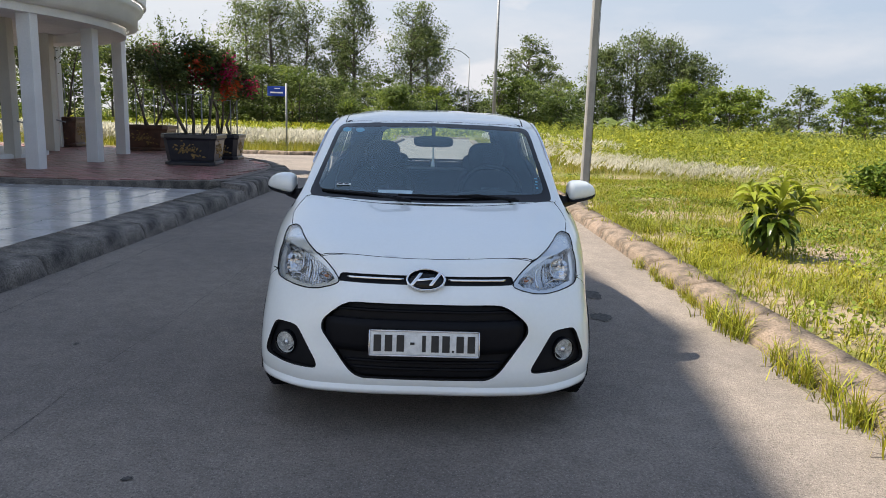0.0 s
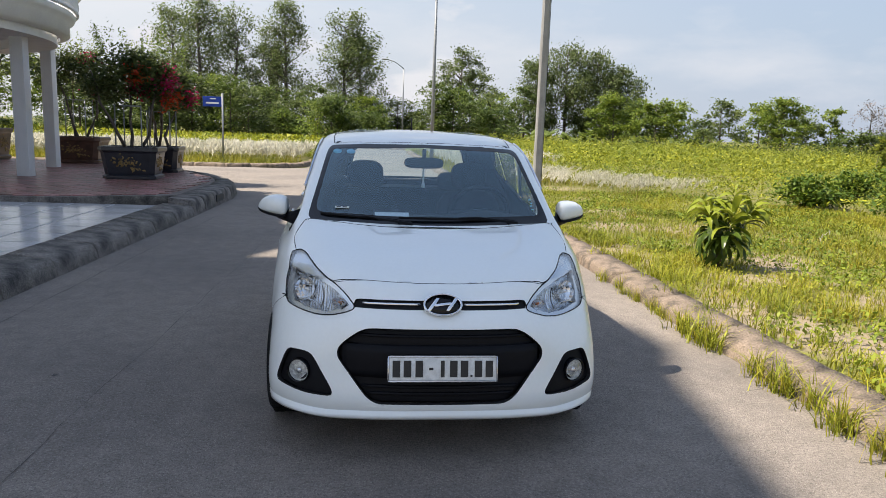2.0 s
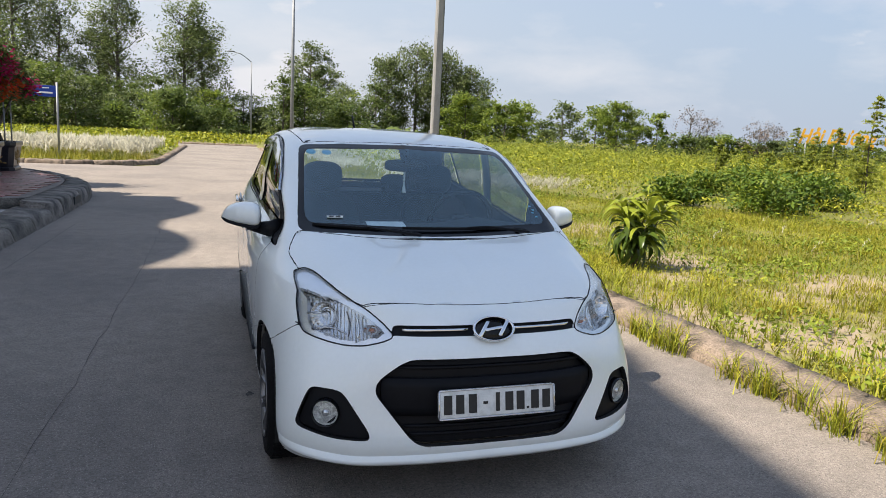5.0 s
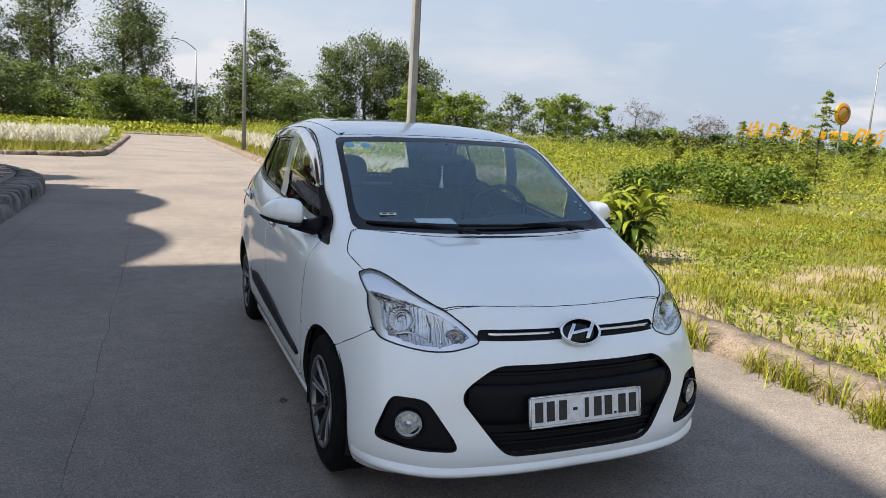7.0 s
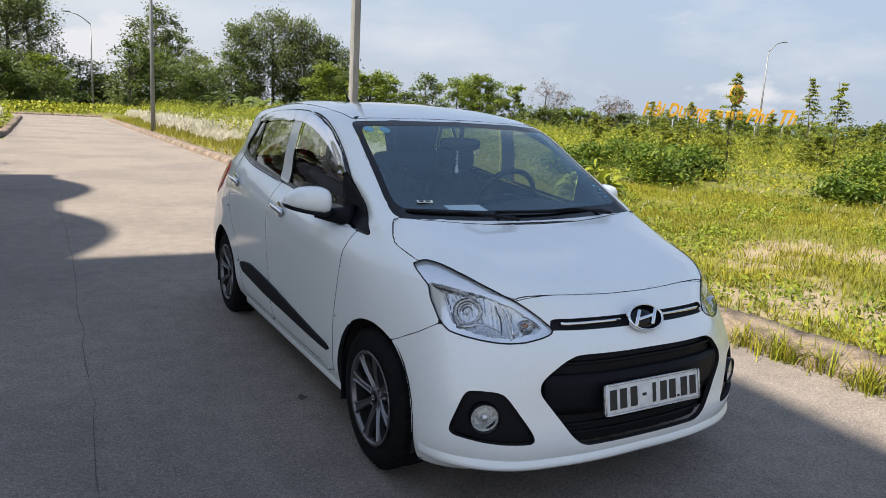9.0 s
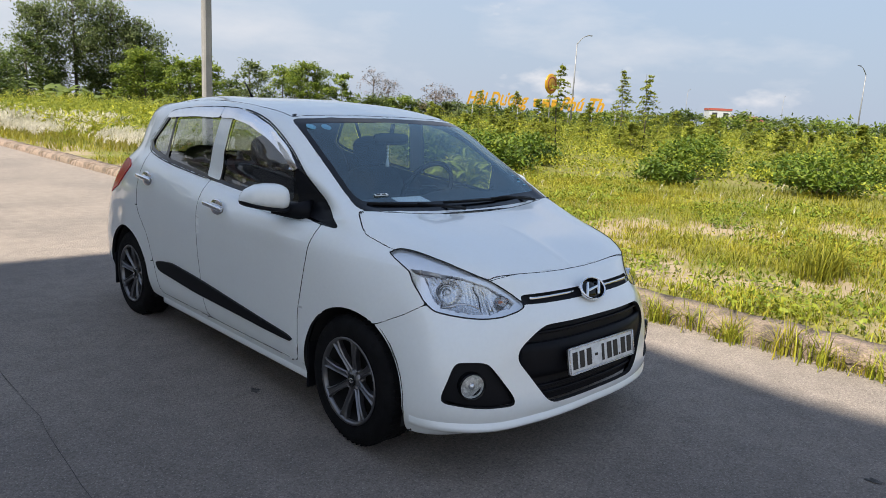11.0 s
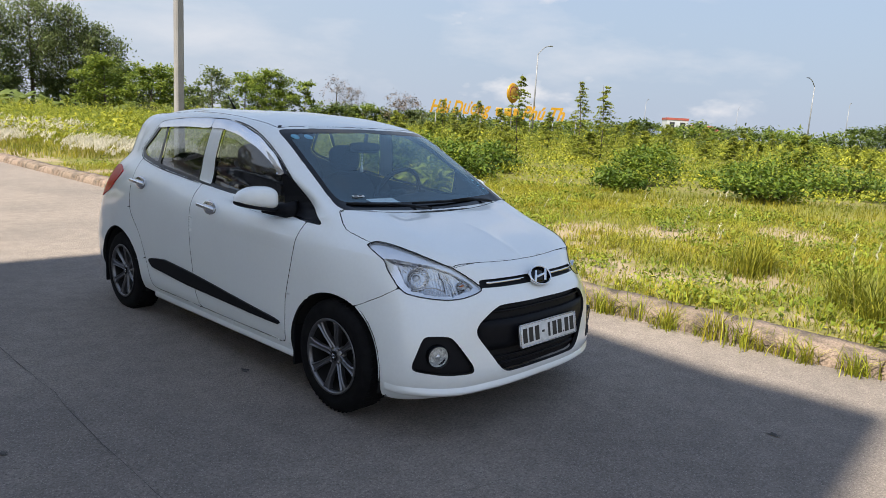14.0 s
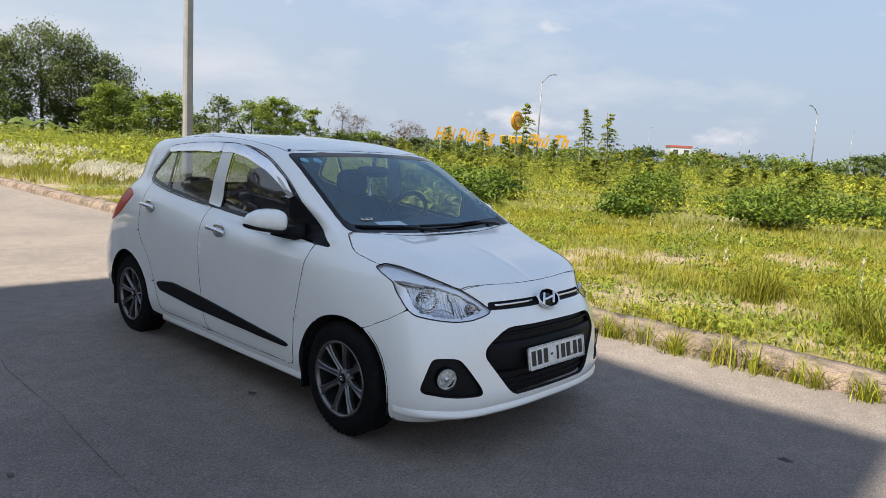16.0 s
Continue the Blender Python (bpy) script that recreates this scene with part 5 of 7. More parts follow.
# tall weeds filling the field, thinning in detail with distance
def weed_sheet(n, x0, x1, y0, y1, hmax, size, want, mat, label):
    p = scatter(n, x0, x1, y0, y1, want)
    lump = np.array([0.55 + 0.9 * max(-0.4, noise.noise((x * 0.33, y * 0.33, 6.1))) for x, y, _ in p])
    p[:, 2] += hmax * lump * vr.uniform(0.05, 1.0, len(p)) ** 0.6
    tagged(arrays_object("weeds", *leaves(vr, p, size, 0.35, 0.45), mat), label, "weeds", kind="stuff")


far_edge = lambda x, y: x > weed_line(y) + 0.2
weed_sheet(60000, 3, 24, -8, 24, 0.50, 0.092, far_edge, M["weed"], "lush green weeds in the field")
weed_sheet(30000, 3, 24, -8, 24, 0.56, 0.07, lambda x, y: far_edge(x, y) and noise.noise((x * 0.25, y * 0.25, 2.2)) > 0.0, M["grass"], "yellowish weeds in the field")
weed_sheet(44000, 24, 60, -14, 60, 0.80, 0.195, lambda x, y: True, M["weed"], "dense weeds far into the field")
weed_sheet(24000, 24, 60, -14, 60, 0.90, 0.16, lambda x, y: noise.noise((x * 0.1, y * 0.1, 2.2)) > 0.0, M["grass"], "yellowish weeds far into the field")
weed_sheet(48000, 3, 24, 20, 66, 1.0, 0.15, far_edge, M["weed"], "dense weeds behind the plume grass")
weed_sheet(24000, 60, 130, -25, 90, 1.0, 0.50, lambda x, y: True, M["weed"], "distant scrub of the field")


# tall leafy stalks that give the weeds a ragged top
def stalks(n, x0, x1, y0, y1, h, per, size, mat, label):
    p = scatter(n, x0, x1, y0, y1, far_edge)
    hh = h * vr.uniform(0.5, 1.3, len(p))
    f = vr.uniform(0.1, 1.0, (len(p), per))
    w = (0.10 + 0.26 * hh[:, None]) * (1.05 - f)
    a = vr.uniform(0, 6.283, (len(p), per))
    q = np.stack([p[:, :1] + w * np.cos(a), p[:, 1:2] + w * np.sin(a), p[:, 2:] + hh[:, None] * f], 2).reshape(-1, 3)
    tagged(arrays_object("weeds", *leaves(vr, q, size, 0.3, 0.36), mat), label, "weeds", kind="stuff")


stalks(1900, 3, 24, -8, 24, 0.62, 20, 0.075, M["sapling_leaf"], "leafy yellow-green stalks above the weeds")
stalks(600, 3, 24, -8, 24, 0.55, 20, 0.075, M["shrub"], "darker leafy stalks among the weeds")
stalks(1500, 24, 62, -14, 50, 1.0, 18, 0.19, M["sapling_leaf"], "tall leafy stalks far into the field")
stalks(350, 24, 62, -14, 50, 0.9, 18, 0.21, M["tree"], "dark leafy stalks far into the field")


stalks(1500, 3, 24, 24, 48, 1.1, 18, 0.15, M["sapling_leaf"], "leafy stalks behind the plume grass")


# low dark shrubs that stand out of the weeds
def shrub(at, r, h, seed, label):
    root = tagged(empty("shrub", at), label, "shrub")
    rg = np.random.default_rng(seed)
    b = bmesh.new()
    cs = []
    for k in range(22):
        a, f = rg.uniform(0, 2 * math.pi), math.sqrt(rg.uniform(0, 1))
        c = Vector((r * f * math.cos(a), r * f * math.sin(a), h * (0.15 + 0.75 * (1 - 0.7 * f * f) * rg.uniform(0.15, 1.25))))
        cs.append(c)
        tube_bm([(0, 0, -0.05), c * 0.6, c], [0.014, 0.010, 0.004], 5, bm=b)
    part("stem", b, M["bark"], root)
    p = (np.array(cs)[:, None, :] + rg.normal(0, 1, (22, 84, 3)) * np.array([r * 0.26, r * 0.26, h * 0.16])).reshape(-1, 3)
    p[:, 2] = np.abs(p[:, 2])
    arrays_object("foliage", *leaves(rg, p, 0.105, 0.2, 0.6), M["shrub"], root)
    q = np.array(cs)[rg.random(22) < 0.5]
    q = (q[:, None, :] * (1, 1, 1.12) + rg.normal(0, 1, (len(q), 60, 3)) * np.array([r * 0.22, r * 0.22, h * 0.12])).reshape(-1, 3)
    q[:, 2] = np.abs(q[:, 2])
    tagged(arrays_object("young_growth", *leaves(rg, q, 0.085, 0.5, 0.5), M["herb"], root), "lighter young shoots", kind="stuff")
    return root


for k, (x, y, r, h) in enumerate(((14.0, 7.0, 1.15, 1.05), (12.5, 3.5, 1.1, 0.8), (14.2, 0.5, 1.4, 0.95), (9.9, 9.7, 1.0, 0.85), (8.6, 11.2, 0.8, 0.7), (16, 3.0, 1.2, 0.9), (11.3, 6.2, 0.7, 0.6),
                                  (12.9, -2.2, 1.1, 0.9), (17.5, 9.0, 1.2, 1.0), (11.8, 12.5, 1.1, 1.0), (19, 5.0, 1.4, 1.1))):
    shrub((x, y, verge_height(x, y)), r * 0.72, h * 0.8, 500 + k, "low dark green leafy shrub in the weeds")
for k in range(9):
    y = 2.0 + 14.0 * (k + vr.uniform(-0.45, 0.45)) / 9
    x = weed_line(y) + vr.uniform(1.5, 9.5)
    shrub((x, y, verge_height(x, y)), vr.uniform(0.4, 0.75), vr.uniform(0.5, 0.85), 540 + k, "bushy green shrub rising from the field's weeds")


# young mango tree by the kerb
sap = tagged(empty("mango_sapling", (3.42, 4.45, verge_height(3.42, 4.45))), "young mango tree with large yellow-green drooping leaves", "sapling")
b = bmesh.new()
for k, (tx, ty, tz) in enumerate(((0.10, 0.02, 0.66), (-0.16, 0.05, 0.58), (0.24, -0.05, 0.56), (0.02, -0.14, 0.50), (-0.04, 0.16, 0.52))):
    tube_bm([(0, 0, -0.05), (tx * 0.3, ty * 0.3, tz * 0.45), (tx, ty, tz)], [0.014, 0.010, 0.005], 6, bm=b)
part("stem", b, M["bark"], sap, "thin green-brown stems")


def long_leaf(seed, length):
    b = bmesh.new()
    rg = np.random.default_rng(seed)
    droop = rg.uniform(0.8, 1.45)
    prev = None
    for i in range(7):
        f = i / 6
        a = 0.7 - 1.7 * droop * f
        w = length * 0.105 * math.sin(math.pi * min(1, 0.06 + 0.94 * f)) ** 0.8 + 0.001
        x = length * f * math.cos(droop * f * 0.8)
        z = length * (0.35 * f - 0.75 * droop * f * f)
        ring = [b.verts.new((x, -w, z + w * 0.35)), b.verts.new((x, 0, z)), b.verts.new((x, w, z + w * 0.35))]
        if prev:
            b.faces.new((prev[0], prev[1], ring[1], ring[0]))
            b.faces.new((prev[1], prev[2], ring[2], ring[1]))
        prev = ring
    return b


leaf_meshes = []
for k in range(5):
    for mat in (M["sapling_old"], M["sapling"]):
        o = mesh_object("leaf", long_leaf(k, 0.25 + 0.035 * k), mat)
        leaf_meshes.append(o.data)
        bpy.data.objects.remove(o)
for k in range(170):
    tx, ty, tz = ((0.10, 0.02, 0.66), (-0.16, 0.05, 0.58), (0.24, -0.05, 0.56), (0.02, -0.14, 0.50), (-0.04, 0.16, 0.52))[k % 5]
    f = vr.uniform(0.35, 1.0)
    o = new("leaf", leaf_meshes[2 * (k % 5) + (f > 0.72 or vr.random() < 0.12)])
    o.parent = sap
    o.matrix_basis = pose(tx * f * 1.25, ty * f * 1.25, tz * f * 1.3, vr.normal(0, 25), vr.normal(-34 if f > 0.75 else -4, 18), vr.uniform(0, 360))

# ---- the car ----
def clear_coat(name, colour, rough=0.35):
    m = material(name, colour, rough, var=0.012, scale=3.0, coat=1.0, spec=0.5)
    return m


C = {
    "paint": clear_coat("white car paint", (0.835, 0.87, 0.865)),
    "black": material("black textured plastic", (0.008, 0.0085, 0.011), 0.5, var=0.08, scale=30, spec=0.12),
    "gloss": material("gloss black plastic", (0.005, 0.006, 0.008), 0.12, var=0.05, scale=10, spec=0.28),
    "rubber": material("tyre rubber", (0.010, 0.010, 0.011), 0.8, var=0.2, scale=20, bump=0.2, spec=0.1),
    "alloy": material("grey painted alloy", (0.17, 0.17, 0.178), 0.30, 0.75, var=0.06, scale=12),
    "chrome": material("chrome", (0.80, 0.81, 0.83), 0.06, 1.0, var=0.02, scale=8),
    "brushed": material("dull chrome strip", (0.70, 0.71, 0.74), 0.07, 1.0, var=0.05, scale=8),
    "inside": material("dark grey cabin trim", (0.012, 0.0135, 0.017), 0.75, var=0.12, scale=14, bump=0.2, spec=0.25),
    "seat": material("black seat fabric", (0.016, 0.017, 0.021), 0.9, var=0.2, scale=18, bump=0.3, spec=0.2),
    "under": material("black underside and wheel recess shade", (0.01, 0.01, 0.01), 0.9, var=0.2, scale=10),
    "screen": glass("green-grey windscreen glass", (0.84, 0.93, 0.96), 0.0, 0.15, (0.72, 0.92, 1.0)),
    "pane": glass("tinted side glass", (0.42, 0.46, 0.47), 0.0, 0.10),
    "lens": glass("clear lamp lens", (0.93, 0.95, 0.96)),
    "reflector": material("lamp reflector", (0.60, 0.61, 0.63), 0.10, 1.0, var=0.04, scale=14, fine=70, bump=0.35),
    "lamp_grey": material("frosted lamp insert", (0.70, 0.71, 0.73), 0.30, 0.55, var=0.08, scale=40),
    "lamp_trim": material("silver lamp trim", (0.78, 0.79, 0.81), 0.22, 0.7, var=0.03, scale=20),
    "mirror": material("bright lamp mirror", (0.85, 0.86, 0.88), 0.07, 1.0, var=0.03, scale=20),
    "fog": material("fluted fog lamp glass", (0.72, 0.72, 0.70), 0.28, 0.4, var=0.25, scale=60, fine=160, bump=0.8),
    "amber": material("amber bulb", (0.45, 0.13, 0.03), 0.25, var=0.05, scale=10),
    "red": material("red tail lamp plastic", (0.55, 0.012, 0.02), 0.25, var=0.06, scale=20, spec=0.3),
    "plate": material("white number plate", (0.70, 0.71, 0.70), 0.45, var=0.10, scale=30),
    "plate_ink": material("black plate ink", (0.015, 0.015, 0.016), 0.5, var=0.2, scale=60),
    "paper": material("paper sheet", (0.75, 0.78, 0.78), 0.7, var=0.03, scale=9),
    "sticker": material("blue sticker", (0.16, 0.42, 0.58), 0.5, var=0.08, scale=30),
    "seam": material("black seal and panel gap shade", (0.006, 0.006, 0.007), 0.8, var=0.1, scale=10),
}

car = tagged(empty("car"), "white compact five-door hatchback parked in the shade on the road", "car")
car.matrix_basis = pose(0.016, 0.001, 0.010, -0.45, -0.25, 0.6)      # stands a little askew on the road

# control net of the left half: columns run from the nose's middle round to the tail's middle, rows from sill to belt and on to the roof
NET = []
NET.append([(0, .115, .187), (0, .050, .247), (0, .048, .42), (0, .062, .62), (0, .130, .705), (0, .195, .765), (0, .47, .877), (0, .815, .962)])
NET.append([(.18, .12, .185), (.18, .055, .245), (.18, .053, .42), (.18, .066, .62), (.18, .133, .703), (.18, .199, .766), (.18, .475, .877), (.18, .822, .964)])
NET.append([(.34, .145, .180), (.34, .078, .240), (.35, .078, .43), (.34, .092, .615), (.35, .158, .695), (.345, .218, .770), (.35, .49, .880), (.35, .842, .970)])
NET.append([(.545, .225, .166), (.555, .150, .232), (.56, .152, .43), (.535, .205, .615), (.525, .262, .69), (.50, .288, .785), (.52, .53, .887), (.53, .868, .979)])
NET.append([(.725, .360, .160), (.738, .290, .248), (.718, .268, .44), (.70, .335, .61), (.692, .395, .70), (.674, .475, .800), (.668, .63, .866), (.645, .905, .988)])
NET.append([(.786, .62, .19), (.795, .60, .27), (.797, .60, .44), (.788, .61, .61), (.775, .64, .72), (.752, .69, .815), (.724, .79, .884), (.698, .905, .964)])
NET.append([(.79, 1.08, .205), (.81, 1.06, .285), (.82, 1.06, .45), (.824, 1.06, .61), (.822, 1.05, .74), (.812, 1.04, .83), (.785, 1.03, .885), (.733, 1.045, .926)])
NET.append([(.79, 2.1, .212), (.815, 2.1, .29), (.822, 2.1, .45), (.832, 2.1, .62), (.836, 2.1, .76), (.826, 2.1, .87), (.79, 2.1, .95), (.748, 2.1, 1.0)])
NET.append([(.79, 2.78, .22), (.815, 2.78, .29), (.826, 2.78, .45), (.834, 2.78, .62), (.838, 2.78, .78), (.828, 2.78, .90), (.792, 2.78, 1.02), (.745, 2.78, 1.095)])
NET.append([(.785, 3.22, .22), (.815, 3.24, .29), (.83, 3.26, .45), (.828, 3.26, .62), (.818, 3.25, .80), (.79, 3.23, .93), (.752, 3.20, 1.03), (.705, 3.12, 1.125)])
NET.append([(.70, 3.66, .25), (.725, 3.69, .32), (.735, 3.71, .46), (.73, 3.69, .62), (.715, 3.63, .80), (.69, 3.56, .93), (.66, 3.48, 1.03), (.62, 3.37, 1.125)])
NET.append([(.36, 3.73, .265), (.37, 3.76, .34), (.37, 3.775, .475), (.37, 3.73, .62), (.36, 3.68, .80), (.35, 3.625, .92), (.34, 3.56, 1.03), (.33, 3.47, 1.125)])
NET.append([(0, 3.74, .27), (0, 3.77, .345), (0, 3.785, .48), (0, 3.74, .62), (0, 3.69, .80), (0, 3.64, .92), (0, 3.58, 1.03), (0, 3.49, 1.125)])
TOP = []
TOP.append([(0, 1.16, 1.182), (0, 1.525, 1.372), (0, 1.84, 1.437), (0, 2.2, 1.464)])
TOP.append([(.18, 1.165, 1.182), (.18, 1.528, 1.371), (.17, 1.845, 1.436), (.06, 2.2, 1.464)])
TOP.append([(.35, 1.18, 1.18), (.33, 1.54, 1.368), (.29, 1.86, 1.434), (.10, 2.2, 1.464)])
TOP.append([(.53, 1.205, 1.177), (.49, 1.56, 1.362), (.40, 1.88, 1.430), (.14, 2.21, 1.463)])
TOP.append([(.618, 1.235, 1.170), (.572, 1.585, 1.353), (.475, 1.92, 1.426), (.17, 2.22, 1.463)])
TOP.append([(.662, 1.27, 1.158), (.612, 1.64, 1.352), (.505, 2.0, 1.428), (.18, 2.25, 1.463)])
TOP.append([(.690, 1.42, 1.150), (.632, 1.76, 1.365), (.515, 2.10, 1.432), (.18, 2.32, 1.463)])
TOP.append([(.708, 2.1, 1.20), (.650, 2.14, 1.385), (.525, 2.3, 1.440), (.18, 2.42, 1.464)])
TOP.append([(.690, 2.80, 1.235), (.628, 2.82, 1.372), (.505, 2.75, 1.438), (.17, 2.65, 1.463)])
TOP.append([(.652, 3.14, 1.24), (.592, 3.17, 1.352), (.46, 3.0, 1.425), (.16, 2.75, 1.462)])
TOP.append([(.575, 3.36, 1.245), (.53, 3.33, 1.352), (.40, 3.08, 1.425), (.13, 2.8, 1.462)])
TOP.append([(.31, 3.44, 1.25), (.29, 3.41, 1.372), (.22, 3.12, 1.433), (.08, 2.8, 1.463)])
TOP.append([(0, 3.46, 1.25), (0, 3.435, 1.378), (0, 3.14, 1.435), (0, 2.8, 1.463)])
NETA = np.array([a + b for a, b in zip(NET, TOP)], dtype=float)      # columns x rows x 3


def spline(ctrl, t):
    """Catmull-Rom with end points doubled, centripetal enough for an even net; ctrl: n x k, t in 0..n-1."""
    n = len(ctrl)
    i = np.clip(np.floor(t).astype(int), 0, n - 2)
    f = (t - i)[:, None]
    p1, p2 = ctrl[i], ctrl[i + 1]
    p0 = np.where((i > 0)[:, None], ctrl[np.maximum(i - 1, 0)], 2 * p1 - p2)
    p3 = np.where((i < n - 2)[:, None], ctrl[np.minimum(i + 2, n - 1)], 2 * p2 - p1)
    # tangents scaled by chord length keep uneven spacing from overshooting
    d01, d12, d23 = (np.linalg.norm(q, axis=1)[:, None] + 1e-6 for q in (p1 - p0, p2 - p1, p3 - p2))
    m1 = (d12 * ((p1 - p0) / d01 * d12 + (p2 - p1) / d12 * d01) / (d01 + d12))
    m2 = (d12 * ((p2 - p1) / d12 * d23 + (p3 - p2) / d23 * d12) / (d12 + d23))
    f2, f3 = f * f, f * f * f
    return (2 * f3 - 3 * f2 + 1) * p1 + (f3 - 2 * f2 + f) * m1 + (-2 * f3 + 3 * f2) * p2 + (f3 - f2) * m2


def mirror_ends(a):
    """Adds a mirrored column before the first and after the last, so that the halves join smoothly."""
    first, last = a[1] * np.array([-1, 1, 1]), a[-2] * np.array([-1, 1, 1])
    return np.concatenate([first[None], a, last[None]], 0)


SU, SV = 10, 7


def body_grid():
    full = mirror_ends(NETA)
    nc, nr = full.shape[0], full.shape[1]
    tv = np.linspace(0, nr - 1, (nr - 1) * SV + 1)
    cols = np.stack([spline(full[c], tv) for c in range(nc)], 0)
    tu = np.linspace(1, nc - 2, (nc - 3) * SU + 1)
    g = np.stack([spline(cols[:, r], tu) for r in range(cols.shape[1])], 1)      # u x v x 3
    # fairs the bonnet and wings, leaving the screen's foot and the lamps' height
    for _ in range(14):
        a = g.copy()
        a[1:-1, 1:-1] = (g[2:, 1:-1] + g[:-2, 1:-1] + g[1:-1, 2:] + g[1:-1, :-2]) / 4
        w = np.zeros(g.shape[:2])
        w[:66, 38:48] = 0.6
        w[:66, 36:38] = 0.3
        w[0] = 0
        w[66:74, 36:48] = np.linspace(0.6, 0.05, 8)[:, None]
        g = g + (a - g) * w[..., None]
    return g


GRID = body_grid()


def body_shell():
    """Both halves of the outer skin as one welded sheet; the half given in the net becomes the side towards -x."""
    b = bmesh.new()
    nu, nv, _ = GRID.shape
    for s in (-1, 1):
        vs = [[b.verts.new((s * GRID[u, v, 0], GRID[u, v, 1], GRID[u, v, 2])) for v in range(nv)] for u in range(nu)]
        for u in range(nu - 1):
            for v in range(nv - 1):
                q = (vs[u][v], vs[u + 1][v], vs[u + 1][v + 1], vs[u][v + 1])
                try:
                    b.faces.new(q if s < 0 else q[::-1])
                except ValueError:
                    pass
    bmesh.ops.remove_doubles(b, verts=b.verts, dist=0.0008)
    crown = [e for e in b.edges if e.is_boundary and min(v.co.z for v in e.verts) > 1.44]
    bmesh.ops.holes_fill(b, edges=crown, sides=0)
    bmesh.ops.recalc_face_normals(b, faces=b.faces)
    b.normal_update()
    top = max(b.faces, key=lambda f: f.calc_center_median().z)
    if top.normal.z < 0:
        bmesh.ops.reverse_faces(b, faces=b.faces)
    return b


AX = {"x": (1, 2), "y": (0, 2), "z": (0, 1)}


def rounded(poly, r, n=4):
    """Rounds a polygon's corners."""
    out = []
    k = len(poly)
    for i in range(k):
        p0, p1, p2 = (Vector(poly[(i + d) % k]) for d in (-1, 0, 1))
        a, c = p0 - p1, p2 - p1
        la, lc = a.length, c.length
        rr = min(r, la * 0.45, lc * 0.45)
        s, e = p1 + a / la * rr, p1 + c / lc * rr
        for j in range(n + 1):
            f = j / n
            q = s * (1 - f) ** 2 + p1 * 2 * f * (1 - f) + e * f * f
            out.append((q.x, q.y))
    return out


def even_rim(b, rounds=6):
    """Smooths a sheet's free edge."""
    for _ in range(rounds):
        mv = []
        for v in b.verts:
            n = [e.other_vert(v).co for e in v.link_edges if len(e.link_faces) == 1]
            if len(n) == 2:
                mv.append((v, v.co * 0.5 + (n[0] + n[1]) * 0.25))
        for v, c in mv:
            v.co = c


def cut(b, axis, poly, keep, cuts=2):
    """Divides the sheet finely along a polygon seen along an axis and scores it there; returns the faces that lie inside. keep(face): which faces are meant."""
    i, j = AX[axis]
    lo = (min(p[0] for p in poly), min(p[1] for p in poly))
    hi = (max(p[0] for p in poly), max(p[1] for p in poly))
    n = len(poly)
    segs = [(poly[a], poly[(a + 1) % n]) for a in range(n) if math.dist(poly[a], poly[(a + 1) % n]) > 1e-6]

    def box(f):
        p, q = [v.co[i] for v in f.verts], [v.co[j] for v in f.verts]
        return min(p), max(p), min(q), max(q)

    def boxes():
        return {f: t for f, t in ((f, box(f)) for f in b.faces) if t[1] >= lo[0] and t[0] <= hi[0] and t[3] >= lo[1] and t[2] <= hi[1] and keep(f)}

    def along(bb, p, q, w):
        x0, x1, y0, y1 = min(p[0], q[0]) - w, max(p[0], q[0]) + w, min(p[1], q[1]) - w, max(p[1], q[1]) + w
        return [f for f, t in bb.items() if t[1] >= x0 and t[0] <= x1 and t[3] >= y0 and t[2] <= y1]

    bb = boxes()
    if cuts:
        ring = {f for p, q in segs for f in along(bb, p, q, 0.004)}
        edges = {e for f in ring for e in f.edges if e.calc_length() > 0.010}
        bmesh.ops.subdivide_edges(b, edges=list(edges), cuts=cuts, use_grid_fill=True)
        bb = boxes()
    for p, q in segs:
        fs = along(bb, p, q, 0.004)
        if not fs:
            continue
        geom = list({v for f in fs for v in f.verts} | {e for f in fs for e in f.edges}) + fs
        co, no = [0, 0, 0], [0, 0, 0]
        co[i], co[j] = p
        no[i], no[j] = q[1] - p[1], p[0] - q[0]
        r = bmesh.ops.bisect_plane(b, geom=geom, dist=0.00012, plane_co=co, plane_no=no)
        for g in r["geom"]:
            if isinstance(g, bmesh.types.BMFace):
                bb[g] = box(g)
    inner = []
    for f in bb:
        c = f.calc_center_median()
        if lo[0] <= c[i] <= hi[0] and lo[1] <= c[j] <= hi[1] and inside(poly, c[i], c[j]):
            inner.append(f)
    return inner


def take(b, faces):
    """Moves faces into a new bmesh."""
    faces = set(faces)
    nb = bmesh.new()
    vm = {}
    for f in faces:
        vs = []
        for v in f.verts:
            if v not in vm:
                vm[v] = nb.verts.new(v.co)
            vs.append(vm[v])
        try:
            nb.faces.new(vs)
        except ValueError:
            pass
    bmesh.ops.delete(b, geom=list(faces), context="FACES")
    even_rim(nb)
    nb.normal_update()
    return nb


def shift(b, d):
    """Moves a sheet along its normals."""
    b.normal_update()
    mv = [(v, v.normal.copy()) for v in b.verts]
    for v, n in mv:
        v.co += n * d


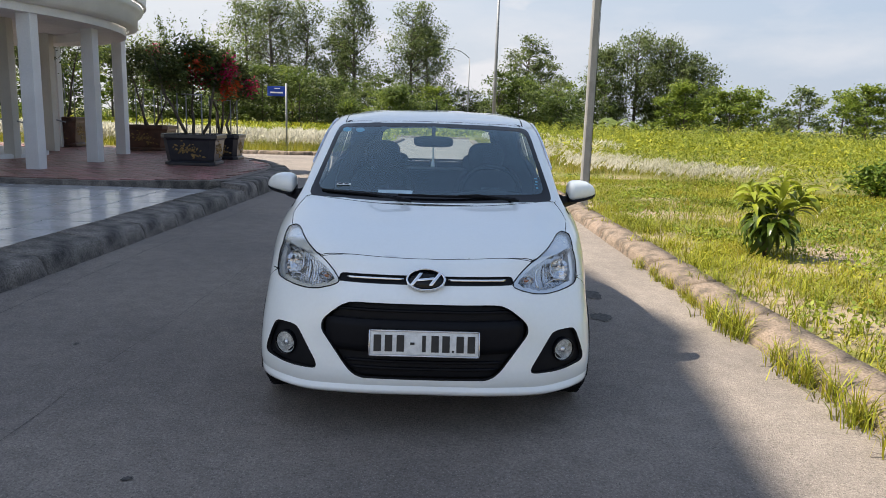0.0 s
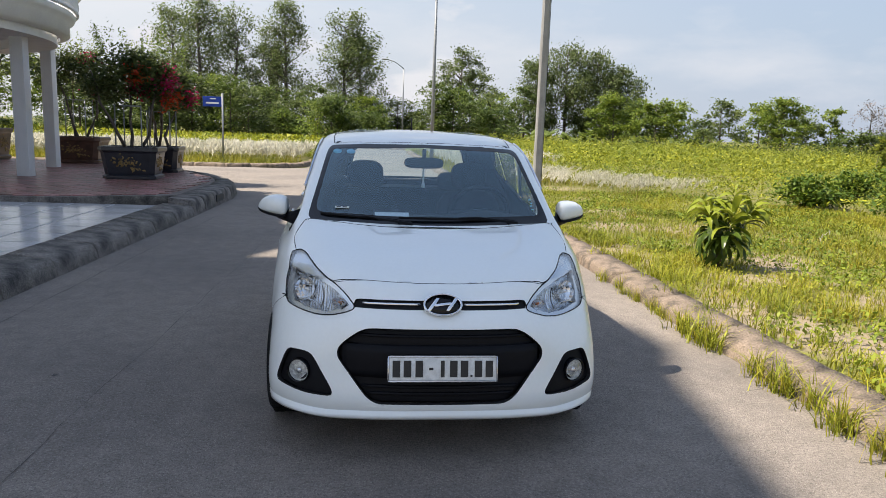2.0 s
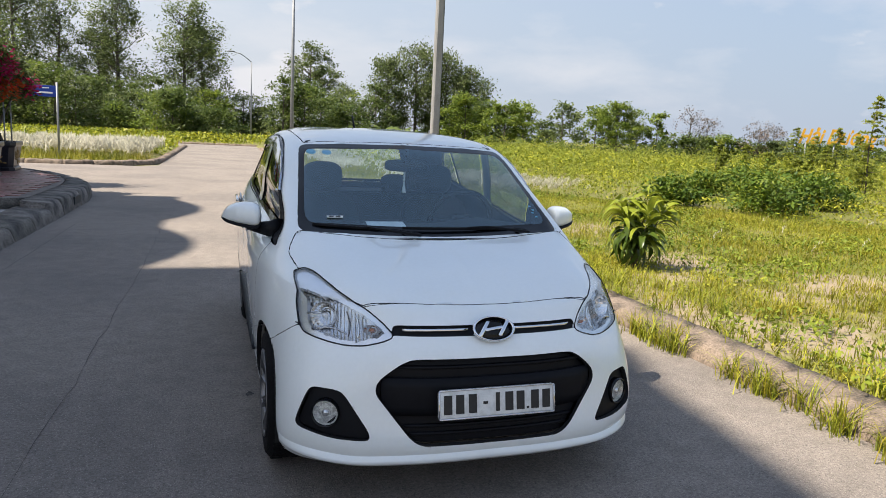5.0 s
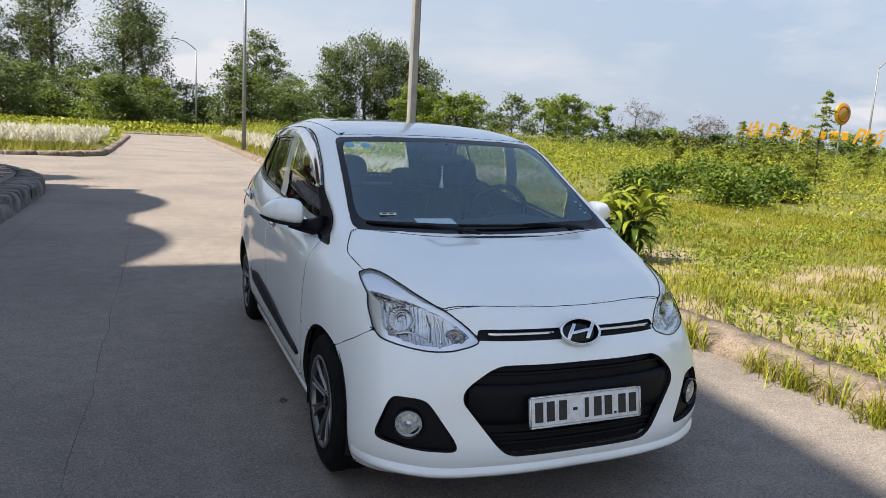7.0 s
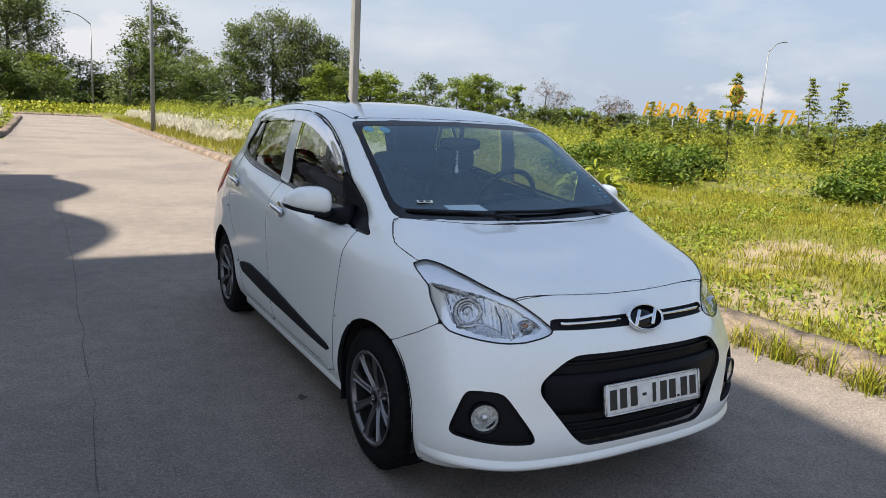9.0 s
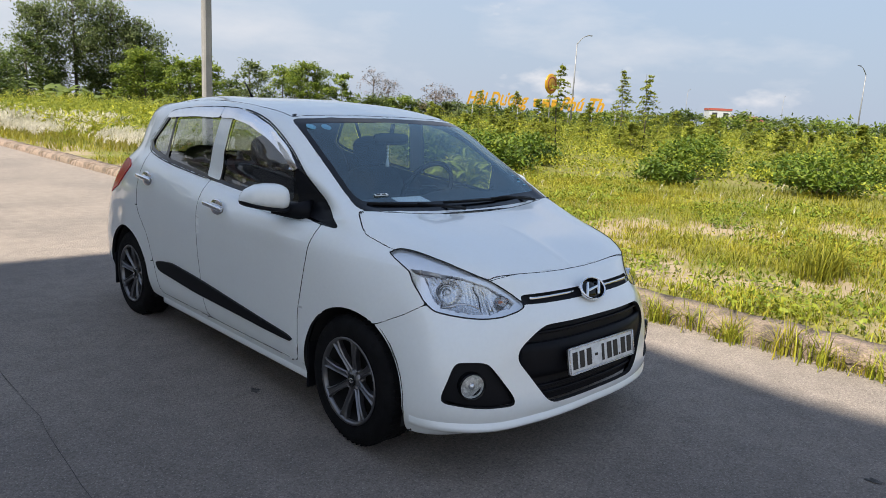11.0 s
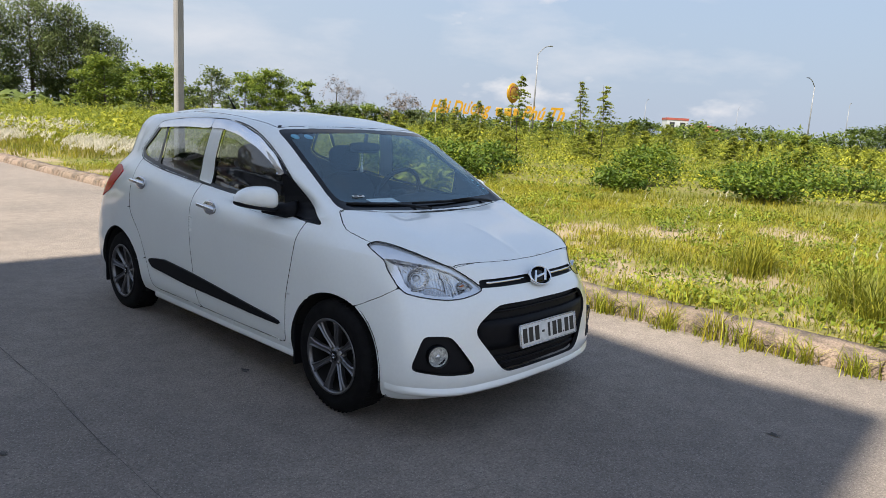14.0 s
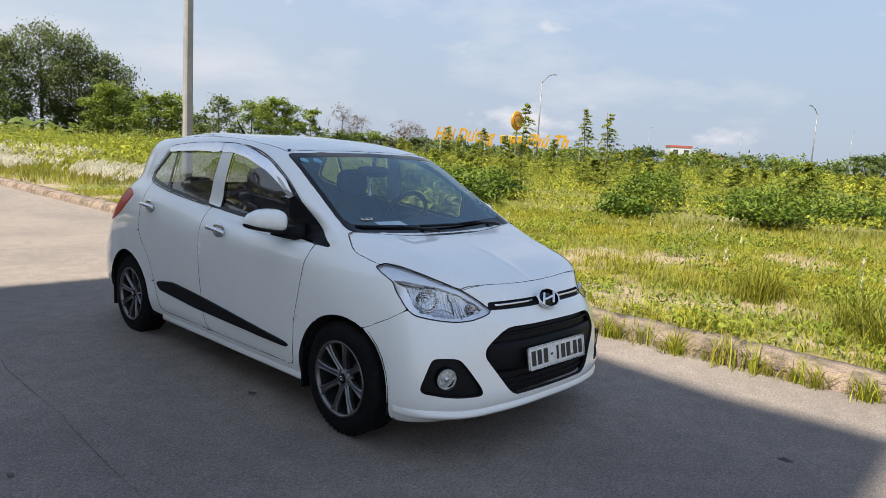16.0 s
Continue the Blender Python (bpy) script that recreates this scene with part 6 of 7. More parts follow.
def rim(b, depth, gap=0.0016, dark=False):
    """Draws the free edge in a little and folds it inwards, so that the panel shows a gap and thickness."""
    b.normal_update()
    edges = [e for e in b.edges if len(e.link_faces) == 1]
    verts = {v for e in edges for v in e.verts}
    for v in verts:
        pull = Vector()
        for e in v.link_edges:
            if len(e.link_faces) == 1:
                f = e.link_faces[0]
                t = (e.verts[1].co - e.verts[0].co)
                side = f.normal.cross(t)
                if side.length > 1e-9:
                    side.normalize()
                    if side.dot(f.calc_center_median() - e.verts[0].co) < 0:
                        side.negate()
                    pull += side
        if pull.length > 1e-6:
            v.co += pull.normalized() * gap
    nrm = {v: v.normal.copy() for v in verts}
    r = bmesh.ops.extrude_edge_only(b, edges=edges)
    newv = [g for g in r["geom"] if isinstance(g, bmesh.types.BMVert)]
    old = {}
    for v in newv:
        for e in v.link_edges:
            o = e.other_vert(v)
            if o in nrm:
                old[v] = o
    for v in newv:
        if v in old:
            v.co -= nrm[old[v]] * depth
    # blackens the fold, so the gap's shade is in its colour
    if dark:
        for g in r["geom"]:
            if isinstance(g, bmesh.types.BMFace):
                g.material_index = 1
    for e in edges:
        e.smooth = False
    b.normal_update()


def panel(name, b, mat, parent=car, label="", depth=0.014, gap=0.0024, weld=0.0016):
    bmesh.ops.remove_doubles(b, verts=b.verts, dist=min(weld, 0.0010))
    bmesh.ops.dissolve_degenerate(b, edges=b.edges, dist=0.0006)
    even_rim(b, 8)
    rim(b, depth, gap, True)
    return part(name, b, [mat, C["seam"]], parent, label)


def flip(poly):
    return [(-x, z) for x, z in reversed(poly)]


shell = body_shell()
LEFT = lambda f: f.calc_center_median().x < -0.3
RIGHT = lambda f: f.calc_center_median().x > 0.3
FRONT = lambda f: f.calc_center_median().y < 0.8
SIDES = ((LEFT, -1), (RIGHT, 1))

# wheel arches
WF, WR, WZ = 0.738, 3.16, 0.275
for keep, s in SIDES:
    for yc, r in ((WF, 0.325), (WR, 0.335)):
        poly = [(yc + r * math.cos(radians(a)), WZ + r * math.sin(radians(a))) for a in range(0, 181, 9)]
        poly = [(yc + r, -0.1)] + poly + [(yc - r, -0.1)]
        bmesh.ops.delete(shell, geom=cut(shell, "x", poly, keep), context="FACES")

# front openings
GRILLE = rounded([(-.470, .502), (-.343, .610), (.343, .610), (.470, .502), (.303, .282), (-.303, .282)], 0.05, 5)
grille_skin = take(shell, cut(shell, "y", GRILLE, FRONT))
BEZEL = rounded([(-.676, .482), (-.567, .480), (-.452, .302), (-.60, .300), (-.733, .328)], 0.022, 3)
bezels = [take(shell, cut(shell, "y", p, FRONT)) for p in (BEZEL, flip(BEZEL))]
# seen from ahead the lamp runs off to the side; its outer edge is given in side view
LAMP = rounded([(-.76, .842), (-.705, .842), (-.690, .850), (-.662, .862), (-.642, .863), (-.617, .857), (-.591, .839), (-.549, .812), (-.509, .787), (-.462, .763), (-.416, .727), (-.378, .688),
                (-.382, .673), (-.421, .657), (-.475, .641), (-.534, .633), (-.593, .638), (-.647, .648), (-.698, .664), (-.76, .664)], 0.012, 2)
LAMP_SIDE = [(.64, .89), (.626, .850), (.566, .824), (.50, .795), (.468, .760), (.428, .722), (.392, .686), (.345, .655), (.30, .60), (.05, .60), (.05, .89)]


def lamp_faces(b, poly, side_poly, keep):
    """The faces inside an outline in front view and another in side view."""
    cut(b, "y", poly, keep, 4)
    return [f for f in cut(b, "x", side_poly, keep, 4) if inside(poly, f.calc_center_median().x, f.calc_center_median().z)]


lamps = []
for p, keep in ((LAMP, LEFT), (flip(LAMP), RIGHT)):
    lamps.append(take(shell, lamp_faces(shell, p, LAMP_SIDE, lambda f, k=keep: k(f) and f.calc_center_median().y < 0.72)))
STRIP = rounded([(-.374, .716), (.374, .716), (.384, .683), (-.384, .683)], 0.006, 2)
strip_skin = take(shell, cut(shell, "y", STRIP, lambda f: f.calc_center_median().y < 0.3))

# windscreen and rear window
WS_OUT = rounded([(-.648, .982), (-.45, .972), (-.2, .9635), (0, .9605), (.2, .9635), (.45, .972), (.648, .982), (.572, 1.354), (.35, 1.366), (0, 1.371), (-.35, 1.366), (-.572, 1.354)], 0.03, 4)
WS_IN = rounded([(-.615, 1.012), (-.2, .998), (.2, .998), (.615, 1.012), (.552, 1.335), (0, 1.352), (-.552, 1.335)], 0.05, 5)
MID = lambda f: 0.78 < f.calc_center_median().y < 1.75
ws = take(shell, cut(shell, "y", WS_OUT, MID))
RW_OUT = rounded([(-.57, 1.045), (.57, 1.045), (.50, 1.345), (0, 1.362), (-.50, 1.345)], 0.05, 5)
rw = take(shell, cut(shell, "y", RW_OUT, lambda f: f.calc_center_median().y > 3.2))

# side windows: one dark frame opening each side, later split into panes
SIDE_OPEN = [(0.905, .905), (1.17, .918), (1.72, .972), (2.12, 1.008), (2.66, 1.068), (2.82, 1.090), (2.93, 1.115), (3.0, 1.158), (2.84, 1.338), (2.7, 1.364), (2.3, 1.388), (2.0, 1.390), (1.80, 1.368), (1.62, 1.318), (1.44, 1.230), (1.20, 1.075), (1.02, .967)]
SIDE_OPEN = rounded(SIDE_OPEN, 0.03, 3)
side_glass = [take(shell, cut(shell, "x", SIDE_OPEN, lambda f, k=k: k(f) and f.calc_center_median().z > 0.85)) for k, s in SIDES]

# bonnet
half = [(x, .214 + .0525 * (x / .474) ** 2) for x in np.linspace(0, .474, 6)]
side = spline(np.array([(.474, .2665), (.60, .375), (.662, .56), (.688, .68), (.702, .765)]), np.linspace(0, 4, 9))
half += [tuple(p) for p in side[1:]] + [(.690, .815), (.672, .850)] + [(x, .782 + .105 * (x / .655) ** 2) for x in np.linspace(.655, 0, 6)]
HOOD = half + [(-x, y) for x, y in reversed(half[1:-1])]
hood = take(shell, cut(shell, "z", HOOD, lambda f: f.calc_center_median().y < 0.95 and f.calc_center_median().z > 0.74))

# doors
DOOR_F = rounded([(1.015, .93), (1.05, .72), (1.105, .50), (1.115, .262), (2.02, .262), (2.08, .40), (2.10, .62), (2.105, 1.03), (2.02, 1.03), (1.3, 1.03)], 0.03, 3)
DOOR_R = rounded([(1.95, .262), (2.66, .262), (2.72, .42), (2.80, .60), (2.93, .74), (2.955, .90), (2.93, 1.13), (1.95, 1.13)], 0.04, 3)
low = lambda k: (lambda f: k(f) and f.calc_center_median().z < 1.16)
doors = []
for k, s in SIDES:
    doors.append((take(shell, cut(shell, "x", DOOR_F, low(k))), take(shell, cut(shell, "x", DOOR_R, low(k))), s))

# front bumper: all in front of the seam between wheel arch and lamp
SEAM = [(-0.2, 0.05), (0.62, 0.05), (0.62, 0.56), (0.57, 0.575), (0.45, 0.635), (0.36, 0.70), (0.22, 0.80), (-0.2, 0.80)]
nose = []
for k in (lambda f: f.calc_center_median().x < 0, lambda f: f.calc_center_median().x >= 0):
    nose += cut(shell, "x", SEAM, k)
bumper = take(shell, nose)

# roof skin with its two dark drip channels
ROOF = [(-.545, 1.597), (-.30, 1.562), (0, 1.552), (.30, 1.562), (.545, 1.597), (.562, 1.85), (.566, 2.3), (.552, 2.85), (.50, 3.2), (0, 3.25), (-.50, 3.2), (-.552, 2.85), (-.566, 2.3), (-.562, 1.85)]
roof = take(shell, cut(shell, "z", ROOF, lambda f: f.calc_center_median().z > 1.33))

panel("body_shell", shell, C["paint"], depth=0.02)
panel("bonnet", hood, C["paint"], depth=0.018, gap=0.0030, weld=0.0010)
panel("roof", roof, C["paint"], depth=0.012, gap=0.006)
bump_ob = panel("front_bumper", bumper, C["paint"], depth=0.02, gap=0.0008)

# dark sheet behind the skin: cabin lining, and painted shade in the gaps
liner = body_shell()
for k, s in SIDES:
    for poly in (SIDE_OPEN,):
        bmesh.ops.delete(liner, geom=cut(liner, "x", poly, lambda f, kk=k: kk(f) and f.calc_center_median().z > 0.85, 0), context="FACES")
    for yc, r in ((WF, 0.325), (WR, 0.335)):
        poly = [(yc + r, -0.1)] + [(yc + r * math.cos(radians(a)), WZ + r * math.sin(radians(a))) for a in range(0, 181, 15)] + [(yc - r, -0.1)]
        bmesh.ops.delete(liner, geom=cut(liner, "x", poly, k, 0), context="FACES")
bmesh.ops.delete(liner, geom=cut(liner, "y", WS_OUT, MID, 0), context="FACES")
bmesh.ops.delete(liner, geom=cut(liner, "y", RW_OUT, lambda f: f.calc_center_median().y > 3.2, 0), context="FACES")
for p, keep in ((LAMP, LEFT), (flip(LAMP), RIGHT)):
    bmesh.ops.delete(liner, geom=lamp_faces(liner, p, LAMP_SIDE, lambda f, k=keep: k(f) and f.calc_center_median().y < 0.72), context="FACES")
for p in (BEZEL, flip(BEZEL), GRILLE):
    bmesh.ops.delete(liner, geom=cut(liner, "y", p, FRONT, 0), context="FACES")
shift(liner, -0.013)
part("lining_and_gap_shade", liner, C["inside"], car, "dark cabin lining and shade sheet behind the gaps")

# windscreen, rear window
inner = cut(ws, "y", WS_IN, lambda f: True)
pane = take(ws, inner)
even_rim(ws, 3)
part("windscreen_border", ws, C["gloss"], car, "black windscreen border")
part("windscreen", pane, C["screen"], car, "clear windscreen")
RW_IN = rounded([(-.52, 1.065), (.52, 1.065), (.45, 1.325), (0, 1.34), (-.45, 1.325)], 0.05, 5)
pane = take(rw, cut(rw, "y", RW_IN, lambda f: True))
part("rear_window_border", rw, C["gloss"], car, "black rear window border")
part("rear_window", pane, C["screen"], car, "clear rear window")

# doors with windows, handles, mouldings, chrome rain visors
WIN_F = rounded([(1.36, .965), (2.0, 1.016), (1.968, 1.345), (1.92, 1.342), (1.80, 1.322), (1.60, 1.26), (1.40, 1.16), (1.345, 1.12)], 0.02, 3)
WIN_R = rounded([(2.165, 1.030), (2.655, 1.086), (2.677, 1.328), (2.112, 1.345)], 0.02, 3)
WIN_Q = rounded([(2.692, 1.094), (2.80, 1.110), (2.90, 1.130), (2.962, 1.166), (2.82, 1.318), (2.712, 1.325)], 0.014, 3)
PILLAR = [(2.012, 1.008), (2.155, 1.022), (2.102, 1.379), (1.978, 1.379)]
SAIL = rounded([(.91, .908), (1.30, .938), (1.335, 1.125), (1.28, 1.118), (1.03, .972)], 0.012, 2)
VISOR_F = [(2.10, 1.335), (1.97, 1.337), (1.80, 1.312), (1.60, 1.25), (1.42, 1.165), (1.345, 1.115), (1.305, 1.128), (1.42, 1.216), (1.60, 1.306), (1.80, 1.361), (1.95, 1.385), (2.10, 1.389)]
VISOR_R = [(2.104, 1.389), (2.4, 1.385), (2.7, 1.363), (2.815, 1.345), (2.835, 1.312), (2.70, 1.320), (2.4, 1.334), (2.104, 1.335)]
MOULD = rounded([(1.14, .352), (1.15, .375), (2.12, .462), (2.45, .485), (2.665, .462), (2.68, .44), (2.62, .405), (2.12, .372)], 0.008, 2)


def skin_patch(poly, side, off, zlo=0.0):
    """A patch lying on the outer skin with a given outline in side view."""
    b = bmesh.new()
    y0, y1 = min(p[0] for p in poly) - 0.25, max(p[0] for p in poly) + 0.25
    z0, z1 = min(p[1] for p in poly) - 0.15, max(p[1] for p in poly) + 0.15
    vm = {}
    for u in range(GRID.shape[0] - 1):
        for v in range(GRID.shape[1] - 1):
            g = GRID[u:u + 2, v:v + 2]
            if g[..., 0].min() < 0.3 or g[..., 1].min() > y1 or g[..., 1].max() < y0 or g[..., 2].min() > z1 or g[..., 2].max() < z0:
                continue
            q = []
            for a, c in ((u, v), (u + 1, v), (u + 1, v + 1), (u, v + 1)):
                if (a, c) not in vm:
                    vm[a, c] = b.verts.new((side * GRID[a, c, 0], GRID[a, c, 1], GRID[a, c, 2]))
                q.append(vm[a, c])
            b.faces.new(q)
    b.normal_update()
    if sum(f.normal.x for f in b.faces) * side < 0:
        bmesh.ops.reverse_faces(b, faces=b.faces)
    p = take(b, cut(b, "x", poly, lambda f: f.calc_center_median().z > zlo))
    b.free()
    shift(p, off)
    return p


MIRROR = ((0.0, .990, .988, .006, .006), (0.05, 1.016, .975, .034, .026), (0.16, 1.041, .966, .058, .040), (0.36, 1.061, .957, .078, .048), (0.58, 1.068, .950, .086, .052),
          (0.80, 1.067, .945, .086, .052), (0.92, 1.058, .950, .074, .048), (0.98, 1.036, .972, .052, .040), (1.0, 1.010, .995, .014, .012))


def mirror_bm(side, strip=False):
    """Drop-shaped mirror housing lofted from its outer tip inwards; strip: the dark band round its lower rim alone."""
    b = bmesh.new()
    prev = None
    st = np.array(MIRROR)
    for u in np.linspace(0, 1, 25) ** 0.9:
        top, bot, ahead, behind = (float(np.interp(u, st[:, 0], st[:, k])) for k in (1, 2, 3, 4))
        if strip:
            top, ahead, behind = bot + min(0.016, (top - bot) * 0.4), ahead + 0.003, behind + 0.002
            bot -= 0.006
        x, y0 = side * (0.972 - 0.188 * u), 1.352 - 0.075 * u
        ring = []
        for k in range(24):
            a = 2 * math.pi * k / 24
            c, d = math.cos(a), math.sin(a)
            c, d = math.copysign(abs(c) ** 0.72, c), math.copysign(abs(d) ** 0.72, d)
            ring.append(b.verts.new((x, y0 + (behind if c > 0 else ahead) * c, (top + bot) / 2 + (top - bot) / 2 * d)))
        if prev:
            for k in range(24):
                b.faces.new((prev[k], prev[(k + 1) % 24], ring[(k + 1) % 24], ring[k]))
        else:
            b.faces.new(ring[::-1])
        prev = ring
    b.faces.new(prev)
    bmesh.ops.recalc_face_normals(b, faces=b.faces)
    return b


SEAL = [(1.00, .962), (1.20, 1.080), (1.44, 1.236), (1.62, 1.323), (1.80, 1.372), (2.0, 1.394), (2.3, 1.392), (2.7, 1.369), (2.84, 1.348), (2.92, 1.262), (3.008, 1.160), (2.94, 1.110), (2.82, 1.084), (2.66, 1.062), (2.12, 1.003)]
SEAL = [tuple(p) for p in spline(np.array(SEAL), np.linspace(0, len(SEAL) - 1, 40))]


def band(line, w):
    """A strip of width w laid along a line."""
    out = []
    for k, p in enumerate(line):
        d = Vector(line[min(k + 1, len(line) - 1)]) - Vector(line[max(k - 1, 0)])
        d.normalize()
        out.append((Vector(p) + Vector((-d.y, d.x)) * w / 2, Vector(p) - Vector((-d.y, d.x)) * w / 2))
    return [tuple(q[0]) for q in out] + [tuple(q[1]) for q in reversed(out)]


for (df, dr, s), frame_b in zip(doors, side_glass):
    front = panel("front_door", df, C["paint"], weld=0.0035)
    rear = panel("rear_door", dr, C["paint"], weld=0.0035)
    bits = []
    for poly in (WIN_F, WIN_R, WIN_Q, PILLAR, SAIL):
        bits.append(take(frame_b, cut(frame_b, "x", poly, lambda f: True)))
    even_rim(frame_b, 3)
    part("window_frame", frame_b, C["gloss"], front, "black window frame")
    for nm, bb, own in (("front_window", bits[0], front), ("rear_window_pane", bits[1], rear), ("quarter_window", bits[2], rear)):
        shift(bb, -0.006)
        part(nm, bb, C["pane"], own, "tinted window pane")
    shift(bits[3], 0.002)
    part("pillar", bits[3], C["paint"], front, "white centre pillar")
    shift(bits[4], 0.003)
    rim(bits[4], 0.008, 0.0)
    part("mirror_sail", bits[4], C["black"], front, "black mirror base panel")
    for poly, own in ((VISOR_F, front), (VISOR_R, rear)):
        v = skin_patch(poly, s, 0.012, 1.0)
        rim(v, 0.012, 0.0)
        part("rain_visor", v, C["brushed"], own, "smoked chrome rain visor")
    for lo, hi in ((0, 14), (13, 27), (26, 40)):
        part("door_seal", skin_patch(band(SEAL[lo:hi], 0.005), s, 0.0035, 0.8), C["seam"], rear if hi == 40 else front, "black rubber door seal")
    mo = skin_patch(MOULD, s, 0.012)
    rim(mo, 0.02, 0.0)
    part("side_moulding", mo, C["black"], front, "black side moulding")
    for y, z, own in ((1.875, .887, front), (2.79, .950, rear)):
        x = s * 0.835
        b = bmesh.new()
        bmesh.ops.create_uvsphere(b, u_segments=24, v_segments=12, radius=1.0, matrix=Matrix.Translation((x - s * 0.008, y - 0.006, z)) @ Matrix.Diagonal((0.010, 0.074, 0.044, 1)))
        part("handle_cup", b, C["brushed"], own, "chrome handle cup")
        b = box_bm(0.020, 0.20, 0.024, (x + s * 0.014, y + 0.004, z + 0.004), 0.009, 4, rot=Matrix.Rotation(radians(4.0), 3, "X"))
        part("handle", b, C["chrome"], own, "chrome door handle")
    # mirror
    mir = part("wing_mirror", mirror_bm(s), C["paint"], car, "white wing mirror")
    part("mirror_foot", tube_bm([(s * 0.705, 1.17, .952), (s * 0.745, 1.22, .944), (s * 0.79, 1.265, .944), (s * 0.845, 1.29, .952)], [0.050, 0.040, 0.030, 0.022], 12), C["black"], mir, "black mirror stalk")
    part("mirror_base_strip", mirror_bm(s, True), C["black"], mir, "black lower mirror shell")
    part("mirror_glass", box_bm(0.105, 0.004, 0.070, (s * 0.868, 1.357, 1.008), 0.0015, rot=Matrix.Rotation(radians(21.7 * s), 3, "Z")), C["chrome"], mir)
    # sill
    b = box_bm(0.05, 1.62, 0.06, (s * 0.772, 1.87, 0.215), 0.02, 3)
    part("sill", b, C["paint"], car, "white sill")
    # tail lamp
    TAIL = rounded([(3.16, 1.00), (3.30, 1.035), (3.56, 1.01), (3.68, .84), (3.55, .78), (3.36, .85)], 0.025, 3)
    t = skin_patch(TAIL, s, 0.006, 0.7)
    rim(t, 0.012, 0.0)
    part("tail_lamp", t, C["red"], car, "red tail lamp")

# ---- front: grille, bezels, lamps ----
shift(grille_skin, -0.032)
back = part("grille", grille_skin, C["black"], bump_ob, "black plastic lower grille")


def front_y(x, z):
    """Depth of the nose at a place, from the net's front columns."""
    u = GRID[:45, :36]
    d = (u[..., 0] - abs(x)) ** 2 + (u[..., 2] - z) ** 2
    k = np.unravel_index(np.argmin(d), d.shape)
    return float(u[k][1])


def ribbon(points, w, h, bm=None):
    """A bar of rounded section along points across the nose."""
    b = bm or bmesh.new()
    prev = None
    for p in points:
        ring = [b.verts.new((p[0], p[1] + dy * w, p[2] + dz * h)) for dy, dz in ((-0.35, -0.5), (0.5, -0.5), (0.5, 0.5), (-0.35, 0.5), (-0.5, 0.25), (-0.5, -0.25))]
        if prev:
            for i in range(6):
                b.faces.new((prev[i], prev[(i + 1) % 6], ring[(i + 1) % 6], ring[i]))
        else:
            b.faces.new(ring[::-1])
        prev = ring
    b.faces.new(prev)
    bmesh.ops.recalc_face_normals(b, faces=b.faces)
    return b


def grille_half(z):
    """Half width of the lower grille at a height."""
    return .343 + (.470 - .343) * (.610 - z) / .108 if z > .502 else .303 + .167 * (z - .282) / .220


for z in (.575, .352, .322):
    hw = grille_half(z) - 0.012
    pts = [(x, front_y(x, z) + 0.030, z) for x in np.linspace(-hw, hw, 17)]
    part("slat", ribbon(pts, 0.018, 0.012), C["black"], back)
# broad plate carrier bar
b = bmesh.new()
for z0, z1 in ((.392, .535),):
    hw = max(grille_half(z0), grille_half(z1)) - 0.004
    pts = [(x, front_y(x, .47) + 0.026, (z0 + z1) / 2) for x in np.linspace(-hw, hw, 21)]
    ribbon(pts, 0.036, z1 - z0, b)
part("plate_carrier", b, C["black"], back, "black bumper bar behind the plate")

shift(strip_skin, -0.014)
strip = part("upper_grille", strip_skin, C["gloss"], bump_ob, "gloss black upper grille strip")
for s in (-1, 1):
    pts = [(s * x, front_y(x, .70) + 0.004, .7005 + 0.004 * x) for x in np.linspace(0.095, 0.345, 12)]
    part("chrome_bar", ribbon(pts, 0.012, 0.011), C["chrome"], strip, "thin chrome bar")

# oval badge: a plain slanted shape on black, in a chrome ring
badge = part("badge", lathe_bm([(0.001, 0.0), (0.05, 0.0), (0.05, 0.012), (0.001, 0.012)], 40, "y"), C["gloss"], bump_ob, "oval chrome badge on black")
badge.matrix_basis = pose(0, 0.100, .709, -34, 0, 0) @ Matrix.Diagonal((1.55, 1, 0.92, 1))
b = lathe_bm([(0.049, -0.004), (0.051, -0.008), (0.0545, -0.006), (0.056, 0.006), (0.049, 0.004), (0.049, -0.004)], 40, "y")
part("ring", b, C["chrome"], badge, "chrome ring")
b = bmesh.new()
for x0 in (-0.026, 0.026):
    box_bm(0.011, 0.006, 0.070, (x0, -0.004, 0), 0.002, 1, bm=b, rot=Matrix.Rotation(radians(22), 3, "Y"))
box_bm(0.05, 0.006, 0.013, (0, -0.004, 0), 0.002, 1, bm=b, rot=Matrix.Rotation(radians(-14), 3, "Y"))
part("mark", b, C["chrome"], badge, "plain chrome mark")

# folded lip along the bumper's lower edge
lip = [GRID[u, 6] for u in range(0, 44)]
pts = []
for q in lip:
    out = Vector((q[0], q[1] - 0.9, 0)).normalized()
    pts.append((q[0] + out.x * 0.006, q[1] + out.y * 0.006, q[2] - 0.004))
b = bmesh.new()
prev = None
for x, y, z in [(-p[0], p[1], p[2]) for p in reversed(pts[1:])] + pts:
    out = Vector((x, y - 0.9, 0)).normalized()
    f = min(1.0, abs(x) / 0.6)
    fade = max(0.0, min(1.0, (0.33 - y) / 0.14))
    ring = [b.verts.new((x + out.x * o, y + out.y * o, z + h)) for o, h in ((-0.012, 0.034), (-0.004 + 0.005 * fade, 0.020), (-0.004 + (0.011 + 0.007 * f) * fade, 0.000), (-0.004 + (0.012 + 0.007 * f) * fade, -0.010), (-0.006, -0.026), (-0.04, -0.028))]
    if prev:
        for i in range(5):
            b.faces.new((prev[i], prev[i + 1], ring[i + 1], ring[i]))
    prev = ring
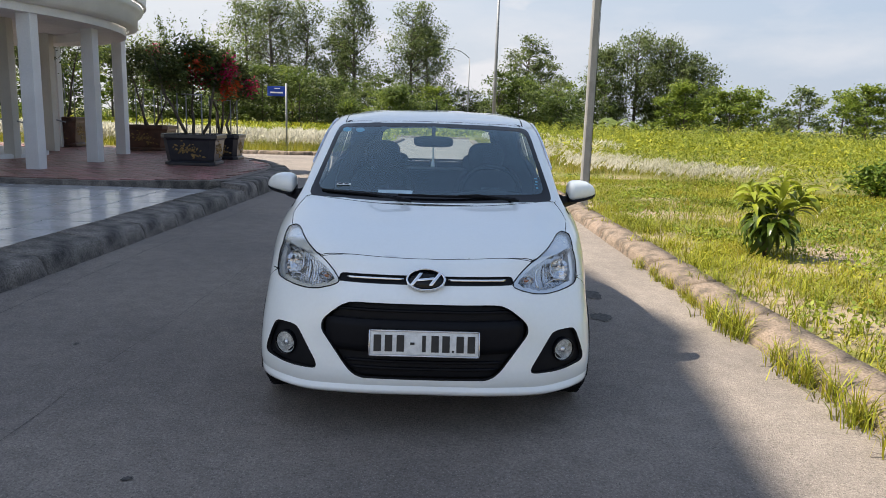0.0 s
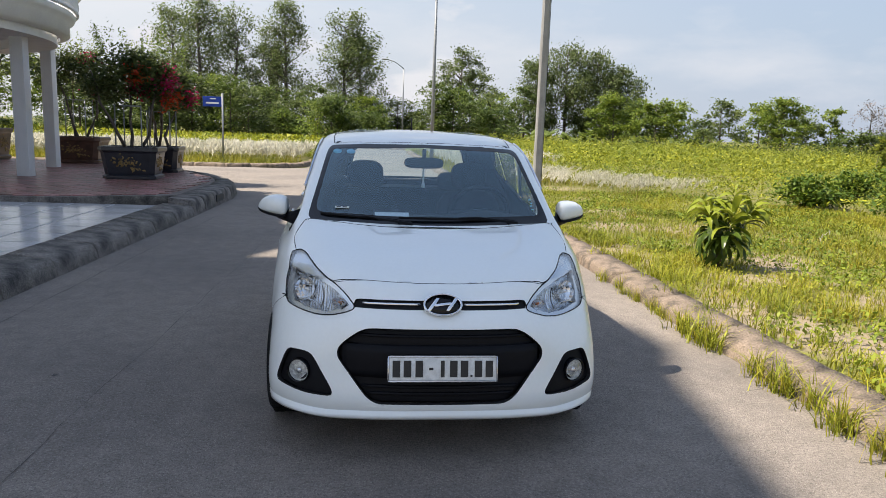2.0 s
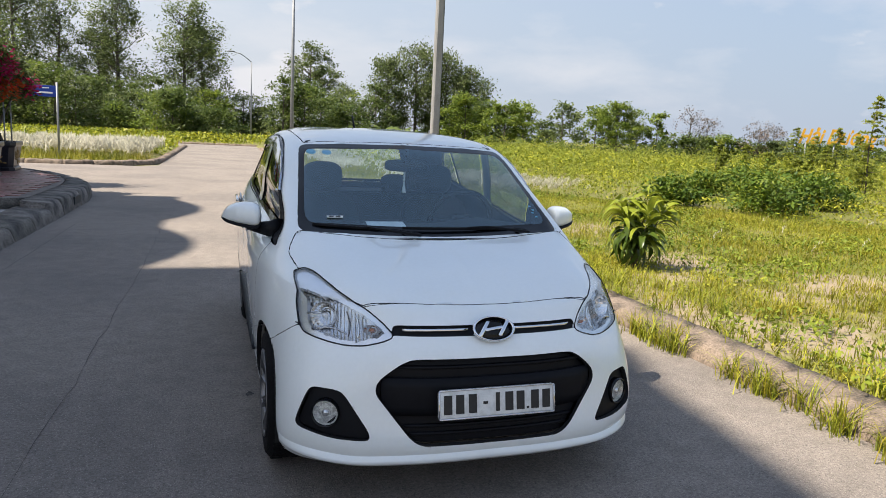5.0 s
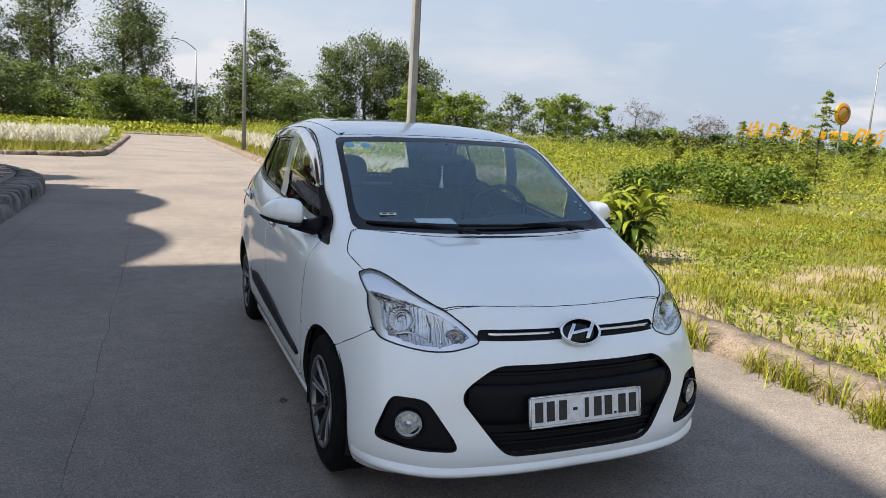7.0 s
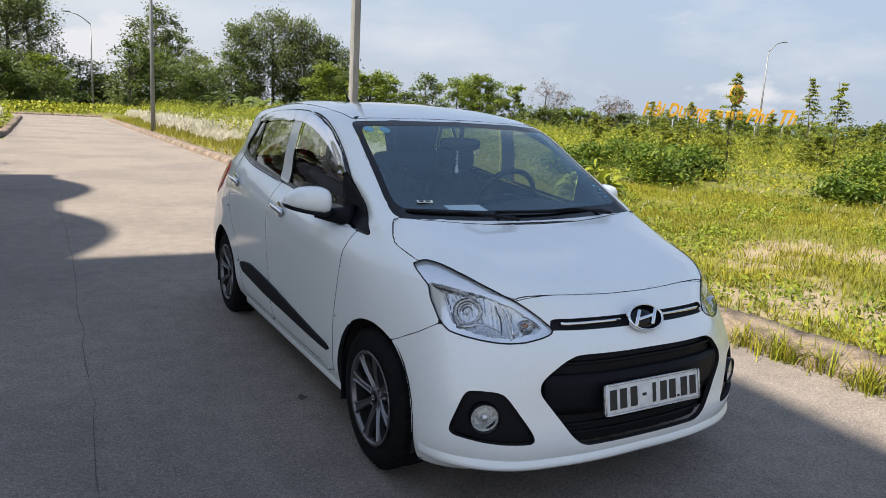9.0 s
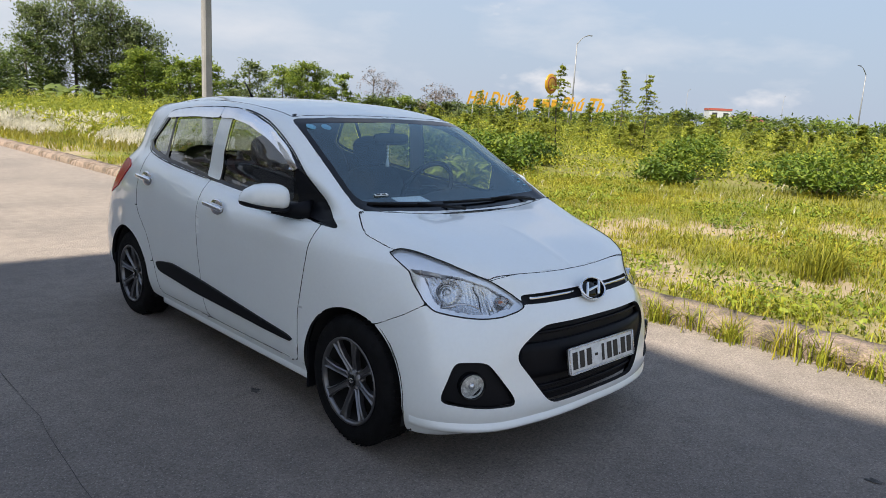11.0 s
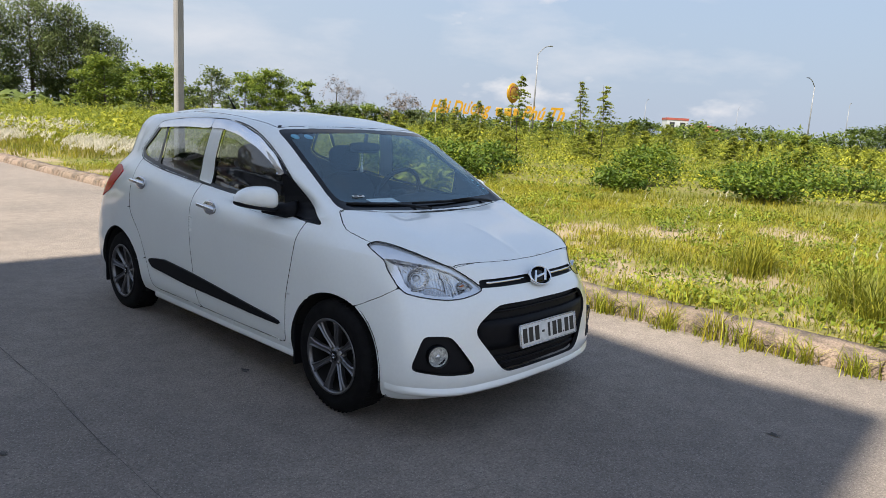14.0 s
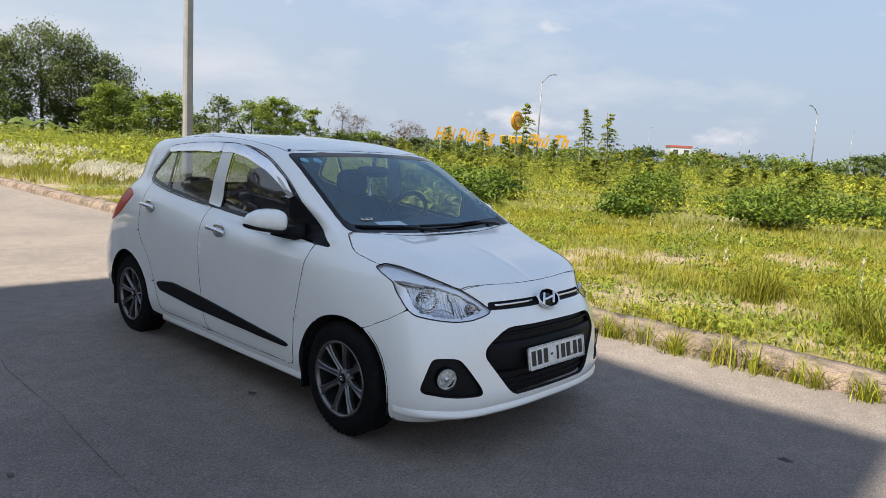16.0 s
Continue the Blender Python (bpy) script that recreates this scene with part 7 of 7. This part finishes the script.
bmesh.ops.recalc_face_normals(b, faces=b.faces)
part("bumper_lip", b, C["paint"], bump_ob, "folded lower bumper lip")

# number plate with its characters as plain bars
plate = part("number_plate", box_bm(0.470, 0.008, 0.110, (0, 0, 0), 0.012, 3), C["plate"], bump_ob, "white number plate with black bars")
plate.matrix_basis = pose(0.001, 0.026, 0.448, -10, 0, 0)
b = bmesh.new()
for sx, sz, x, z in ((0.470, 0.005, 0, 0.0525), (0.470, 0.005, 0, -0.0525), (0.005, 0.11, 0.2325, 0), (0.005, 0.11, -0.2325, 0)):
    box_bm(sx, 0.004, sz, (x, -0.0055, z), 0.001, 1, bm=b)
part("plate_rim", b, C["brushed"], plate, "thin plate frame")
for x in (-0.192, -0.145, -0.095, 0.005, 0.052, 0.098, 0.158, 0.205):
    w = 0.032 if x != 0.005 else 0.016
    part("character_bar", box_bm(w, 0.002, 0.070, (x - 0.006, -0.0052, 0), 0.0), C["plate_ink"], plate, smooth=False)
part("character_bar", box_bm(0.018, 0.002, 0.010, (-0.050, -0.0052, 0)), C["plate_ink"], plate, smooth=False)
part("character_bar", box_bm(0.009, 0.002, 0.009, (0.122, -0.0052, -0.030)), C["plate_ink"], plate, smooth=False)

for bz, s in zip(bezels, (-1, 1)):
    shift(bz, -0.022)
    bez = part("fog_lamp_bezel", bz, C["black"], bump_ob, "black fog lamp surround")
    at = (s * 0.622, front_y(0.622, 0.387) + 0.014, 0.388)
    turn = Matrix.Rotation(radians(s * 24), 4, "Z")
    fog = part("fog_lamp", lathe_bm([(0.054, 0.03), (0.054, -0.004), (0.051, -0.007), (0.048, 0.0)], 32, "y"), C["gloss"], bez, "round fog lamp")
    fog.matrix_basis = Matrix.Translation(at) @ turn
    part("fog_reflector", lathe_bm([(0.001, 0.008), (0.024, 0.009), (0.040, 0.010), (0.048, 0.004)], 24, "y"), C["fog"], fog)
    part("fog_bulb", lathe_bm([(0.001, 0.0), (0.012, 0.002), (0.014, 0.008)], 12, "y"), C["lamp_trim"], fog)
    g = lathe_bm([(0.0005, -0.007), (0.02, -0.006), (0.040, -0.002), (0.049, 0.001)], 24, "y")
    part("fog_lens", g, C["lens"], fog, "clear lens")

def rounded_form(sx, sy, sz, at, rx=0, power=0.55, n=20):
    b = bmesh.new()
    bmesh.ops.create_uvsphere(b, u_segments=n, v_segments=n // 2 + 2, radius=1)
    for v in b.verts:
        v.co = [math.copysign(abs(t) ** power, t) * h for t, h in zip(v.co, (sx / 2, sy / 2, sz / 2))]
    bmesh.ops.transform(b, matrix=Matrix.Translation(at) @ Matrix.Rotation(radians(rx), 4, "X"), verts=b.verts)
    return b


def clone(b):
    return b.copy()


LAMP_INNER = rounded([(-.76, .690), (-.76, .800), (-.668, .806), (-.645, .803), (-.56, .782), (-.482, .748), (-.43, .712), (-.404, .690), (-.44, .672), (-.51, .651), (-.58, .654), (-.655, .674), (-.70, .690)], 0.012, 2)
LAMP_INNER_SIDE = [(.50, .89), (.50, .80), (.435, .775), (.405, .74), (.372, .70), (.335, .67), (.05, .60), (.05, .89)]


def rim_tube(b, r):
    """A bead along a sheet's free edge."""
    out = bmesh.new()
    for e in b.edges:
        if len(e.link_faces) == 1:
            p, q = e.verts[0].co, e.verts[1].co
            if (q - p).length > 1e-5:
                tube_bm([p, q], r, 5, out)
    return out


for lb, s in zip(lamps, (-1, 1)):
    inner_p = LAMP_INNER if s < 0 else flip(LAMP_INNER)
    even_rim(lb, 4)
    bowl, trim = clone(lb), clone(lb)
    bmesh.ops.subdivide_edges(bowl, edges=[e for e in bowl.edges if e.calc_length() > 0.010], cuts=4, use_grid_fill=True)
    bowl.normal_update()
    for v, nn in [(v, v.normal.copy()) for v in bowl.verts]:
        ax = abs(v.co.x)
        flute = 0.005 * abs(math.sin(ax * math.pi / 0.0125)) * min(1.0, max(0.0, (ax - 0.47) / 0.02)) * min(1.0, max(0.0, (0.69 - ax) / 0.02))
        v.co -= nn * (0.040 + flute)
    take(trim, lamp_faces(trim, inner_p, LAMP_INNER_SIDE, lambda f: True)).free()
    shift(trim, -0.010)
    rim(trim, 0.022, 0.0)
    seal = rim_tube(lb, 0.0030)
    rim(lb, 0.03, 0.001)
    lens = part("headlamp", lb, C["lens"], car, "clear swept-back headlamp lens")
    part("lamp_seal", seal, C["gloss"], lens, "black lamp seal")
    part("bowl", bowl, C["reflector"], lens, "mirrored lamp housing")
    part("bezel_trim", trim, C["lamp_trim"], lens, "silver inner trim")
    # main chamber: a deep faceted dish with its bulb, flutes behind it, then a bright bar and the indicator at the inner tip
    y = front_y(0.618, 0.724)
    dish = part("reflector_dish", lathe_bm([(0.008, 0.050), (0.020, 0.046), (0.034, 0.036), (0.046, 0.022), (0.054, 0.006)], 22, "y"), C["mirror"], lens, "bright faceted reflector dish", smooth=False)
    dish.matrix_basis = Matrix.Translation((s * 0.612, y + 0.010, 0.722)) @ Matrix.Rotation(radians(s * 30), 4, "Z") @ Matrix.Rotation(radians(-12), 4, "X") @ Matrix.Diagonal((1.0, 1, 0.94, 1))
    part("bulb_cap", lathe_bm([(0.001, 0.008), (0.009, 0.010), (0.011, 0.018), (0.010, 0.044)], 14, "y"), C["lamp_trim"], dish, "silver bulb cap")
    part("bulb_ring", lathe_bm([(0.013, 0.040), (0.016, 0.036), (0.020, 0.040)], 20, "y"), C["gloss"], dish, "dark bulb socket")
    tip = part("indicator_dish", lathe_bm([(0.004, 0.026), (0.014, 0.022), (0.024, 0.010), (0.028, 0.0)], 12, "y"), C["reflector"], lens, "small indicator reflector", smooth=False)
    tip.matrix_basis = Matrix.Translation((s * 0.447, front_y(0.447, 0.690) + 0.016, 0.691)) @ Matrix.Rotation(radians(s * 20), 4, "Z") @ Matrix.Rotation(radians(-24), 4, "X") @ Matrix.Diagonal((1.25, 1, 0.72, 1))
    part("indicator_bulb", rounded_form(0.016, 0.020, 0.016, (0, 0.010, 0), 0, 0.8, 10), C["amber"], tip, "amber indicator bulb")
    for x0, w, mat in ((0.498, 0.005, C["mirror"]), (0.528, 0.003, C["gloss"])):
        pts = [(s * (x0 - 0.010 * math.sin(math.pi * f)), front_y(x0, 0.658 + 0.080 * f) + 0.014, 0.658 + (0.088 if x0 > 0.51 else 0.076) * f) for f in np.linspace(0, 1, 8)]
        part("divider", tube_bm(pts, w, 8), mat, lens, "curved upright lamp divider")
    shelf = [(s * x, front_y(x, 0.672) + 0.016 - 0.012 * math.sin(math.pi * f), 0.668 + 0.020 * math.sin(math.pi * f)) for f, x in ((q, 0.535 + 0.115 * q) for q in np.linspace(0, 1, 10))]
    part("chamber_shelf", ribbon(shelf, 0.020, 0.006), C["reflector"], lens, "arched reflector shelf")

# ---- wheels ----
def wheel(x, y, s):
    root = part("wheel", lathe_bm([(0.182, -0.085), (0.225, -0.092), (0.255, -0.088), (0.274, -0.072), (0.281, -0.055), (0.283, 0.0), (0.281, 0.055), (0.274, 0.072), (0.255, 0.088), (0.225, 0.092), (0.182, 0.085)], 56, "x"),
                C["rubber"], car, "alloy wheel with a black tyre")
    root.matrix_basis = pose(x, y, 0.283)
    o = s * 0.086
    b = bmesh.new()
    for k in range(56):
        for side in (-1, 1):
            a = 2 * math.pi * (k + 0.25 * side) / 56
            box_bm(0.045, 0.010, 0.006, (side * 0.045, 0.2815 * math.cos(a), 0.2815 * math.sin(a)), bm=b, rot=Matrix.Rotation(a - math.pi / 2, 3, "X"))
    tagged(part("tread", b, C["rubber"], root, smooth=False), kind="stuff")
    rim_ob = part("rim", lathe_bm([(0.198, o), (0.204, o * 1.05), (0.200, o * 1.1), (0.190, o * 1.06), (0.186, o * 0.85)], 48, "x"), C["alloy"], root, "grey alloy rim")
    rim_ob.matrix_basis = Matrix.Diagonal((1, 0.935, 0.935, 1))
    # well, disc and back are painted black to stand for shade between spokes
    part("barrel", lathe_bm([(0.186, o * 0.85), (0.176, -o * 0.3), (0.176, -o * 0.9)], 48, "x"), C["under"], rim_ob, "rim well blackened as shade behind the spokes")
    part("brake_disc", lathe_bm([(0.02, o * 0.1), (0.115, o * 0.1), (0.115, 0.0), (0.02, 0.0)], 32, "x"), C["under"], rim_ob, "brake disc blackened as shade behind the spokes")
    part("drum_back", lathe_bm([(0.01, -o * 0.3), (0.18, -o * 0.3)], 32, "x"), C["under"], rim_ob)
    for k in range(8):
        a = 2 * math.pi * k / 8 + 0.2
        b = bmesh.new()
        prof = [(0.040, 0.019, 0.66), (0.075, 0.0155, 0.76), (0.115, 0.0150, 0.88), (0.155, 0.0180, 0.96), (0.182, 0.0250, 1.0), (0.194, 0.0340, 1.0)]
        prev = None
        for r, w, d in prof:
            ring = [b.verts.new((o * dd, r, ww)) for dd, ww in ((d - 0.28, -w * 0.8), (d, -w), (d + 0.06, -w * 0.72), (d - 0.03, -w * 0.40), (d - 0.03, w * 0.40), (d + 0.06, w * 0.72), (d, w), (d - 0.28, w * 0.8))]
            if prev:
                for i in range(8):
                    b.faces.new((prev[i], prev[(i + 1) % 8], ring[(i + 1) % 8], ring[i]))
            prev = ring
        bmesh.ops.recalc_face_normals(b, faces=b.faces)
        bmesh.ops.rotate(b, verts=b.verts, matrix=Matrix.Rotation(a, 3, "X"))
        part("spoke", b, C["alloy"], rim_ob, smooth=False)
    part("hub", lathe_bm([(0.001, o * 0.80), (0.026, o * 0.80), (0.030, o * 0.74), (0.056, o * 0.66), (0.060, o * 0.4)], 28, "x"), C["alloy"], rim_ob, "wheel hub")
    part("hub_cap", lathe_bm([(0.001, o * 0.86), (0.024, o * 0.85), (0.028, o * 0.80)], 24, "x"), C["gloss"], rim_ob, "small round dark hub cap with a pale oval")
    b = lathe_bm([(0.011, o * 0.865), (0.014, o * 0.88), (0.017, o * 0.865)], 20, "x")
    bmesh.ops.scale(b, verts=b.verts, vec=(1, 1.0, 0.62))
    box_bm(0.002, 0.016, 0.004, (o * 0.872, 0, 0), bm=b, rot=Matrix.Rotation(radians(25), 3, "X"))
    bmesh.ops.recalc_face_normals(b, faces=b.faces)
    part("cap_mark", b, C["brushed"], root, "plain oval mark", smooth=False)
    for k in range(4):
        a = 2 * math.pi * k / 4 + 0.6
        part("wheel_nut", lathe_bm([(0.001, o * 0.80), (0.008, o * 0.80), (0.009, o * 0.70), (0.009, o * 0.6)], 6, "x", (0, 0.043 * math.cos(a), 0.043 * math.sin(a))), C["chrome"], rim_ob, smooth=False)


for y in (WF, WR):
    for s in (-1, 1):
        wheel(s * 0.715, y, s)
        b = bmesh.new()
        prev = None
        for k in range(19):
            a = radians(-15 + 210 * k / 18)
            pr = [b.verts.new((s * xx, y + 0.335 * math.cos(a), WZ + 0.335 * math.sin(a))) for xx in (0.50, 0.785)]
            if prev:
                b.faces.new((prev[0], prev[1], pr[1], pr[0]))
            prev = pr
        part("wheel_well", b, C["under"], car, "black wheel-arch liner")
    for s in (-1, 1):
        yy = y + 0.325
        part("mud_flap", box_bm(0.16, 0.012, 0.22, (s * 0.715, yy, 0.26), 0.005), C["black"], car, "black mud flap", smooth=False)
b = box_bm(1.36, 3.2, 0.05, (0, 1.9, 0.21), 0.02)
box_bm(1.2, 1.5, 0.3, (0, 2.0, 0.25), bm=b)
box_bm(0.9, 0.5, 0.3, (0, 0.55, 0.35), bm=b)
part("underbody", b, C["under"], car, "black underbody", smooth=False)

# ---- wipers, cowl, aerial ----
def screen_y(x, z):
    u = GRID[:60, 49:64]
    d = (u[..., 0] - abs(x)) ** 2 + (u[..., 2] - z) ** 2
    k = np.unravel_index(np.argmin(d), d.shape)
    return float(u[k][1])


cowl = [(x, 0.835 + 0.145 * (x / 0.66) ** 2, 0.966 + 0.010 * (x / 0.66) ** 2) for x in np.linspace(-0.66, 0.66, 25)]
b = bmesh.new()
prev = None
for x, y, z in cowl:
    pr = [b.verts.new(p) for p in ((x, y - 0.055, z - 0.012), (x, y + 0.01, z - 0.004), (x, y + 0.035, z + 0.010))]
    if prev:
        b.faces.new((prev[0], prev[1], pr[1], pr[0]))
        b.faces.new((prev[1], prev[2], pr[2], pr[1]))
    prev = pr
part("cowl", b, C["black"], car, "black windscreen cowl")
for x0, x1, z0, z1 in ((-0.10, -0.58, .972, 1.000), (0.46, -0.17, .984, 0.990)):
    w = part("wiper", tube_bm([(x0, screen_y(x0, z0) - 0.035, z0), ((x0 * 2 + x1) / 3, screen_y((x0 * 2 + x1) / 3, z0) - 0.04, z0 + 0.022), ((x0 + x1) / 2, screen_y((x0 + x1) / 2, z1) - 0.03, (z0 + z1) / 2 + 0.014)], [0.008, 0.006, 0.004], 8), C["black"], car, "black wiper arm")
    pts = [(x0 + (x1 - x0) * f, screen_y(x0 + (x1 - x0) * f, z0 + (z1 - z0) * f) - 0.014, z0 + (z1 - z0) * f + 0.006) for f in np.linspace(0.02, 1, 14)]
    part("wiper_blade", ribbon(pts, 0.010, 0.012), C["black"], w, "rubber wiper blade")
part("aerial", tube_bm([(0, 2.97, 1.445), (0, 3.03, 1.50), (0, 3.10, 1.57)], [0.014, 0.006, 0.004], 8), C["black"], car, "short black roof aerial")

# ---- cabin ----
for s in (-1, 1):
    seat = part("front_seat", rounded_form(0.46, 0.17, 0.62, (s * 0.36, 2.03, 0.76), -14), C["seat"], car, "black fabric front seat")
    part("cushion", rounded_form(0.50, 0.52, 0.20, (s * 0.36, 1.72, 0.50), 6), C["seat"], seat)
    part("headrest", rounded_form(0.25, 0.11, 0.19, (s * 0.36, 2.12, 1.155), -10, 0.7), C["seat"], seat, "black headrest")
    for k in (-0.06, 0.06):
        part("headrest_post", tube_bm([(s * 0.36 + k, 2.10, 1.00), (s * 0.36 + k, 2.11, 1.09)], 0.007, 8), C["chrome"], seat)
bench = part("rear_bench", rounded_form(1.20, 0.18, 0.52, (0, 2.95, 0.74), -16), C["seat"], car, "black fabric rear bench")
part("cushion", rounded_form(1.20, 0.48, 0.18, (0, 2.68, 0.52), 5), C["seat"], bench)
for x in (-0.34, 0.34):
    part("headrest", rounded_form(0.24, 0.10, 0.15, (x, 3.05, 1.06), -10, 0.7), C["seat"], bench, "black headrest")
b = bmesh.new()
prev = None
for x in np.linspace(-0.68, 0.68, 15):
    k = (x / 0.68) ** 2
    hump = 0.035 * math.exp(-((x - 0.36) / 0.16) ** 2)
    pr = [b.verts.new(p) for p in ((x, 0.90 + 0.10 * k, 0.955), (x, 1.10, 0.968), (x, 1.30, 0.965 + hump), (x, 1.42, 0.94 + hump), (x, 1.46, 0.80), (x, 1.40, 0.55))]
    if prev:
        for i in range(5):
            b.faces.new((prev[i], prev[i + 1], pr[i + 1], pr[i]))
    prev = pr
bmesh.ops.recalc_face_normals(b, faces=b.faces)
dash = part("dashboard", b, C["inside"], car, "dark grey dashboard")
b = bmesh.new()
ring = []
for i in range(40):
    a = 2 * math.pi * i / 40
    c = Vector((0.185 * math.cos(a), 0, 0.185 * math.sin(a)))
    ring.append([b.verts.new(c * (1 + 0.085 * math.cos(q)) + Vector((0, 0.016 * math.sin(q), 0))) for q in (0, 1.05, 2.09, 3.14, 4.19, 5.24)])
for i in range(40):
    for k in range(6):
        b.faces.new((ring[i][k], ring[i][(k + 1) % 6], ring[(i + 1) % 40][(k + 1) % 6], ring[(i + 1) % 40][k]))
box_bm(0.34, 0.02, 0.05, (0, 0, -0.01), 0.008, bm=b)
box_bm(0.12, 0.04, 0.10, (0, -0.01, -0.01), 0.015, bm=b)
bmesh.ops.recalc_face_normals(b, faces=b.faces)
wheel_s = part("steering_wheel", b, C["gloss"], car, "black steering wheel")
wheel_s.matrix_basis = pose(0.36, 1.56, 0.955, 24, 0, 0)
mir = part("rear_view_mirror", rounded_form(0.24, 0.045, 0.065, (0.0, 1.475, 1.262), 8, 0.55), C["gloss"], car, "black rear-view mirror")
part("mirror_stem", tube_bm([(0, 1.47, 1.29), (0, 1.46, 1.345)], 0.012, 8), C["gloss"], mir)
orn = part("hanging_charm", tube_bm([(0, 1.50, 1.235), (0.003, 1.50, 1.19), (0, 1.50, 1.165)], [0.002, 0.003, 0.002], 6), C["paper"], car, "white tasselled charm hanging from the mirror")
for k in range(4):
    part("bead", rounded_form(0.014, 0.014, 0.014, (0, 1.50, 1.22 - 0.018 * k), 0, 1.0, 8), C["paper"], orn)
part("tassel", lathe_bm([(0.004, 0.0), (0.010, -0.03), (0.012, -0.048), (0.002, -0.05)], 12, at=(0, 1.50, 1.16)), C["paper"], orn, "pale tassel")
for x in (-0.36, 0.36):
    part("sun_visor", rounded_form(0.36, 0.10, 0.016, (x, 1.60, 1.362), 20), C["inside"], car, "folded grey sun visor")
part("console", rounded_form(0.20, 0.9, 0.34, (0, 1.75, 0.44), 0), C["inside"], car, "grey centre console")
part("parcel_shelf", box_bm(1.10, 0.34, 0.03, (0, 3.22, 0.985), 0.01), C["inside"], car, "dark parcel shelf")
part("paper_sheet", box_bm(0.19, 0.11, 0.003, (-0.20, 1.05, 0.984), rot=Matrix.Rotation(radians(12), 3, "X")), C["paper"], car, "sheet of paper on the dashboard", smooth=False)


def on_screen(x, z, dy=0.004):
    return (x, screen_y(x, z) + dy, z)


for x, z, w, h, mat, lab in ((-0.47, 1.035, 0.075, 0.016, C["paper"], "small white windscreen label"),):
    st = part("sticker", box_bm(w, 0.002, h, (0, 0, 0), 0.0), mat, car, lab, smooth=False)
    st.matrix_basis = Matrix.Translation(on_screen(x, z, 0.006)) @ Matrix.Rotation(radians(-62), 4, "X")
    for k in (-0.018, 0.014):
        part("print_bar", box_bm(0.022, 0.002, 0.008, (k, -0.002, 0)), C["plate_ink"], st, smooth=False)
for x in (-0.52, -0.44):
    st = part("sticker", lathe_bm([(0.001, 0), (0.026, 0), (0.026, 0.002), (0.001, 0.002)], 20, "y"), C["sticker"], car, "round blue windscreen sticker")
    st.matrix_basis = Matrix.Translation(on_screen(x, 1.322, 0.008)) @ Matrix.Rotation(radians(-62), 4, "X")
for k in range(4):
    st = part("sticker", box_bm(0.013, 0.002, 0.010), C["sticker"], car, "tiny printed sticker", smooth=False)
    st.matrix_basis = Matrix.Translation(on_screen(0.575, 1.04 + 0.015 * k, 0.006)) @ Matrix.Rotation(radians(-62), 4, "X")
